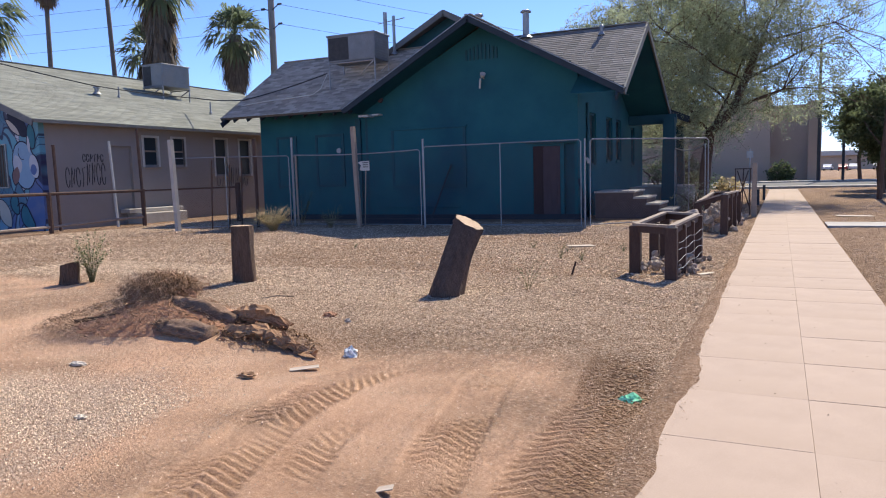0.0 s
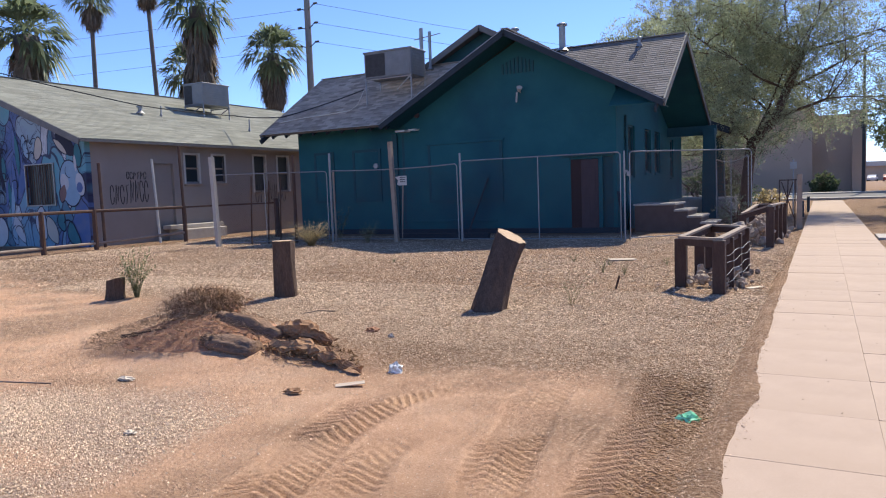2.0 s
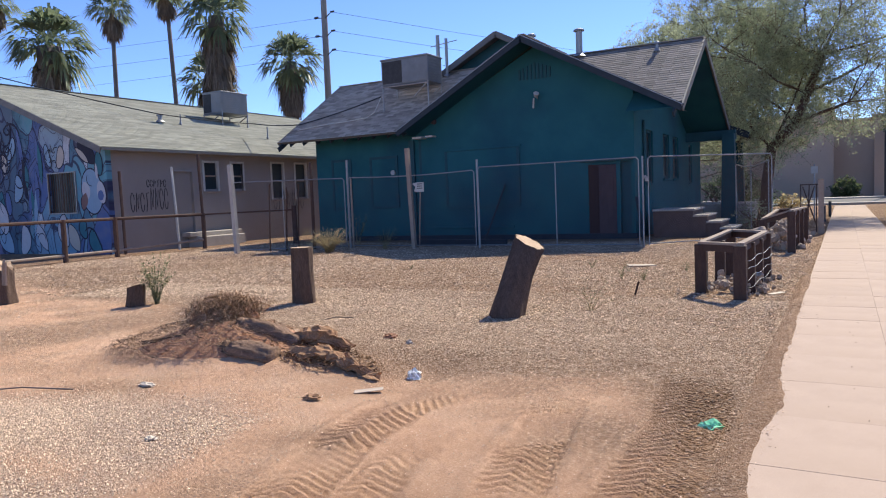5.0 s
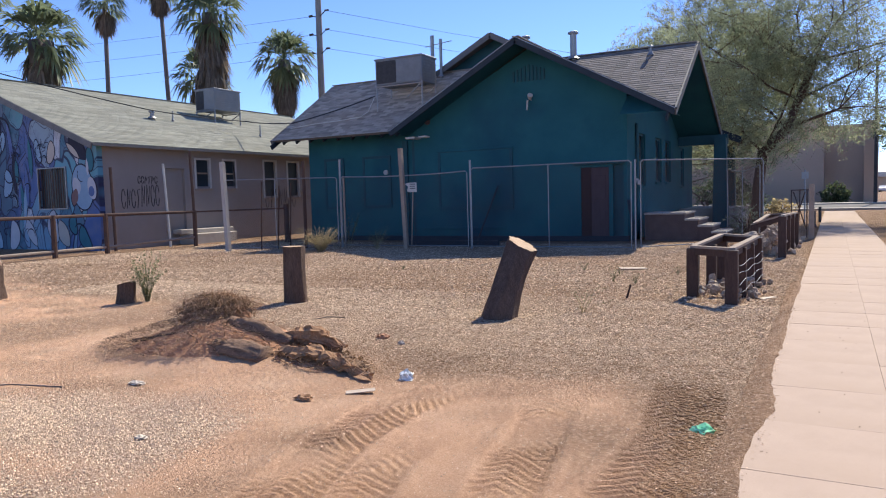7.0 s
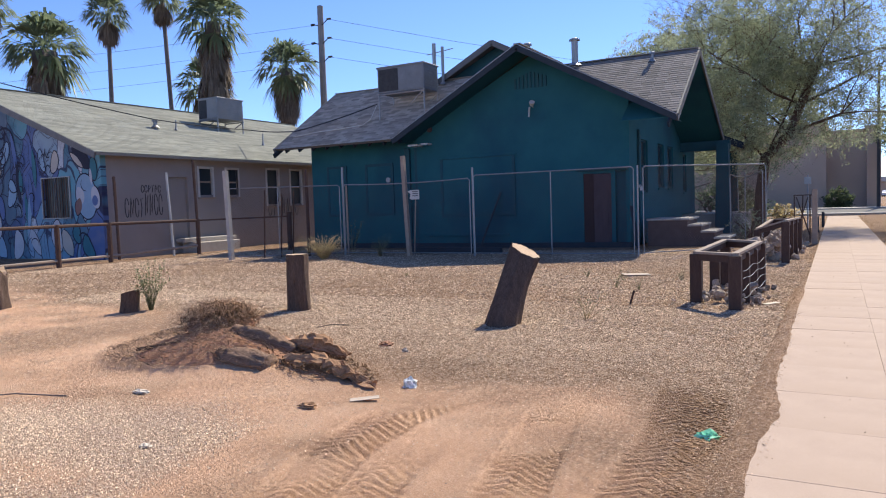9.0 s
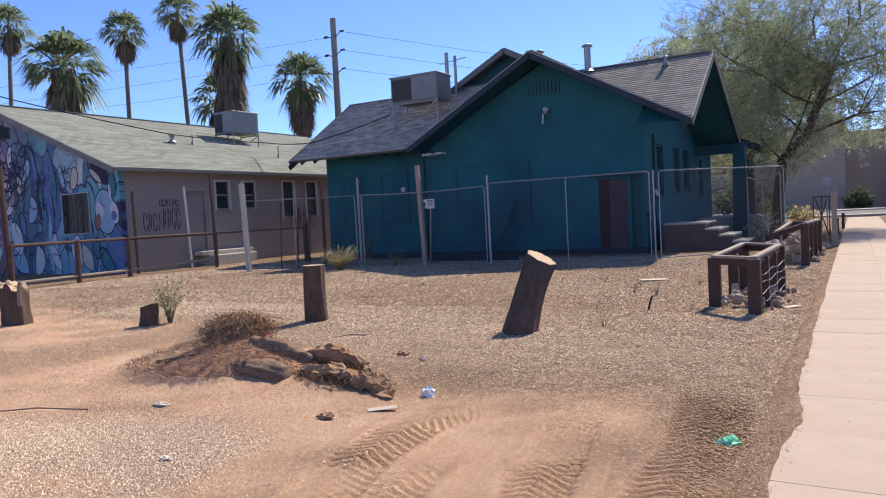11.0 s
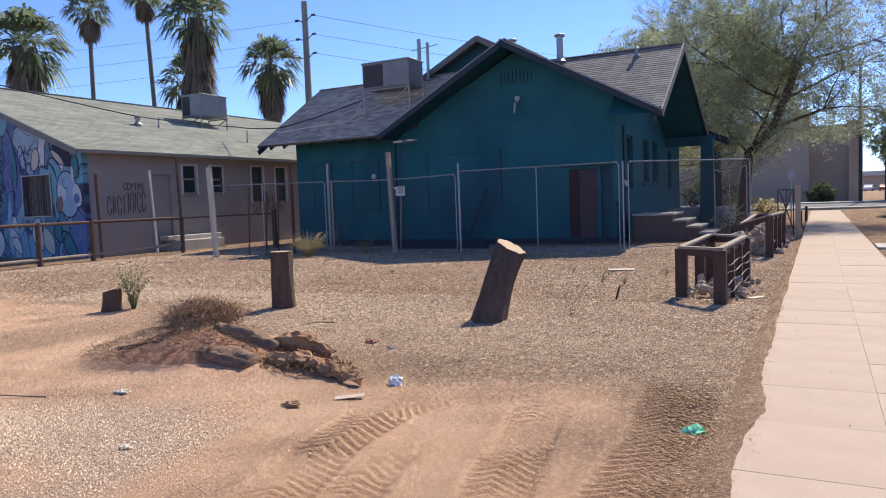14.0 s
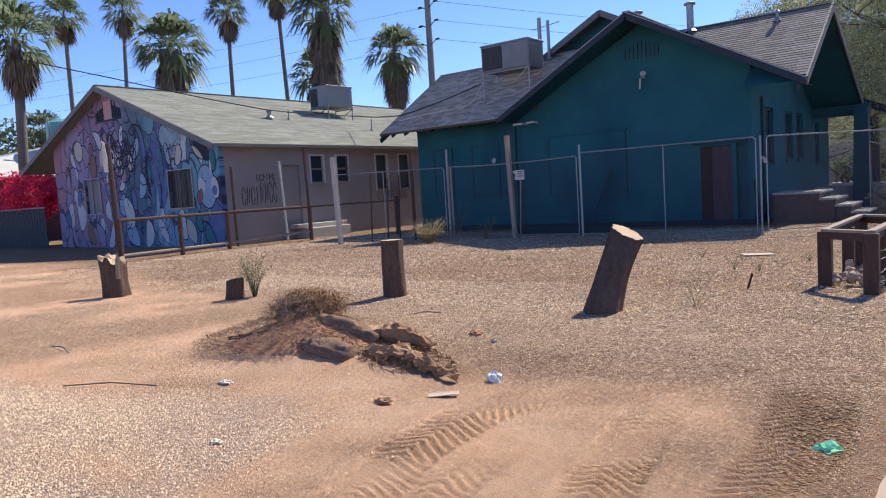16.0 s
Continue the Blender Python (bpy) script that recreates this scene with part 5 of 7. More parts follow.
def planter(corners, tops, label, wires=True):
    """corners: base points going round; tops: height of each post."""
    p = thing("planter", label, "planter", group="timber planters")
    for (x, y), zt in zip(corners, tops):
        b = bmesh.new()
        box(b, x - 0.075, x + 0.075, y - 0.075, y + 0.075, -0.1, zt, 0.008)
        part("post", b, BROWN_WOOD, p)
    n = len(corners)
    for k in range(n):
        (xa, ya), (xb, yb) = corners[k], corners[(k + 1) % n]
        za, zb = tops[k], tops[(k + 1) % n]
        b = bmesh.new()
        beam(b, (xa, ya, za + 0.016), (xb, yb, zb + 0.016), 0.085, 0.032)
        part("top_rail", b, GREY_WOOD, p, "sun-bleached top board")
        b = bmesh.new()
        beam(b, (xa, ya, za - 0.045), (xb, yb, zb - 0.045), 0.045, 0.09)
        part("side_board", b, BROWN_WOOD, p)
    (xa, ya), (xb, yb) = corners[1], corners[2]
    for t in (0.35, 0.68):
        b = bmesh.new()
        x, y = xa + (xb - xa) * t, ya + (yb - ya) * t
        box(b, x - 0.06, x + 0.06, y - 0.06, y + 0.06, -0.1, tops[1] - 0.02, 0.006)
        part("post", b, BROWN_WOOD, p)
    (xc, yc), (xd, yd) = corners[3], corners[0]
    for t in (0.4,):
        b = bmesh.new()
        x, y = xc + (xd - xc) * t, yc + (yd - yc) * t
        box(b, x - 0.07, x + 0.07, y - 0.07, y + 0.07, -0.1, tops[0] - 0.05, 0.006)
        part("post", b, BROWN_WOOD, p)
    if wires:
        for z in (0.12, 0.24, 0.36, 0.47):
            b = bmesh.new()
            pts = []
            for k in range(15):
                t = k / 14
                pts.append((xa + (xb - xa) * t + 0.09, ya + (yb - ya) * t, z + 0.016 * math.sin(k * 0.9 + z * 20)))
            tube(b, pts, 0.0025, 5)
            part("wire", b, GALV, p, "bent galvanised wire strand")
    return p


planter([(-1.92, 10.15), (-1.36, 9.55), (-1.26, 11.75), (-1.82, 12.3)], [0.64, 0.66, 0.68, 0.68], "dark timber planter frame with rocks and wire on mulch")
planter([(-1.72, 16.6), (-1.16, 16.2), (-1.05, 19.3), (-1.65, 19.6)], [0.66, 0.84, 0.8, 0.76], "dark timber planter frame filled with rocks near the steps", False)
rng = random.Random(8)
for k in range(46):
    t = rng.random()
    rock(-1.62 + 0.1 * t + rng.uniform(-0.28, 0.28), 9.85 + 2.2 * t + rng.uniform(-0.1, 0.1), 0.03 + 0.09 * rng.random() ** 2, rng.uniform(0.035, 0.07), rng)
for k in range(10):
    rock(-1.2 + rng.uniform(-0.03, 0.16), rng.uniform(9.6, 11.8), 0.02, rng.uniform(0.03, 0.06), rng)
for k in range(95):
    t = rng.random()
    rock(-1.42 + rng.uniform(-0.25, 0.25), 16.5 + 2.9 * t, 0.05 + 0.45 * rng.random(), rng.uniform(0.06, 0.12), rng)
for k in range(24):
    rock(rng.uniform(-1.5, -0.85), rng.uniform(17.0, 23.5), 0.03, rng.uniform(0.05, 0.12), rng, "loose pale stone beside the sidewalk", "loose stones")
post(-1.38, 12.35, 0.62, 0.13, BROWN_WOOD, "short thick round post with a stone on top")
rock(-1.38, 12.35, 0.66, 0.12, rng, "flat pale stone resting on a short post", "loose stones")
post(-0.78, 22.8, 1.5, 0.07, GREY_WOOD, "weathered wooden post beside the sidewalk", (0, 0), True)
trellis = thing("trellis", "rusty bent metal trellis beside the sidewalk", "trellis")
for (a, c) in (((-1.3, 22.9, 0.0), (-1.3, 22.9, 1.35)), ((-0.9, 22.9, 0.0), (-0.9, 22.9, 1.35)), ((-1.3, 22.9, 0.1), (-0.95, 22.9, 1.3)), ((-1.25, 22.9, 1.3), (-0.9, 22.9, 0.2)),
               ((-1.12, 22.9, 0.0), (-1.08, 22.9, 1.35)), ((-1.32, 22.9, 1.35), (-0.82, 22.9, 1.35))):
    b = bmesh.new()
    tube(b, [a, c], 0.016, 6)
    part("bar", b, RUST, trellis)
for (x, y, z) in ((-0.85, 29.5, 0.55), (-0.72, 34.0, 0.6)):
    post(x, y, z, 0.06, DARK_WOOD, "short dark bollard post beside the sidewalk")
sg = thing("street_sign", "small pale sign plate on a thin post", "sign", (-1.2, 31.0, 0))
b = bmesh.new()
tube(b, [(0, 0, -0.2), (0, 0, 2.1)], 0.025, 6)
part("pole", b, GALV, sg)
b = bmesh.new()
box(b, -0.12, 0.12, -0.04, -0.025, 1.75, 2.02, 0.005)
part("plate", b, WHITE_PAINT, sg)


# ---- stumps, root pile, litter ----
def stump(at, h, r, label, lean=(0, 0), flare=1.25, seed=1, cut_tilt=(0.0, 0.0), jag=0.0, top_scale=1.0):
    s = thing("stump", label, "stump", at, group="cut tree stumps")
    b = bmesh.new()
    n, m = 30, 12
    rings = []
    for j in range(m + 1):
        t = j / m
        z = -0.12 + (h + 0.12) * t
        k = (flare + (1 - flare) * min(1, t * 2.2)) * (1 + (top_scale - 1) * t)
        ring = []
        for i in range(n):
            a = i * math.tau / n
            groove = 1 + 0.07 * math.sin(a * 7 + seed * 2 + t * 1.3) + 0.06 * math.sin(a * 15 + seed + t * 3) + 0.06 * noise.noise(Vector((math.cos(a) * 1.5, math.sin(a) * 1.5, t * 2 + seed * 5)))
            rr = r * k * groove
            x, y = rr * math.cos(a) + lean[0] * t ** 1.3, rr * math.sin(a) + lean[1] * t ** 1.3
            zz = z + (cut_tilt[0] * rr * math.cos(a) + cut_tilt[1] * rr * math.sin(a)) * t ** 3
            if j == m and jag:
                zz += jag * noise.noise(Vector((math.cos(a) * 2, math.sin(a) * 2, seed)))
            ring.append(b.verts.new((x, y, zz)))
        rings.append(ring)
    for p, q in zip(rings, rings[1:]):
        for i in range(n):
            b.faces.new((p[i], p[(i + 1) % n], q[(i + 1) % n], q[i]))
    tops = [v.co.copy() for v in rings[-1]]
    part("bark", b, BARK, s, smooth=True)
    c = bmesh.new()
    mid = sum(tops, Vector()) / n
    ring1 = [c.verts.new(p + (p - mid) * -0.02 + Vector((0, 0, 0.004))) for p in tops]
    ring2 = [c.verts.new(mid + (p - mid) * 0.55 + Vector((0, 0, 0.004 + 0.01 * noise.noise(p * 9)))) for p in tops]
    centre = c.verts.new(mid + Vector((0, 0, 0.006)))
    for i in range(n):
        c.faces.new((ring1[i], ring1[(i + 1) % n], ring2[(i + 1) % n], ring2[i]))
        c.faces.new((ring2[i], ring2[(i + 1) % n], centre))
    part("cut_face", c, CUT, s, "pale sawn end grain")
    return s


stump((-6.97, 7.92, 0), 0.78, 0.147, "upright dark tree stump cut flat on top", flare=1.08, seed=1)
stump((-3.71, 7.64, 0), 0.816, 0.192, "thick tree stump leaning over with a pale cut top", lean=(0.108, 0.563), flare=1.1, seed=2, cut_tilt=(-0.55, 0.03), top_scale=0.86)
stump((-9.5, 7.08, 0), 0.27, 0.125, "short sawn stump beside a green weed", lean=(0.03, 0), seed=3, cut_tilt=(0.3, 0))
stump((-12.1, 6.6, 0), 0.62, 0.185, "split tree stump with a jagged broken top", lean=(-0.12, 0.03), flare=1.2, seed=4, jag=0.28, cut_tilt=(-0.35, 0), top_scale=1.15)
b = bmesh.new()
for k in range(5):
    x = 0.02 + k * 0.02
    beam(b, (x, -0.02, 0.3), (x + 0.05, -0.03, 0.62 + 0.05 * (k % 3)), 0.03, 0.02)
single("splinter", b, GREY_WOOD, "pale splintered shard standing beside the split stump", "splinter", (-11.95, 6.55, 0))

FIBRE = surface("dry_root_fibre", (0.34, 0.2, 0.12), (0.66, 0.44, 0.29), 0.95, 8, 60, 0.3, island=0.4)
SHRED = surface("shredded_wood", (0.2, 0.105, 0.052), (0.46, 0.265, 0.145), 0.95, 8, 50, 0.5, island=0.3)
DARK_SOIL = surface("dark_loose_soil", (0.33, 0.16, 0.092), (0.5, 0.27, 0.16), 0.95, 5, 70, 0.9, bump_distance=0.02)


def z_at(x, y):
    return float(ground_height(np.array([x]), np.array([y]))[0])


def blades(name_parent, origin, count, spread, length, width, material, seed, up=0.6, nm="fibres", lift=0.0, dome=None):
    """Many thin curved strips, as one mesh."""
    r = np.random.RandomState(seed)
    vs, fs = [], []
    lx, ly = np.linspace(-spread[0], spread[0], 60) + origin[0], np.linspace(-spread[1], spread[1], 60) + origin[1]
    field = ground_height(*np.meshgrid(lx, ly))

    def base_z(x, y):
        return field[int(round((y - ly[0]) / (ly[-1] - ly[0]) * 59)), int(round((x - lx[0]) / (lx[-1] - lx[0]) * 59))]

    for k in range(count):
        a = r.uniform(0, math.tau)
        d = math.sqrt(r.uniform(0, 1))
        px, py = origin[0] + spread[0] * d * math.cos(a), origin[1] + spread[1] * d * math.sin(a)
        pz = (base_z(px, py) if origin[2] < 0.2 else origin[2]) + (dome * math.sqrt(max(0, 1 - d * d)) if dome else 0) + lift * r.uniform(0, 1)
        tilt = r.uniform(-0.2, 1) * up
        yaw = r.uniform(0, math.tau)
        dirv = np.array([math.cos(yaw) * math.cos(tilt), math.sin(yaw) * math.cos(tilt), math.sin(tilt)])
        side = np.array([-math.sin(yaw), math.cos(yaw), 0]) * width * r.uniform(0.6, 1.3)
        ln = length * r.uniform(0.4, 1.2)
        p0 = np.array([px, py, pz])
        p1 = p0 + dirv * ln * 0.5 + np.array([0, 0, 0.03 * ln])
        p2 = p0 + dirv * ln + np.array([0, 0, -0.25 * ln])
        i = len(vs)
        thick = np.array([0, 0, width * 0.5])
        vs += [p0 - side, p0 + side, p1 - side, p1 + side, p1 + thick, p2]
        fs += [(i, i + 1, i + 3, i + 2), (i, i + 4, i + 3, i + 1), (i + 2, i + 3, i + 5, i + 4)]
    me = fast_mesh(nm, np.array(vs), np.array(fs))
    me.materials.append(material)
    ob = new(nm, me)
    ob.parent = name_parent
    ob["kind"] = "stuff"
    return ob


pile = thing("root_pile", "heap of dug-up roots, dry fibres and dark soil", "root pile", (0, 0, 0))
b = bmesh.new()
n_, m_ = 40, 14
grid = []
for j in range(m_ + 1):
    row = []
    for i in range(n_):
        a, d = i * math.tau / n_, j / m_
        x, y = -5.5 + 1.05 * d * math.cos(a) * (1 + 0.12 * math.sin(3 * a)), 5.0 + 0.68 * d * math.sin(a)
        z = z_at(x, y) + (0.10 * (1 - d ** 2) - 0.012) + 0.05 * (1 - d) * noise.noise(Vector((x * 4, y * 4, 0)))
        row.append(b.verts.new((x, y, z)))
    grid.append(row)
for p, q in zip(grid, grid[1:]):
    for i in range(n_):
        b.faces.new((p[i], q[i], q[(i + 1) % n_], p[(i + 1) % n_]))
bmesh.ops.remove_doubles(b, verts=b.verts[:], dist=0.002)
part("soil", b, DARK_SOIL, pile, "dark loose soil", smooth=True)
# fibrous root ball
b = bmesh.new()
bmesh.ops.create_icosphere(b, subdivisions=4, radius=1)
for v in b.verts:
    k = 1 + 0.12 * noise.noise(v.co * 3) + 0.1 * noise.noise(v.co * 9)
    v.co = Vector((v.co.x * 0.35 * k, v.co.y * 0.32 * k, v.co.z * 0.15 * k))
bmesh.ops.translate(b, verts=b.verts[:], vec=(-5.74, 5.25, 0.26))
part("root_ball", b, DARK_SOIL, pile, smooth=True)
blades(pile, (-5.74, 5.25, 0.24), 2600, (0.4, 0.34), 0.24, 0.003, FIBRE, 3, 0.75, "fibre_mat", 0.05, 0.19)
blades(pile, (-5.75, 4.92, 0.0), 2600, (1.0, 0.66), 0.17, 0.0028, FIBRE, 4, 0.25, "fibre_mat", 0.04, 0.1)
blades(pile, (-4.2, 4.9, 0.0), 520, (0.6, 0.3), 0.11, 0.005, SHRED, 5, 0.2, "shred_mat", 0.03, 0.03)


def log(points, radii, seed, material=BARK, nm="log", parent=pile, label="dark weathered log"):
    b = bmesh.new()
    fine_pts, fine_r = [], []
    for (p, q), (r0, r1) in zip(zip(points, points[1:]), zip(radii, radii[1:])):
        for k in range(8):
            fine_pts.append(Vector(p).lerp(Vector(q), k / 8))
            fine_r.append(r0 + (r1 - r0) * k / 8)
    fine_pts.append(Vector(points[-1]))
    fine_r.append(radii[-1])
    tube(b, fine_pts, fine_r, 28)
    ax = (Vector(points[-1]) - Vector(points[0])).normalized()
    rough = 0.05 if material is SHRED else 0.02
    for i, v in enumerate(b.verts):
        ring = i % 28
        c = min(fine_pts, key=lambda p: (p - v.co).length)
        out = v.co - c
        groove = 0.10 * math.sin(ring * 2.7 + seed) + 0.08 * math.sin(ring * 5.1 + 2 * seed) + 0.25 * noise.noise(v.co * 9 + Vector((seed, 0, 0)))
        v.co = c + Vector((out.x, out.y, out.z * 0.8)) * (1 + groove) + Vector((noise.noise(v.co * 14), noise.noise(v.co * 14 + Vector((3, 0, 0))), noise.noise(v.co * 14 + Vector((0, 5, 0))))) * rough
    return part(nm, b, material, parent, label, smooth=material is not SHRED)


LOG_WOOD = surface("weathered_log", (0.13, 0.077, 0.05), (0.34, 0.215, 0.145), 0.95, 6, 30, 0.9, stretch=(0.6, 3, 3), bump_distance=0.03)
log([(-5.15, 4.66, 0.12), (-4.95, 4.64, 0.1), (-4.55, 4.66, 0.07)], [0.09, 0.13, 0.11], 1, LOG_WOOD, label="grey-brown weathered log")
log([(-5.3, 5.0, 0.26), (-5.0, 5.03, 0.23), (-4.6, 5.05, 0.12)], [0.09, 0.11, 0.07], 2, LOG_WOOD, label="grey-brown weathered log")
log([(-4.7, 5.15, 0.16), (-4.45, 5.2, 0.18), (-4.15, 5.25, 0.06)], [0.08, 0.085, 0.04], 3, SHRED, "rotten_wood", label="orange-brown rotten wood")
log([(-4.5, 4.8, 0.07), (-4.2, 4.85, 0.1), (-3.95, 4.9, 0.05)], [0.06, 0.075, 0.035], 4, SHRED, "rotten_wood", label="orange-brown rotten wood")
log([(-4.1, 4.85, 0.08), (-3.85, 4.78, 0.05), (-3.5, 4.68, 0.01)], [0.05, 0.06, 0.025], 5, SHRED, "root_slab", label="dark curled root slab")
log([(-6.2, 4.6, 0.12), (-5.6, 4.75, 0.2), (-5.2, 4.95, 0.24)], [0.02, 0.04, 0.05], 6, BARK, "root", label="thin dark root")


def crumpled(name, at, size, seed, material, label, category):
    b = bmesh.new()
    bmesh.ops.create_icosphere(b, subdivisions=3, radius=1)
    for v in b.verts:
        k = 1 + 0.5 * noise.noise(v.co * 2.2 + Vector((seed, 0, 0))) + 0.3 * noise.noise(v.co * 5 + Vector((0, seed, 0)))
        v.co = Vector((v.co.x * size[0] * k, v.co.y * size[1] * k, max(-0.1, v.co.z) * size[2] * k))
    return single(name, b, material, label, category, (at[0], at[1], z_at(at[0], at[1]) + 0.01))


def plastic(name, colour, transmission):
    m = bpy.data.materials.new(name)
    m.use_nodes = True
    p = m.node_tree.nodes["Principled BSDF"]
    p.inputs["Base Color"].default_value = (*colour, 1)
    p.inputs["Roughness"].default_value = 0.25
    p.inputs["Transmission Weight"].default_value = transmission
    p.inputs["Subsurface Weight"].default_value = 0.0
    nz = m.node_tree.nodes.new("ShaderNodeTexNoise")
    nz.inputs["Scale"].default_value = 30
    bp = m.node_tree.nodes.new("ShaderNodeBump")
    bp.inputs["Strength"].default_value = 0.6
    m.node_tree.links.new(nz.outputs["Fac"], bp.inputs["Height"])
    m.node_tree.links.new(bp.outputs[0], p.inputs["Normal"])
    return m


GREEN_PLASTIC = plastic("green_plastic_film", (0.36, 0.9, 0.5), 0.1)
CLEAR_PLASTIC = plastic("cloudy_plastic_film", (0.85, 0.86, 0.84), 0.25)
CLOTH = surface("dirty_white_paper", (0.55, 0.46, 0.36), (0.7, 0.6, 0.48), 0.8, 9, 60, 0.4)
CARD = surface("pale_cardboard", (0.42, 0.33, 0.25), (0.55, 0.45, 0.36), 0.85, 6, 60, 0.2)
crumpled("plastic_bag", (-0.94, 4.5), (0.075, 0.06, 0.05), 1, GREEN_PLASTIC, "crumpled bright green plastic bag on the dirt", "plastic bag")
crumpled("plastic_bag", (-3.31, 4.93), (0.06, 0.05, 0.06), 2, CLEAR_PLASTIC, "crumpled clear plastic bag on the dirt", "plastic bag")
crumpled("paper_scrap", (-5.16, 3.82), (0.08, 0.035, 0.02), 3, CLOTH, "crumpled dirty white paper on the gravel edge", "litter")
crumpled("paper_scrap", (-4.0, 2.93), (0.04, 0.03, 0.012), 5, CLOTH, "small white paper scrap on gravel", "litter")
crumpled("wood_scrap", (-3.62, 4.02), (0.07, 0.04, 0.025), 6, SHRED, "dry crumpled wood scrap on the dirt", "litter")
crumpled("bag_scrap", (-4.3, 6.1), (0.07, 0.06, 0.035), 7, DARK_SOIL, "dark crumpled bag among the wood chips", "litter")
crumpled("paper_scrap", (-3.95, 5.9), (0.035, 0.02, 0.03), 8, CLOTH, "small white scrap on the wood chips", "litter")


def flat_piece(at, l, w, turn, material, label, name="card_piece", t=0.004):
    b = bmesh.new()
    box(b, -l / 2, l / 2, -w / 2, w / 2, 0.004, t + 0.004, 0.003)
    for v in b.verts:
        v.co.z += 0.02 * math.cos(v.co.x * 8) * (v.co.x / l)
    return single(name, b, material, label, "litter", (at[0], at[1], z_at(*at) + 0.012), turn)


flat_piece((-3.35, 4.35), 0.22, 0.09, 35, CARD, "flat piece of pale cardboard on the dirt")
flat_piece((-3.54, 13.47), 0.5, 0.3, 28, CARD, "pale board lying on the wood chips", "board", 0.012)
flat_piece((-1.0, 10.2), 0.2, 0.1, 40, CLOTH, "flat pale scrap near the sidewalk")
flat_piece((-1.75, 2.75), 0.1, 0.06, 20, CARD, "small yellowish scrap on the dirt")
flat_piece((1.75, 22.5), 0.9, 0.5, 10, CARD, "pale flattened cardboard on the dirt verge")
b = bmesh.new()
tube(b, [(0, 0, -0.02), (0.05, 0.02, 0.16)], 0.014, 6)
single("stake", b, BROWN_WOOD, "short dark stake standing in the mulch", "stake", (-2.72, 9.75, 0), 0)
for k, (x, y, l_, a) in enumerate(((-6.1, 3.35, 0.9, 25), (-7.4, 6.2, 0.5, 60), (-8.2, 3.9, 0.6, -10), (-5.6, 6.9, 0.4, 40))):
    b = bmesh.new()
    tube(b, [(-l_ / 2, 0, 0.01), (0, 0.03, 0.03), (l_ / 2, 0, 0.012)], 0.006, 6)
    single("stick", b, GREY_WOOD, "thin dead stick lying on the ground", "stick", (x, y, z_at(x, y)), a, group="dead sticks")

# ---- loose chips and gravel ----
CHIP = surface("bleached_wood_chips", (0.4, 0.27, 0.175), (0.68, 0.51, 0.36), 0.95, 10, 60, 0.2, island=0.6)
STONE = surface("pale_gravel", (0.54, 0.38, 0.255), (0.8, 0.61, 0.44), 0.9, 14, 60, 0.2, island=0.42)


def scatter(nm, points, sizes, shape, faces, material, seed, label, category, tilt=0.16):
    r = np.random.RandomState(seed)
    n = len(points)
    yaw, tx, ty = r.uniform(0, math.tau, n), r.normal(0, tilt, n), r.normal(0, tilt, n)
    cy, sy = np.cos(yaw), np.sin(yaw)
    local = shape[None] * sizes[:, None, :]
    local = local + r.normal(0, 0.12, local.shape) * sizes[:, None, :]
    x = local[..., 0] * cy[:, None] - local[..., 1] * sy[:, None]
    y = local[..., 0] * sy[:, None] + local[..., 1] * cy[:, None]
    z = local[..., 2] + x * tx[:, None] + y * ty[:, None]
    vs = np.stack([x + points[:, None, 0], y + points[:, None, 1], z + points[:, None, 2]], -1).reshape(-1, 3)
    fs = (faces[None] + (np.arange(n) * len(shape))[:, None, None]).reshape(-1, faces.shape[1])
    me = fast_mesh(nm, vs, fs)
    me.materials.append(material)
    return tagged(new(nm, me), label, category, kind="stuff")


def sown(count, x0, x1, y0, y1, which, seed, power=1.0):
    r = np.random.RandomState(seed)
    x = r.uniform(x0, x1, count)
    y = y0 + (y1 - y0) * r.uniform(0, 1, count) ** power
    keep = r.uniform(0, 1, count) < which(x, y)
    x, y = x[keep], y[keep]
    return np.stack([x, y, ground_height(x, y) + 0.004], 1)


BOX8 = np.array([(-1, -1, 0), (1, -1, 0), (1, 1, 0), (-1, 1, 0), (-1, -1, 1), (1, -1, 1), (1, 1, 1), (-1, 1, 1)], float) * 0.5
BOXF = np.array([(4, 5, 6, 7), (0, 1, 5, 4), (1, 2, 6, 5), (2, 3, 7, 6), (3, 0, 4, 7)])
TENT = np.array([(-1, -1, 0), (1, -1, 0), (-1, 0, 2), (1, 0, 2), (-1, 1, 0), (1, 1, 0)], float) * 0.5
TENTF = np.array([(0, 1, 3, 2), (2, 3, 5, 4)])
HILL = np.array([(1, 0, 0), (0, 1, 0), (-1, 0, 0), (0, -1, 0), (0, 0, 1.1)], float) * 0.5
HILLF = np.array([(0, 1, 4), (1, 2, 4), (2, 3, 4), (3, 0, 4)])
OCT = np.array([(1, 0, 0), (0, 1, 0), (-1, 0, 0), (0, -1, 0), (0, 0, 1), (0, 0, -1)], float) * 0.5
OCTF = np.array([(0, 1, 4), (1, 2, 4), (2, 3, 4), (3, 0, 4), (1, 0, 5), (2, 1, 5), (3, 2, 5), (0, 3, 5)])


def off_walk(x, y):
    edge = -0.66 + 0.05 * np.sin(y * 3.1) + 0.06 * np.exp(-((y - 4.9) / 0.6) ** 2)
    return x < edge


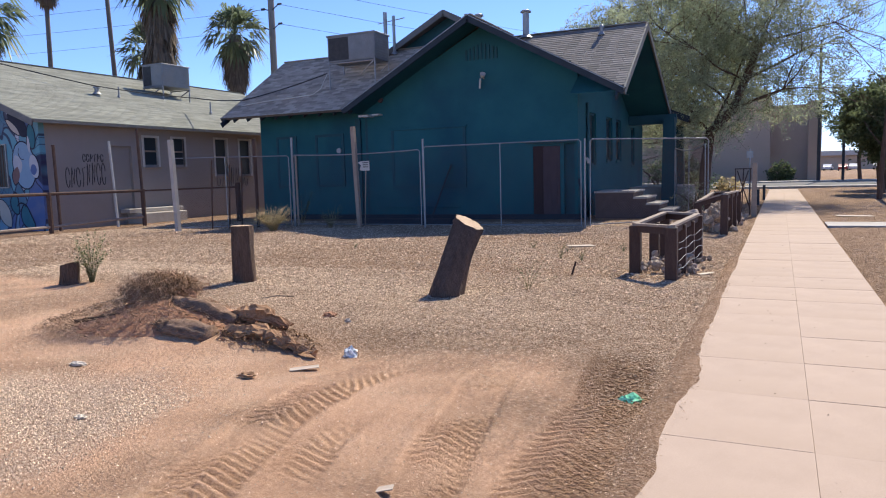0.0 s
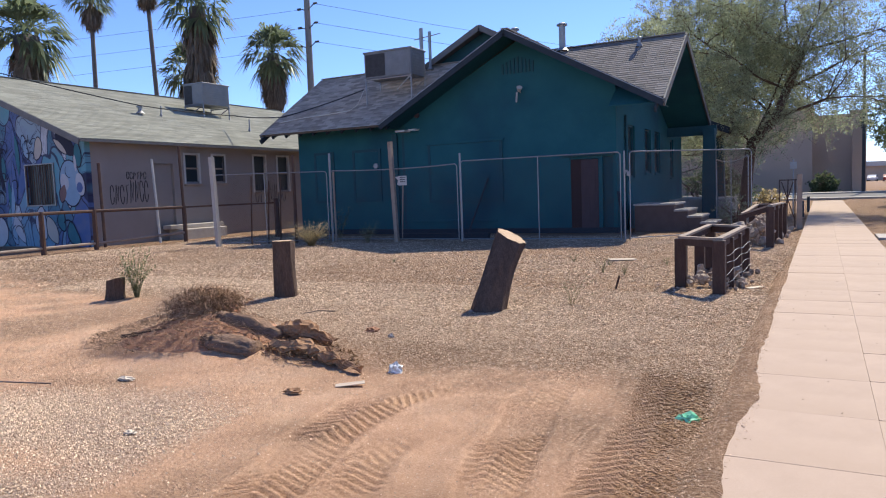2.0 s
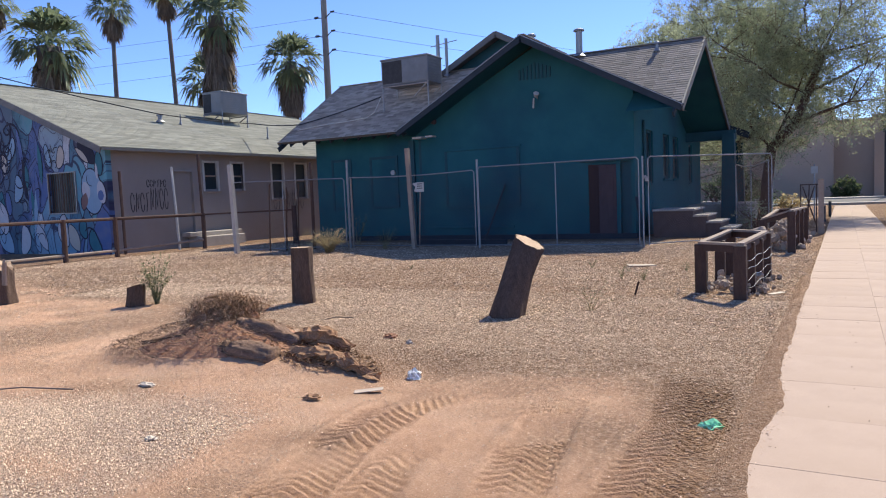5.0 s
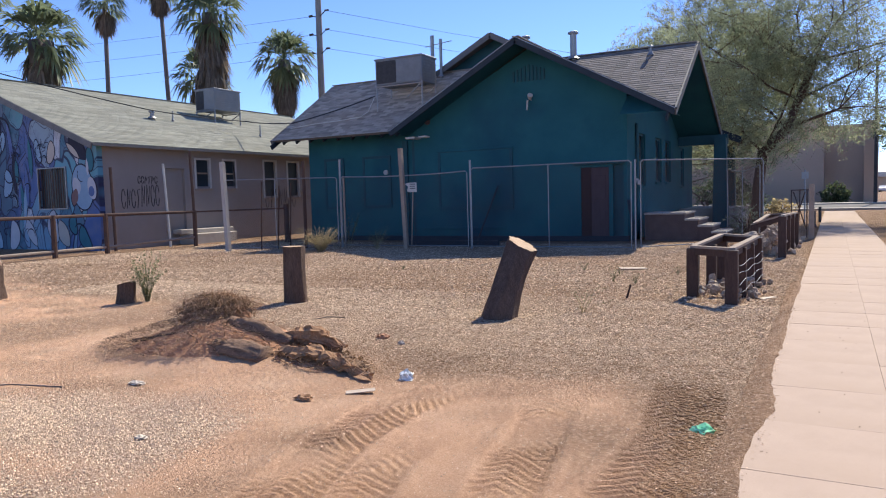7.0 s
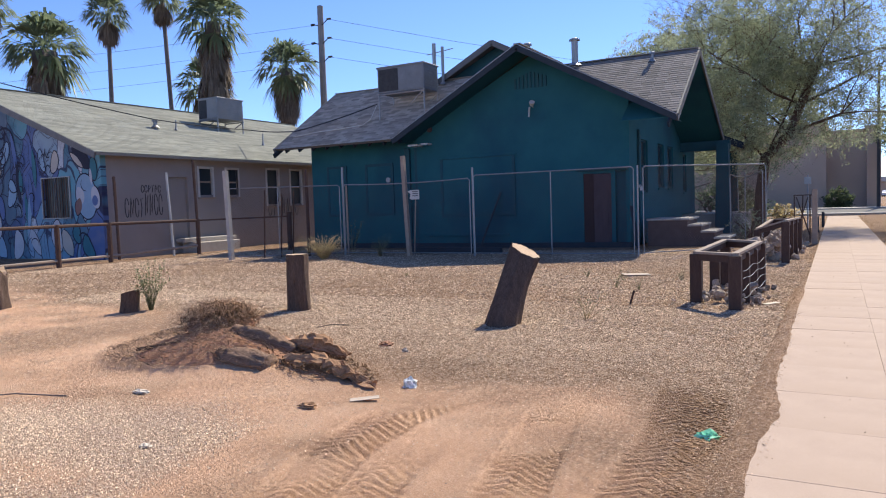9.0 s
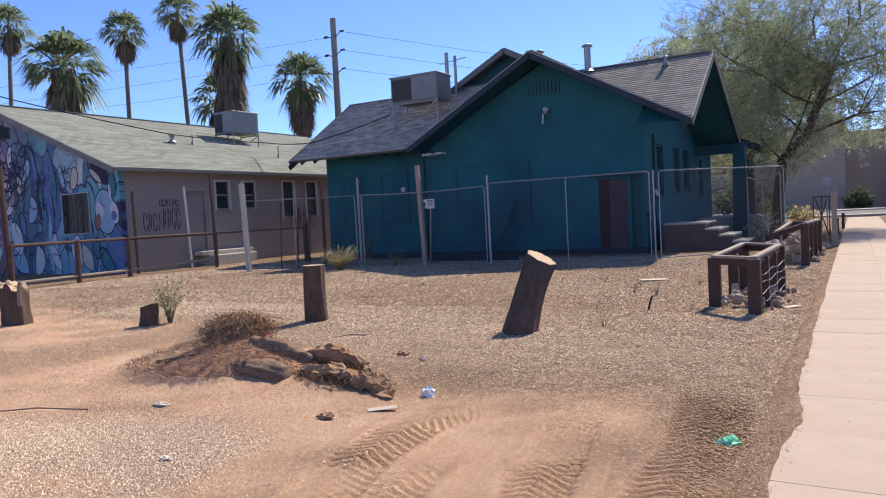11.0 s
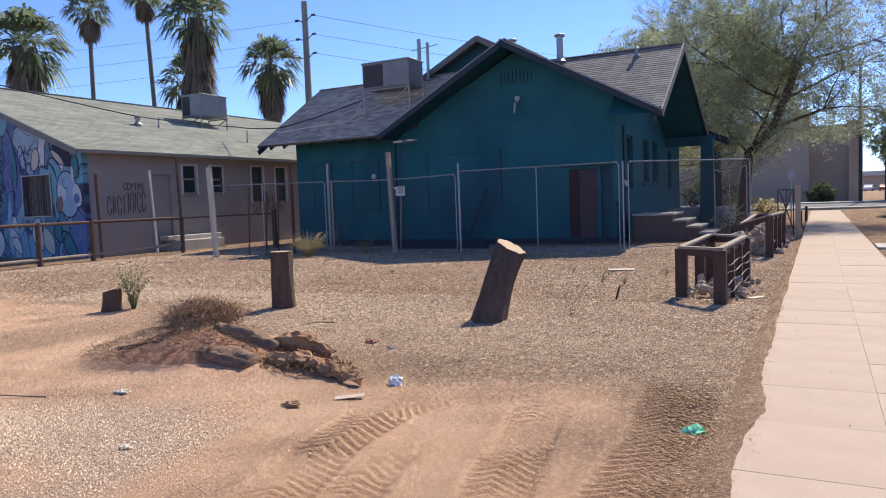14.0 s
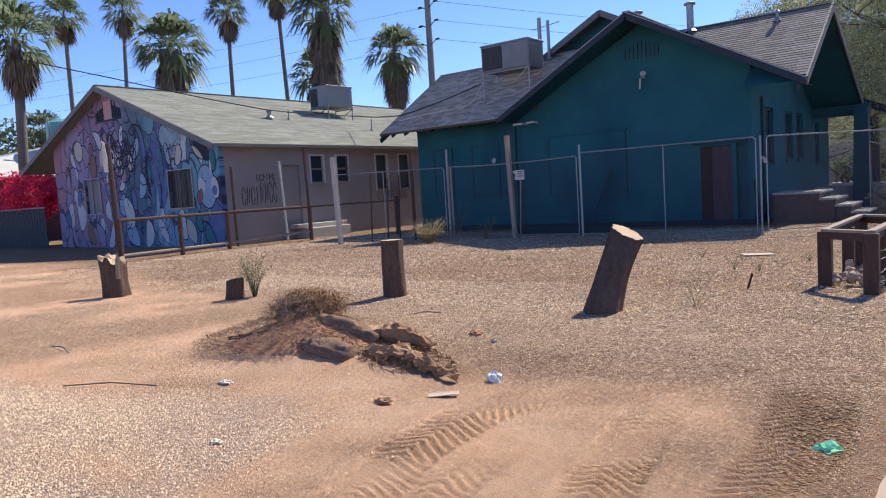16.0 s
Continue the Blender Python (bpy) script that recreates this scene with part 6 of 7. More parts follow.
def mulch_at(x, y):
    return np.clip(zones(x, y)[0] * (0.35 + 0.65 * smooth(-0.5, 0.5, wave_noise(x, y, 31, 1.3))) + 0.015, 0, 1) * off_walk(x, y) * (1 - 0.65 * np.clip(track_relief(x, y)[1], 0, 1))


r_ = np.random.RandomState(9)
P = sown(420000, -12, -0.55, 2.2, 9.5, mulch_at, 1)
S = np.stack([r_.uniform(0.01, 0.06, len(P)), r_.uniform(0.004, 0.013, len(P)), r_.uniform(0.002, 0.006, len(P))], 1)
S *= np.clip(P[:, 1:2] / 7.0, 0.42, 1) * 0.52
scatter("wood_chips", P, S, TENT, TENTF, CHIP, 2, "sun-bleached wood chips strewn over the lot", "wood chips")
P = sown(170000, -19.5, -0.6, 7.5, 20, lambda x, y: mulch_at(x, y) * 0.9, 3)
S = np.stack([r_.uniform(0.012, 0.042, len(P)), r_.uniform(0.005, 0.012, len(P)), r_.uniform(0.003, 0.008, len(P))], 1)
scatter("wood_chips", P, S, TENT, TENTF, CHIP, 4, "sun-bleached wood chips strewn before the fence", "wood chips")
P = sown(2600, -0.84, -0.56, 2.2, 9.5, lambda x, y: 1 - smooth(-0.68, -0.58, x - 0.07 * np.exp(-((y - 4.95) / 0.6) ** 2)), 15)
P[:, 2] = np.where(P[:, 0] > -0.76, 0.026, 0.0)
S = np.stack([r_.uniform(0.004, 0.017, len(P)), r_.uniform(0.002, 0.005, len(P)), r_.uniform(0.001, 0.003, len(P))], 1)
scatter("wood_chips", P, S, TENT, TENTF, CHIP, 16, "wood chips spilled along the sidewalk edge", "wood chips")
P = sown(2600, 0.9, 6, 6, 40, lambda x, y: 0.6 + 0 * x, 5)
S = np.stack([r_.uniform(0.02, 0.075, len(P)), r_.uniform(0.006, 0.018, len(P)), r_.uniform(0.003, 0.008, len(P))], 1)
scatter("leaf_litter", P, S, BOX8, BOXF, CHIP, 6, "dry leaf litter on the dirt verge", "leaf litter")
P = sown(190000, -9, -2.9, 1.5, 4.2, lambda x, y: np.clip(zones(x, y)[1] * (0.45 + 0.5 * wave_noise(x, y, 41, 3)), 0.01, 1), 7)
S = np.repeat(r_.uniform(0.005, 0.0145, len(P))[:, None], 3, 1) * r_.uniform(0.7, 1.2, (len(P), 3))
scatter("gravel", P, S, HILL, HILLF, STONE, 8, "pale crushed gravel spread over the dirt", "gravel")
P = sown(15000, -8, -0.6, 1.6, 8, lambda x, y: 0.8 * off_walk(x, y), 10)
S = np.repeat((r_.uniform(0.003, 0.011, len(P)))[:, None], 3, 1) * r_.uniform(0.6, 1.2, (len(P), 3))
scatter("pebbles", P, S, HILL, HILLF, STONE, 12, "small pebbles and clods on bare dirt", "pebbles")

P = np.stack([r_.uniform(-0.6, 0.8, 70), r_.uniform(2.5, 14, 70), np.full(70, 0.021)], 1)
S = np.repeat(r_.uniform(0.004, 0.014, 70)[:, None], 3, 1)
scatter("grit", P, S, HILL, HILLF, surface("dark_grit", (0.1, 0.07, 0.05), (0.2, 0.15, 0.11), 0.95), 18, "dark grit specks on the sidewalk", "grit")

# ---- weeds ----
GREEN = leafy(surface("dusty_green_leaf", (0.17, 0.19, 0.1), (0.3, 0.31, 0.18), 0.8, 6, 40, 0.0, island=0.3))
STRAW = leafy(surface("dry_straw", (0.38, 0.3, 0.16), (0.58, 0.48, 0.29), 0.9, 6, 40, 0.0, island=0.3))


def weed(at, h, spread, count, seed, label, dry=0.0, name="weed"):
    w = thing(name, label, "weed", (0, 0, 0), group="weeds")
    r = random.Random(seed)
    z0 = z_at(at[0], at[1])
    bs, bl = bmesh.new(), bmesh.new()
    for k in range(count):
        a = r.uniform(0, math.tau)
        tip = Vector((at[0] + spread * r.uniform(0.2, 1) * math.cos(a), at[1] + spread * r.uniform(0.2, 1) * math.sin(a), z0 + h * r.uniform(0.45, 1)))
        base = Vector((at[0] + r.uniform(-0.1, 0.1) * spread, at[1] + r.uniform(-0.1, 0.1) * spread, z0 - 0.02))
        mid = base.lerp(tip, 0.5) + Vector((0, 0, h * 0.12))
        tube(bs, [base, mid, tip], [0.0024, 0.0018, 0.001], 3, False)
        for j in range(12):
            p = mid.lerp(tip, j / 6) if j > 1 else base.lerp(mid, 0.5 + 0.4 * j)
            d = Vector((r.uniform(-1, 1), r.uniform(-1, 1), r.uniform(-0.2, 0.8))).normalized()
            s = d.cross(Vector((0, 0, 1))).normalized() * h * 0.02
            ln = h * r.uniform(0.05, 0.1)
            v = [bl.verts.new(q) for q in (p, p + d * ln * 0.5 + s, p + d * ln, p + d * ln * 0.5 - s)]
            bl.faces.new(v)
    part("stem_tuft", bs, STRAW if dry > 0.3 else GREEN, w)
    part("foliage", bl, STRAW if dry > 0.6 else GREEN, w)
    return w


weed((-9.3, 7.3), 0.58, 0.24, 60, 1, "thin green weed growing by a small stump")
weed((-12.9, 16.05), 0.55, 0.6, 150, 2, "dry straw-coloured grass clump at the fence", 0.9, "grass_clump")
weed((-13.15, 16.45), 0.5, 0.5, 120, 3, "dry straw-coloured grass clump at the fence", 0.9, "grass_clump")
weed((-11.9, 17.4), 0.5, 0.4, 50, 13, "tall half-green weed clump at the fence", 0.4, "weed")
weed((-2.9, 8.35), 0.3, 0.3, 14, 4, "low sprawling weed in the wood chips", 0.4)
for k, (x, y, h) in enumerate(((-3.4, 11.6, 0.35), (-3.0, 11.4, 0.3), (-2.6, 12.8, 0.28), (-5.2, 11.6, 0.25), (-3.55, 12.6, 0.22), (-4.4, 13.2, 0.25), (-8.0, 12.5, 0.2), (-2.3, 14.2, 0.3))):
    weed((x, y), h * 0.62, 0.12, 12, 20 + k, "small green weed sprig in the wood chips", 0.2)
for k in range(6):
    weed((-14.8 + 0.25 * k, 16.6 + 0.2 * k), 0.35, 0.35, 14, 40 + k, "dry weed tangle inside the gate", 0.9)
weed((-13.6, 18.4), 0.9, 0.4, 22, 51, "leggy half-dry weed behind the fence", 0.4)


# ---- trees and palms ----
PALM_GREEN = leafy(surface("palm_leaf", (0.12, 0.165, 0.1), (0.25, 0.29, 0.17), 0.4, 3, 30, 0.0, island=0.25))
PALM_DRY = leafy(surface("dead_palm_thatch", (0.16, 0.12, 0.09), (0.29, 0.23, 0.17), 0.95, 3, 30, 0.0, island=0.3), 0.3)
PALM_TRUNK = surface("palm_trunk", (0.11, 0.095, 0.085), (0.19, 0.165, 0.145), 0.95, 2, 12, 0.6, stretch=(1, 1, 4))


def palm(at, crown_z, radius, trunk_r, skirt, label, seed, lean=(0, 0), leaves=34):
    """A fan palm: trunk, hanging thatch and a crown of fan leaves with separate blades."""
    p = thing("palm_tree", label, "palm tree", (at[0], at[1], 0), group="fan palms")
    r = np.random.RandomState(seed)
    b = bmesh.new()
    tube(b, [(0, 0, -0.3), (lean[0] * 0.3, lean[1] * 0.3, crown_z * 0.35), (lean[0] * 0.7, lean[1] * 0.7, crown_z * 0.7), (lean[0], lean[1], crown_z)],
         [trunk_r * 1.3, trunk_r, trunk_r * 0.92, trunk_r * 0.85], 10)
    part("trunk", b, PALM_TRUNK, p, smooth=True)
    C = np.array([lean[0], lean[1], crown_z])
    vs, fs = [], []

    def fan(origin, d, ln, spread, droop):
        d = d / np.linalg.norm(d)
        side = np.cross(d, [0, 0, 1.0])
        side = side / max(1e-6, np.linalg.norm(side))
        upv = np.cross(side, d)
        tip = origin + d * ln * 0.42
        i = len(vs)
        vs.extend([origin - side * 0.03, origin + side * 0.03, tip + side * 0.02, tip - side * 0.02])
        fs.append((i, i + 1, i + 2, i + 3))
        nb = 13
        for k in range(nb):
            a = (k / (nb - 1) - 0.5) * spread + r.normal(0, 0.05)
            bd = d * math.cos(a) + side * math.sin(a) + upv * 0.12 * r.normal(0, 1)
            bl = ln * 0.62 * (1 - 0.25 * abs(a) / spread) * r.uniform(0.85, 1.1)
            q = tip + bd * bl * 0.62
            e = tip + bd * bl + np.array([0, 0, -droop * bl])
            wv = np.cross(bd, upv)
            wv = wv / max(1e-6, np.linalg.norm(wv)) * ln * 0.035
            i = len(vs)
            vs.extend([tip, q + wv, e, q - wv])
            fs.append((i, i + 1, i + 2, i + 3))

    for k in range(leaves):
        yaw = k * 2.399 + r.normal(0, 0.2)
        el = math.radians(np.interp((k + 0.5) / leaves, [0, 0.4, 1], [80, 35, -38]) + r.normal(0, 8))
        fan(C, np.array([math.cos(yaw) * math.cos(el), math.sin(yaw) * math.cos(el), math.sin(el)]), radius * r.uniform(0.85, 1.1), 2.1, r.uniform(0.2, 0.55))
    me = fast_mesh("crown", np.array(vs), np.array(fs))
    me.materials.append(PALM_GREEN)
    c = new("crown", me)
    c.parent = p
    vs, fs = [], []
    for k in range(int(90 * skirt) + 26):
        yaw = r.uniform(0, math.tau)
        t = r.uniform(0, 1)
        o = C + np.array([0, 0, -0.15 - skirt * t * 0.8])
        el = math.radians(r.uniform(-82, -48) - 8 * t)
        fan(o, np.array([math.cos(yaw) * math.cos(el), math.sin(yaw) * math.cos(el), math.sin(el)]), radius * r.uniform(0.5, 0.8), 1.0, 0.5)
    me = fast_mesh("thatch", np.array(vs), np.array(fs))
    me.materials.append(PALM_DRY)
    c = new("thatch", me)
    c.parent = p
    tagged(c, "hanging dead brown fronds")
    return p


T, F = "tall slender fan palm with a small crown", "stout fan palm with a wide crown and hanging dead thatch"
palm((-41.9, 17.4), 10.9, 2.6, 0.27, 0.9, F, 1, (0.1, 0.4))
palm((-54.3, 26.4), 15.9, 1.9, 0.17, 0.5, T, 2, (-0.3, 0.2))
palm((-52.75, 29.4), 16.5, 1.9, 0.16, 0.6, T, 3, (0.36, 0.6))
palm((-35.65, 23.0), 9.9, 2.4, 0.7, 1.4, F, 4, leaves=44)
palm((-44.4, 33.2), 15.3, 1.8, 0.16, 0.7, T, 5, (0.05, 0.2))
palm((-41.8, 36.5), 16.8, 1.8, 0.16, 0.6, T, 6, (-0.3, -0.3))
palm((-30.55, 29.55), 11.9, 2.3, 0.5, 3.2, F, 7, leaves=44)
palm((-35.3, 33.2), 9.4, 2.1, 0.45, 0.9, F, 8)
palm((-31.63, 36.8), 10.6, 2.3, 0.45, 2.2, F, 9, leaves=40)
palm((-62.0, 27.5), 8.3, 2.2, 0.4, 0.6, F, 10)

LEAF = leafy(surface("mesquite_leaf", (0.24, 0.275, 0.17), (0.4, 0.43, 0.28), 0.7, 3, 30, 0.0, island=0.35), 0.65)
LEAF_DARK = leafy(surface("street_tree_leaf", (0.075, 0.1, 0.05), (0.15, 0.18, 0.09), 0.7, 3, 30, 0.0, island=0.35))


def broad_tree(at, trunk_pts, trunk_r, limbs, centre, radii, leaf_count, leaf, label, seed, name="tree", material=None, clump=0.5, twigs=1, top=False):
    """Trunk and limbs by steps, then clumps of small leaves round the twig ends."""
    t = thing(name, label, "tree", (at[0], at[1], 0), group="street trees")
    r = random.Random(seed)
    b = bmesh.new()
    pts = [Vector(p) for p in trunk_pts]
    tube(b, pts, [trunk_r * (1.25 - 0.55 * i / (len(pts) - 1)) for i in range(len(pts))], 10, False)
    bb = bmesh.new()
    ends = []
    C, R = Vector(centre), Vector(radii)

    def grow(p, d, ln, rad, depth):
        q = p + d * ln * 0.5 + Vector((r.uniform(-1, 1), r.uniform(-1, 1), r.uniform(-0.5, 0.8))) * ln * 0.1
        e = q + (d + Vector((r.uniform(-1, 1), r.uniform(-1, 1), r.uniform(-0.6, 0.7))) * 0.3).normalized() * ln * 0.5
        tube(bb, [p, q, e], [rad, rad * 0.8, rad * 0.6], 5 if rad > 0.03 else 3, False)
        rel = Vector(((e.x - C.x) / R.x, (e.y - C.y) / R.y, (e.z - C.z) / R.z))
        if depth <= 1 or rel.length > 1.15:
            ends.append(e)
            ends.append(q)
        if depth and rel.length < 1.25:
            for _ in range(3 if depth > 1 else 2 + twigs):
                away = Vector((r.gauss(0, 1), r.gauss(0, 1), r.gauss(0.1, 0.8))).normalized()
                grow(e, (d * 0.9 + away * 0.75).normalized(), ln * r.uniform(0.62, 0.85), rad * 0.5, depth - 1)

    for (k, dx, dy, dz, ln) in limbs:
        grow(pts[k], Vector((dx, dy, dz)).normalized(), ln, trunk_r * 0.3, 4)
    part("trunk", b, BARK, t, smooth=True)
    g = np.random.RandomState(seed)
    E = np.array([tuple(e) for e in ends])
    if len(E) > 900:
        E = E[g.choice(len(E), 900, False)]
    # drooping sprays fill the crown, leaving gaps, each hung by a twig from the nearest branch
    sprays = leaf_count // 45
    q = g.normal(0, 1, (sprays * 4, 3))
    q = q / np.linalg.norm(q, axis=1)[:, None] * g.uniform(0, 1, (sprays * 4, 1)) ** 0.42
    rr = np.linalg.norm(q, axis=1)
    q = q * np.array(radii) + np.array(centre)
    gaps = wave_noise(q[:, 0] + 0.6 * q[:, 2], q[:, 1] + 0.8 * q[:, 2], seed, 1.3) + 0.6 * wave_noise(q[:, 0] - 0.7 * q[:, 2], q[:, 2] + 0.3 * q[:, 1], seed + 50, 2.6)
    spot = q[(rr < 0.86 + 0.2 * gaps) & (gaps > -0.25)]
    sprays = min(sprays, len(spot))
    spot = spot[:sprays]
    hang = g.normal(0, 1, (sprays, 3)) + np.array([0, 0, -0.7]) + (spot - np.array(centre)) / np.array(radii) * 0.8
    hang = hang / np.linalg.norm(hang, axis=1)[:, None] * g.uniform(0.35, 0.95, sprays)[:, None]
    for k in range(0, sprays, 3):
        gap2 = ((E - spot[k]) ** 2).sum(1)
        near = E[gap2.argmin()] if gap2.min() < 0.6 else spot[k] - hang[k] * 0.8 - np.array([0, 0, 0.3])
        tube(bb, [Vector(near), Vector(spot[k]), Vector(spot[k] + hang[k])], [0.011, 0.008, 0.004], 3, False)
    part("branchwork", bb, BARK, t)
    which = g.randint(0, sprays, leaf_count)
    pos = spot[which] + hang[which] * g.uniform(-0.1, 1.05, leaf_count)[:, None] + g.normal(0, 1, (leaf_count, 3)) * np.array([0.1, 0.1, 0.07])
    d = g.normal(0, 1, (leaf_count, 3)) + np.array([0, 0, -0.4])
    d /= np.linalg.norm(d, axis=1)[:, None]
    s = np.cross(d, g.normal(0, 1, (leaf_count, 3)))
    s /= np.linalg.norm(s, axis=1)[:, None] + 1e-9
    L = (leaf * g.uniform(0.6, 1.4, leaf_count))[:, None]
    vs = np.stack([pos, pos + d * L * 0.5 + s * L * 0.26, pos + d * L, pos + d * L * 0.5 - s * L * 0.26], 1).reshape(-1, 3)
    fs = np.arange(leaf_count * 4).reshape(-1, 4)
    me = fast_mesh("crown", vs, fs)
    me.materials.append(material or LEAF)
    c = new("crown", me)
    c.parent = t
    return t


broad_tree((-3.1, 33.0), [(0, 0, -0.2), (0.08, 0, 1.5), (0.25, 0, 2.9), (1.15, 0.1, 3.85), (1.6, 0.15, 5.05), (2.15, 0.2, 6.5)], 0.2,
           [(5, 0.5, 0.2, 1, 2.3), (5, -0.4, 0.5, 1, 2.3), (4, 1.0, 0.1, 0.5, 2.6), (3, 0.9, -0.4, 0.35, 2.4), (2, 0.25, 0.1, 1.0, 3.2), (5, -1.0, 0.2, 0.6, 2.7), (2, -0.6, 0.5, 0.8, 2.8),
            (5, 1.0, -0.1, 0.3, 2.6), (4, -0.9, -0.3, 0.4, 2.6), (3, 0.5, 0.5, 0.2, 2.2), (3, -0.7, 0.4, 0.7, 2.6)],
           (0.9, 0.6, 6.9), (6.0, 3.8, 4.6), 150000, 0.075, "airy mesquite tree with a leaning forked trunk", 3, "mesquite_tree", clump=0.68)
broad_tree((-5.4, 42.0), [(0, 0, -0.2), (0.1, 0, 1.8), (-0.1, 0, 3.6), (-0.4, 0.1, 5.6)], 0.18,
           [(3, -1.0, 0.1, 0.7, 2.7), (3, 0.2, 0.3, 1, 2.7), (2, -0.9, -0.2, 0.45, 2.8), (3, -0.3, -0.4, 1, 2.6), (2, 0.8, 0.2, 0.4, 2.6), (3, -1.0, 0.3, 0.2, 2.8)],
           (-1.6, 0.5, 7.4), (6.6, 4.0, 4.6), 120000, 0.105, "airy mesquite tree behind the teal house", 5, "mesquite_tree", clump=0.75)
broad_tree((-10.5, 50.0), [(0, 0, -0.2), (0.1, 0, 1.5), (-0.1, 0, 3.0)], 0.16,
           [(2, -1.0, 0.1, 0.3, 2.9), (2, 0.9, 0.3, 0.4, 2.9), (2, 0.9, -0.2, 0.0, 3.0), (2, -0.3, -0.4, 1, 2.2), (1, 0.9, 0.2, 0.3, 3.0), (2, 0.2, 0.5, 0.8, 2.4)],
           (0.5, 0.5, 4.6), (5.6, 4.0, 3.2), 42000, 0.13, "low spreading mesquite tree near the side street", 7, "mesquite_tree", clump=0.8)
for k, (x, y, h, s_) in enumerate(((4.3, 39.8, 4.0, 0.85), (5.2, 46.0, 4.2, 0.9), (6.2, 72.0, 6.5, 1.3), (9.5, 62.0, 6.0, 1.2))):
    broad_tree((x, y), [(0, 0, -0.2), (-0.15, 0, h * 0.3), (0.1, 0.1, h * 0.55)], 0.14,
               [(2, -0.7, 0.2, 0.9, 1.5 * s_), (2, 0.7, -0.2, 0.9, 1.5 * s_), (2, 0.0, 0.7, 1, 1.6 * s_), (1, 0.5, 0.4, 0.9, 1.7 * s_)],
               (0, 0, h * 0.9), (2.6 * s_, 2.4 * s_, 2.2 * s_), 22000, 0.17, "dark leafy street tree on the verge", 11 + k, "street_tree", LEAF_DARK, clump=0.5)
# bare branched young tree at the verge
broad_tree((3.45, 33.0), [(0, 0, -0.2), (0.1, 0, 2.0), (0.25, 0, 4.4)], 0.09,
           [(2, -0.7, 0.1, 0.9, 1.4), (2, 0.5, 0.1, 1, 1.4), (1, -0.6, 0, 1, 1.3)], (0.2, 0, 5.6), (1.8, 1.8, 2.0), 500, 0.08, "nearly bare young tree on the dirt verge", 31, "bare_tree", clump=0.3)


def bush(at, r3, count, material, label, seed, leaf=0.12, name="bush", lift=0.0):
    t = thing(name, label, "bush", (at[0], at[1], 0))
    g = np.random.RandomState(seed)
    d = g.normal(0, 1, (count, 3))
    d /= np.linalg.norm(d, axis=1)[:, None]
    lump = 1 + 0.25 * np.sin(d[:, 0] * 5 + seed) * np.sin(d[:, 1] * 4 + 1) + 0.15 * np.sin(d[:, 2] * 9)
    pos = d * (g.uniform(0.3, 1, count) ** 0.4 * lump)[:, None] * np.array(r3) + np.array([0, 0, r3[2] * 0.8 + lift])
    pos = pos[pos[:, 2] > 0.02]
    n = len(pos)
    e = g.normal(0, 1, (n, 3))
    e /= np.linalg.norm(e, axis=1)[:, None]
    s = np.cross(e, g.normal(0, 1, (n, 3)))
    s /= np.linalg.norm(s, axis=1)[:, None] + 1e-9
    L = (leaf * g.uniform(0.6, 1.4, n))[:, None]
    vs = np.stack([pos, pos + e * L * 0.5 + s * L * 0.3, pos + e * L, pos + e * L * 0.5 - s * L * 0.3], 1).reshape(-1, 3)
    me = fast_mesh("foliage", vs, np.arange(n * 4).reshape(-1, 4))
    me.materials.append(material)
    c = new("foliage", me)
    c.parent = t
    b = bmesh.new()
    rr = random.Random(seed)
    for k in range(9):
        a = k * 0.7
        tube(b, [(0, 0, -0.1), (r3[0] * 0.3 * math.cos(a), r3[1] * 0.3 * math.sin(a), r3[2] * 0.7), (r3[0] * 0.75 * math.cos(a), r3[1] * 0.75 * math.sin(a), r3[2] * 1.2)], [0.04, 0.025, 0.008], 4, False)
    part("stem_tuft", b, BARK, t)
    return t


bush((0.0, 70.5), (1.1, 1.0, 0.9), 1800, LEAF_DARK, "rounded dark green shrub before the beige building", 1, 0.2)
bush((-9.0, 70.5), (2.6, 1.6, 1.5), 3000, LEAF_DARK, "rounded dark green shrub before the beige building", 2, 0.2)
bush((-2.9, 46.0), (0.8, 0.5, 0.4), 500, STRAW, "dry yellowish shrub by the side street", 3, 0.16)
bush((-4.6, 46.0), (1.4, 1.0, 0.6), 900, LEAF_DARK, "low dark shrub by the side street", 4, 0.14)
bush((-2.6, 24.5), (0.7, 0.7, 0.5), 500, LEAF, "scraggly shrub beside the porch steps", 5, 0.09)
bush((-5.6, 38.5), (2.4, 1.4, 1.6), 1500, LEAF, "green shrub behind the porch", 6, 0.13)
BOUG = leafy(surface("red_bougainvillea", (0.5, 0.02, 0.07), (0.78, 0.07, 0.16), 0.7, 3, 30, 0.0, island=0.3))
bush((-38.4, 16.4), (2.4, 1.3, 1.2), 6500, BOUG, "bright red bougainvillea beside the mural house", 7, 0.15, "bougainvillea", 1.5)
bush((-61.5, 24.5), (5.0, 3.0, 4.4), 5000, LEAF_DARK, "large distant shrub beyond the neighbouring roof", 8, 0.4)


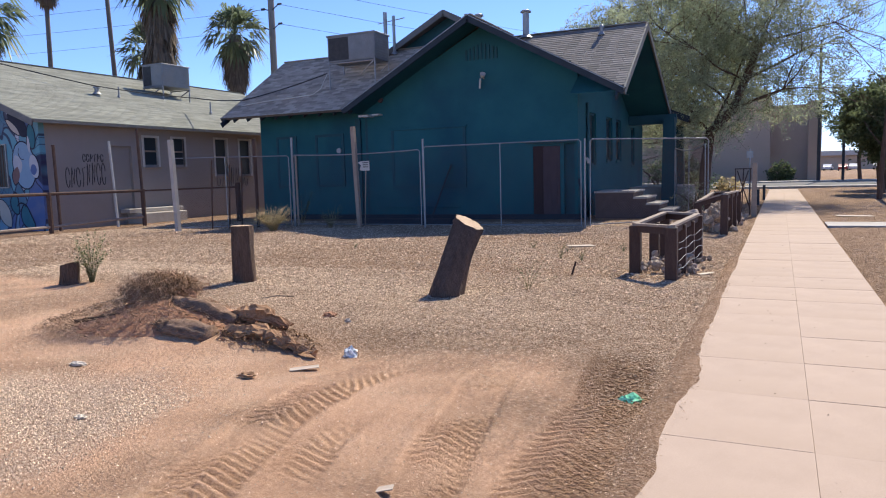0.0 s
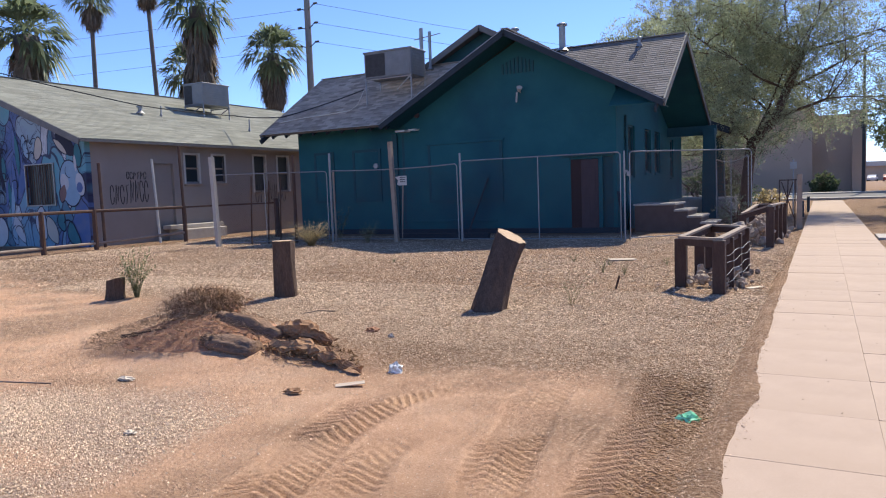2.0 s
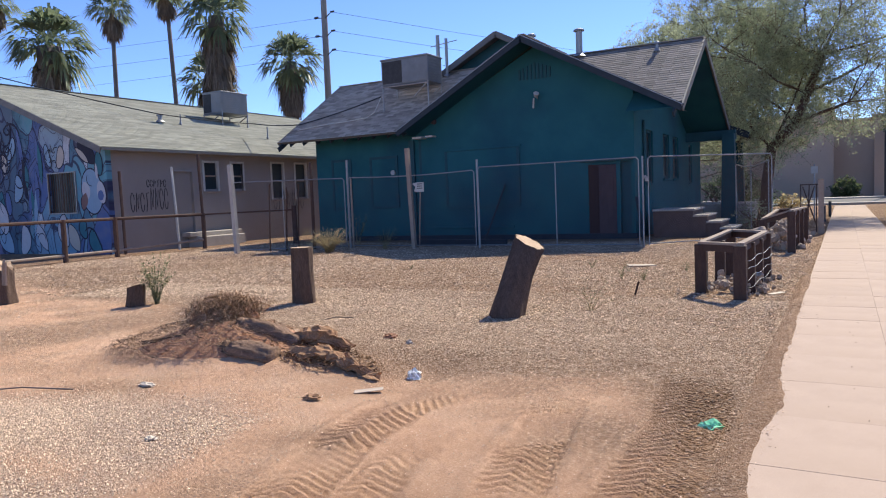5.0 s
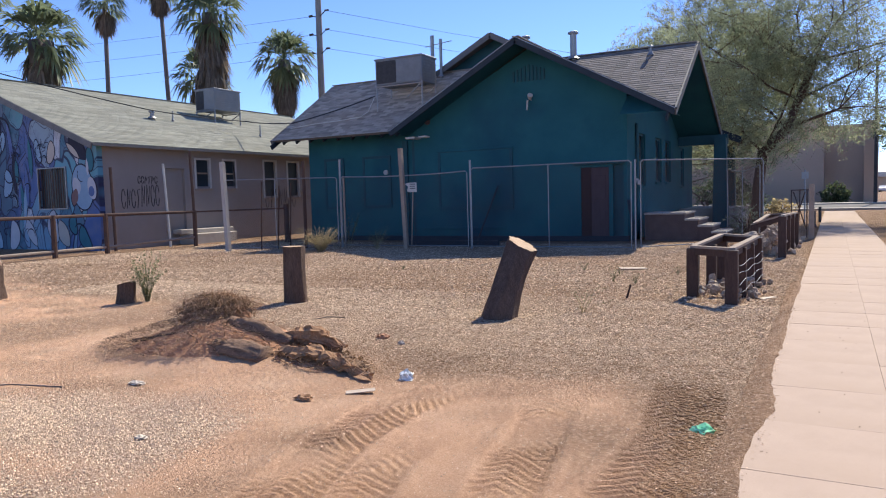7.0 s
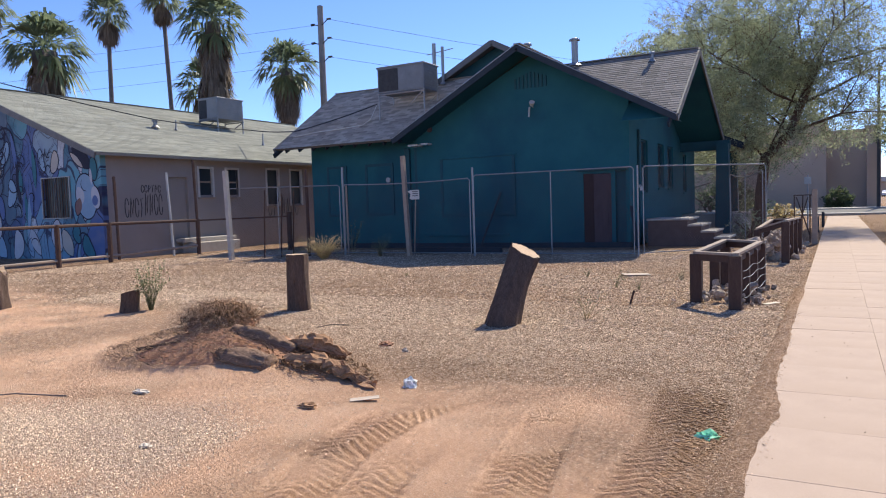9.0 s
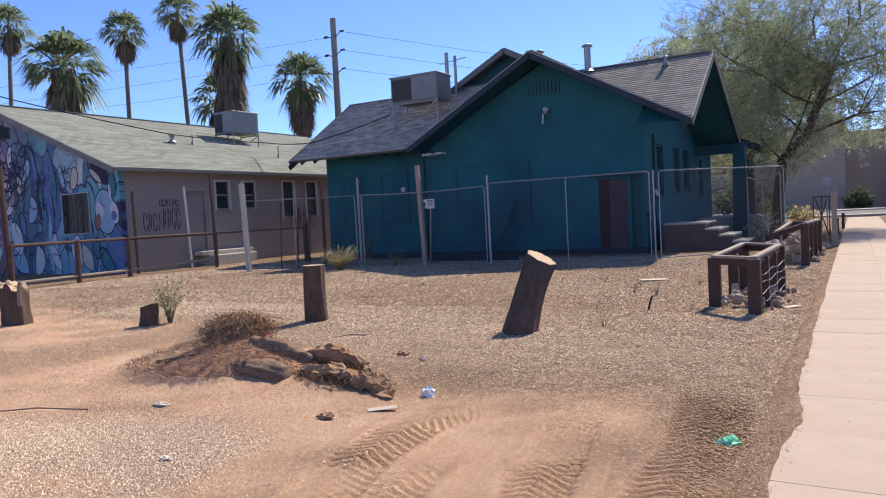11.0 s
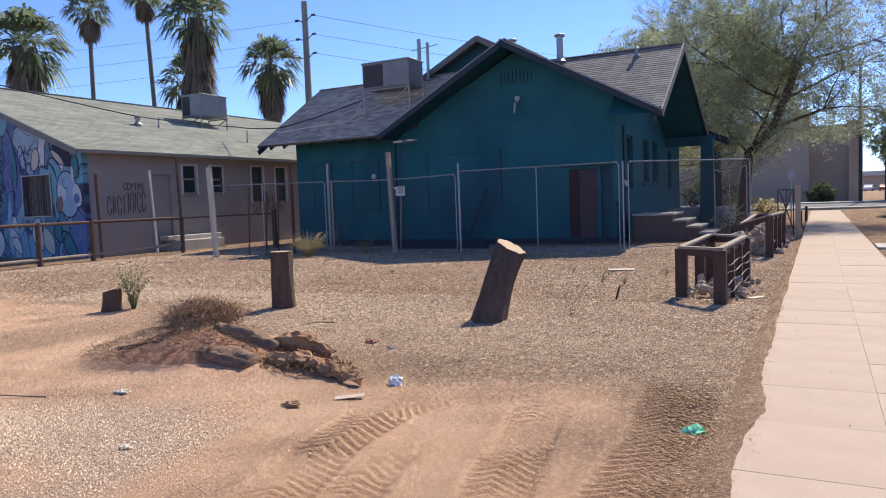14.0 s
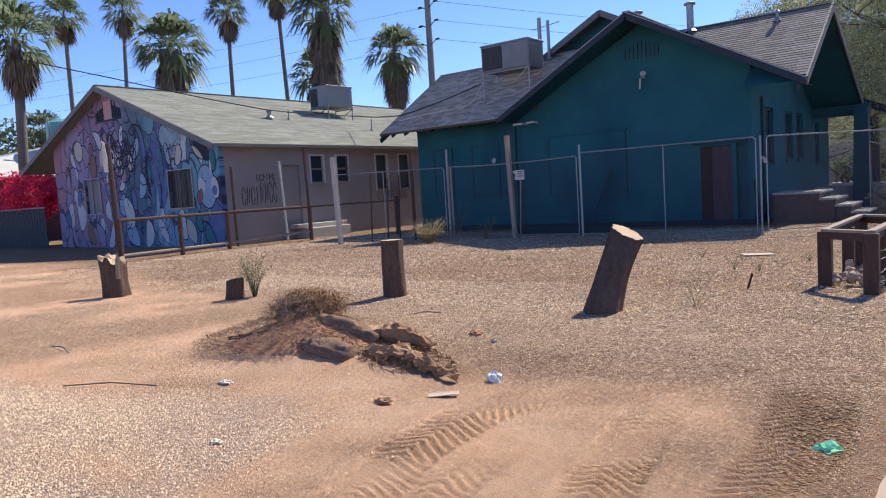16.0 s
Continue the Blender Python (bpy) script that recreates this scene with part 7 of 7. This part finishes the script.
# ---- far buildings ----
civic = thing("building", "beige blank-walled institutional building across the side street", "building")
for (x0, x1, y0, h) in ((-26.0, -7.0, 76, 7.4), (-7.0, -1.0, 74.5, 7.6), (-1.0, 2.2, 76.2, 6.9), (2.2, 3.3, 75.0, 7.1)):
    b = bmesh.new()
    box(b, x0, x1, y0, 90, -0.2, h)
    part("wall", b, BEIGE, civic)
    b = bmesh.new()
    box(b, x0 - 0.1, x1 + 0.1, y0 - 0.12, 90, h, h + 0.18)
    part("parapet", b, BEIGE, civic)
for x in (-22, -17, -12):
    b = bmesh.new()
    box(b, x, x + 1.2, 75.8, 76, 0, 7.4)
    part("pier", b, BEIGE, civic)
for x in (-15.0, -10.0):
    b = bmesh.new()
    box(b, x, x + 1.6, 75.9, 75.99, 0.4, 2.6)
    part("window", b, GLASS, civic)
far_pole = thing("street_lamp", "tall dark street pole across the road", "street lamp", (2.75, 67.2, 0))
b = bmesh.new()
tube(b, [(0, 0, 0), (0, 0, 11.5)], [0.14, 0.09], 8)
part("pole", b, DARK_METAL, far_pole)
b = bmesh.new()
tube(b, [(0, 0, 11.0), (1.2, -0.2, 11.5)], 0.05, 6)
part("arm", b, DARK_METAL, far_pole)
b = bmesh.new()
box(b, 1.0, 1.6, -0.35, -0.05, 11.42, 11.55, 0.03)
part("lamp_head", b, DARK_METAL, far_pole)
b = bmesh.new()
tube(b, [(0, 0, 0), (0, 0, 6.0)], [0.12, 0.1], 8)
single("pole", b, DARK_METAL, "short dark pole at the far corner", "pole", (4.6, 68.0, 0))

CAR_PAINT = {c: surface(c + "_car_paint", tuple(v * 0.85 for v in rgb), rgb, 0.3, 3, 30, 0.0, spec=0.6) for c, rgb in (("white", (0.7, 0.7, 0.7)), ("red", (0.4, 0.04, 0.03)), ("grey", (0.2, 0.21, 0.22)))}
RUBBER = surface("tyre_rubber", (0.02, 0.02, 0.02), (0.035, 0.035, 0.035), 0.9, 8, 40, 0.1)


def car(at, turn, colour):
    c = thing("car", colour + " car parked far down the street", "car", at, turn, group="parked cars")
    b = bmesh.new()
    prism(b, [(-2.1, 0.35), (2.1, 0.35), (2.15, 0.75), (1.3, 0.9), (0.7, 1.42), (-1.0, 1.45), (-1.7, 0.98), (-2.15, 0.9)], "y", -0.85, 0.85)
    part("body", b, CAR_PAINT[colour], c)
    b = bmesh.new()
    prism(b, [(-1.5, 0.98), (1.15, 0.95), (0.68, 1.36), (-0.95, 1.38)], "y", -0.87, 0.87)
    part("window_band", b, GLASS, c)
    for sx in (-1.3, 1.3):
        for sy in (-0.8, 0.8):
            b = bmesh.new()
            tube(b, [(sx, sy - 0.1, 0.32), (sx, sy + 0.1, 0.32)], 0.32, 14)
            w = part("wheel", b, RUBBER, c)
            b = bmesh.new()
            tube(b, [(sx, sy - 0.11, 0.32), (sx, sy + 0.11, 0.32)], 0.18, 10)
            part("rim", b, GALV, w)
    return c


car((14.5, 180, 0), 80, "white")
car((12.0, 175, 0), 85, "red")
car((19.5, 185, 0), 80, "grey")
car((10.0, 190, 0), 80, "white")
shed = thing("building", "low distant shop front with a white fascia", "building")
b = bmesh.new()
box(b, 5.5, 40, 210, 225, -0.2, 4.6)
part("wall", b, BEIGE, shed)
b = bmesh.new()
box(b, 5.0, 40.5, 208.5, 210, 3.6, 4.8)
part("fascia", b, WHITE_PAINT, shed)

# neighbour beyond the mural house
PALE_ROOF = surface("pale_metal_roof", (0.5, 0.5, 0.47), (0.62, 0.61, 0.57), 0.6, 2, 20, 0.1)
near_left = thing("house", "low house with a pale metal roof behind the bougainvillea", "house")
b = bmesh.new()
box(b, -62, -44.5, 14, 30, -0.2, 3.9)
part("wall", b, surface("maroon_wall", (0.1, 0.05, 0.05), (0.15, 0.08, 0.075), 0.9), near_left, "dark maroon wall")
b = bmesh.new()
slab(b, [(-64, 12.5, 3.75), (-43.8, 12.5, 3.75), (-47.5, 24, 6.3), (-64, 24, 6.3)], 0.12)
part("roof", b, PALE_ROOF, near_left)
b = bmesh.new()
slab(b, [(-43.8, 12.5, 3.75), (-43.8, 30, 3.75), (-47.5, 24, 6.3)], 0.12)
part("roof", b, PALE_ROOF, near_left)
for x in (-60, -56, -52, -48):
    b = bmesh.new()
    beam(b, (x, 12.5, 3.8), (x + 0.4 * 0, 24, 6.34), 0.06, 0.05)
    part("roof_seam", b, PALE_ROOF, near_left)
b = bmesh.new()
tube(b, [(0, 0, 0), (0, 0, 1.6), (0, 0, 1.8)], [0.9, 0.9, 0.5], 16)
tk = surface("teal_plastic_tank", (0.1, 0.3, 0.34), (0.16, 0.4, 0.44), 0.5)
tank = single("water_tank", b, tk, "round teal plastic tank behind the pale roof", "tank", (-45.4, 21.4, 5.4))
b = bmesh.new()
tube(b, [(0, 0, -5.5), (0, 0, 1.8)], 0.06, 6)
single("pole", b, GALV, "pale pole beside the teal tank", "pole", (-45.0, 20.4, 5.5))
dark_fence = thing("fence", "dark board fence beside the mural house", "fence")
for k in range(40):
    b = bmesh.new()
    x = -45 + k * 0.28
    box(b, x, x + 0.25, 14.9, 14.93, -0.1, 1.75 + 0.04 * math.sin(k * 3.3))
    part("board", b, DARK_WOOD, dark_fence)
b = bmesh.new()
tube(b, [(-45, 14.85, 1.8), (-33.7, 14.85, 1.8)], 0.03, 6)
part("top_rail", b, GALV, dark_fence)


# ---- pieces of the sidewalk and roof, last ----
SLAB_MESH = {}


def slab_mesh(w, l):
    key = (round(w, 3), round(l, 3))
    if key not in SLAB_MESH:
        b = bmesh.new()
        box(b, -w / 2, w / 2, -l / 2, l / 2, -0.08, 0.02, 0.0008)
        me = bpy.data.meshes.new("slab")
        b.to_mesh(me)
        b.free()
        me.materials.append(CONCRETE)
        SLAB_MESH[key] = me
    return SLAB_MESH[key]


rows_y = [-8.46 + 0.875 * k for k in range(64)]
rs = random.Random(2)
for k, y in enumerate(rows_y):
    gap_ = 0.012 if k % 7 == 1 else 0.0018
    for x0, x1 in ((-0.665, 0.0655), (0.067, 0.845)):
        ob = new("slab", slab_mesh(x1 - x0, 0.875 - gap_))
        ob.matrix_world = pose((x0 + x1) / 2, y + 0.4375, rs.uniform(-0.0015, 0.0015), rs.uniform(-0.08, 0.08), rs.uniform(-0.08, 0.08), 0)
        ob.parent = pavement

# shingles of the street-side slope, one by one
tab_bm = bmesh.new()
vs_ = [tab_bm.verts.new(p) for p in ((-0.16, 0, 0), (0.16, 0, 0), (0.16, 0, 0.014), (-0.16, 0, 0.014), (-0.16, 0.172, 0.002), (0.16, 0.172, 0.002))]
tab_bm.faces.new([vs_[i] for i in (0, 1, 2, 3)])
tab_bm.faces.new([vs_[i] for i in (3, 2, 5, 4)])
tab_bm.faces.new([vs_[i] for i in (0, 3, 4)])
tab_bm.faces.new([vs_[i] for i in (1, 5, 2)])
tab_mesh = bpy.data.meshes.new("shingle")
tab_bm.to_mesh(tab_mesh)
tab_bm.free()
tab_mesh.materials.append(SHINGLE)
basis = Matrix(((1, 0, 0), (0, VS.y, -VS.z), (0, VS.z, VS.y))).to_4x4()
row = 0
while row * 0.15 < LS - 0.1:
    v_ = row * 0.15
    lo = 4.57 * (1 - v_ / LS)
    x = -4.195 + (row % 2) * 0.06
    while x > -4.03 - 4.57 * v_ / LS - 0.1:
        ob = new("shingle", tab_mesh)
        spot = Vector((x, 20.2, HEAVE + 0.012)) + VS * v_
        ob.matrix_world = Matrix.Translation(spot) @ basis @ pose(0, rs.uniform(-0.006, 0.006), 0, 0, 0, rs.uniform(-0.6, 0.6))
        ob.parent = teal_house
        x -= 0.33
    row += 1
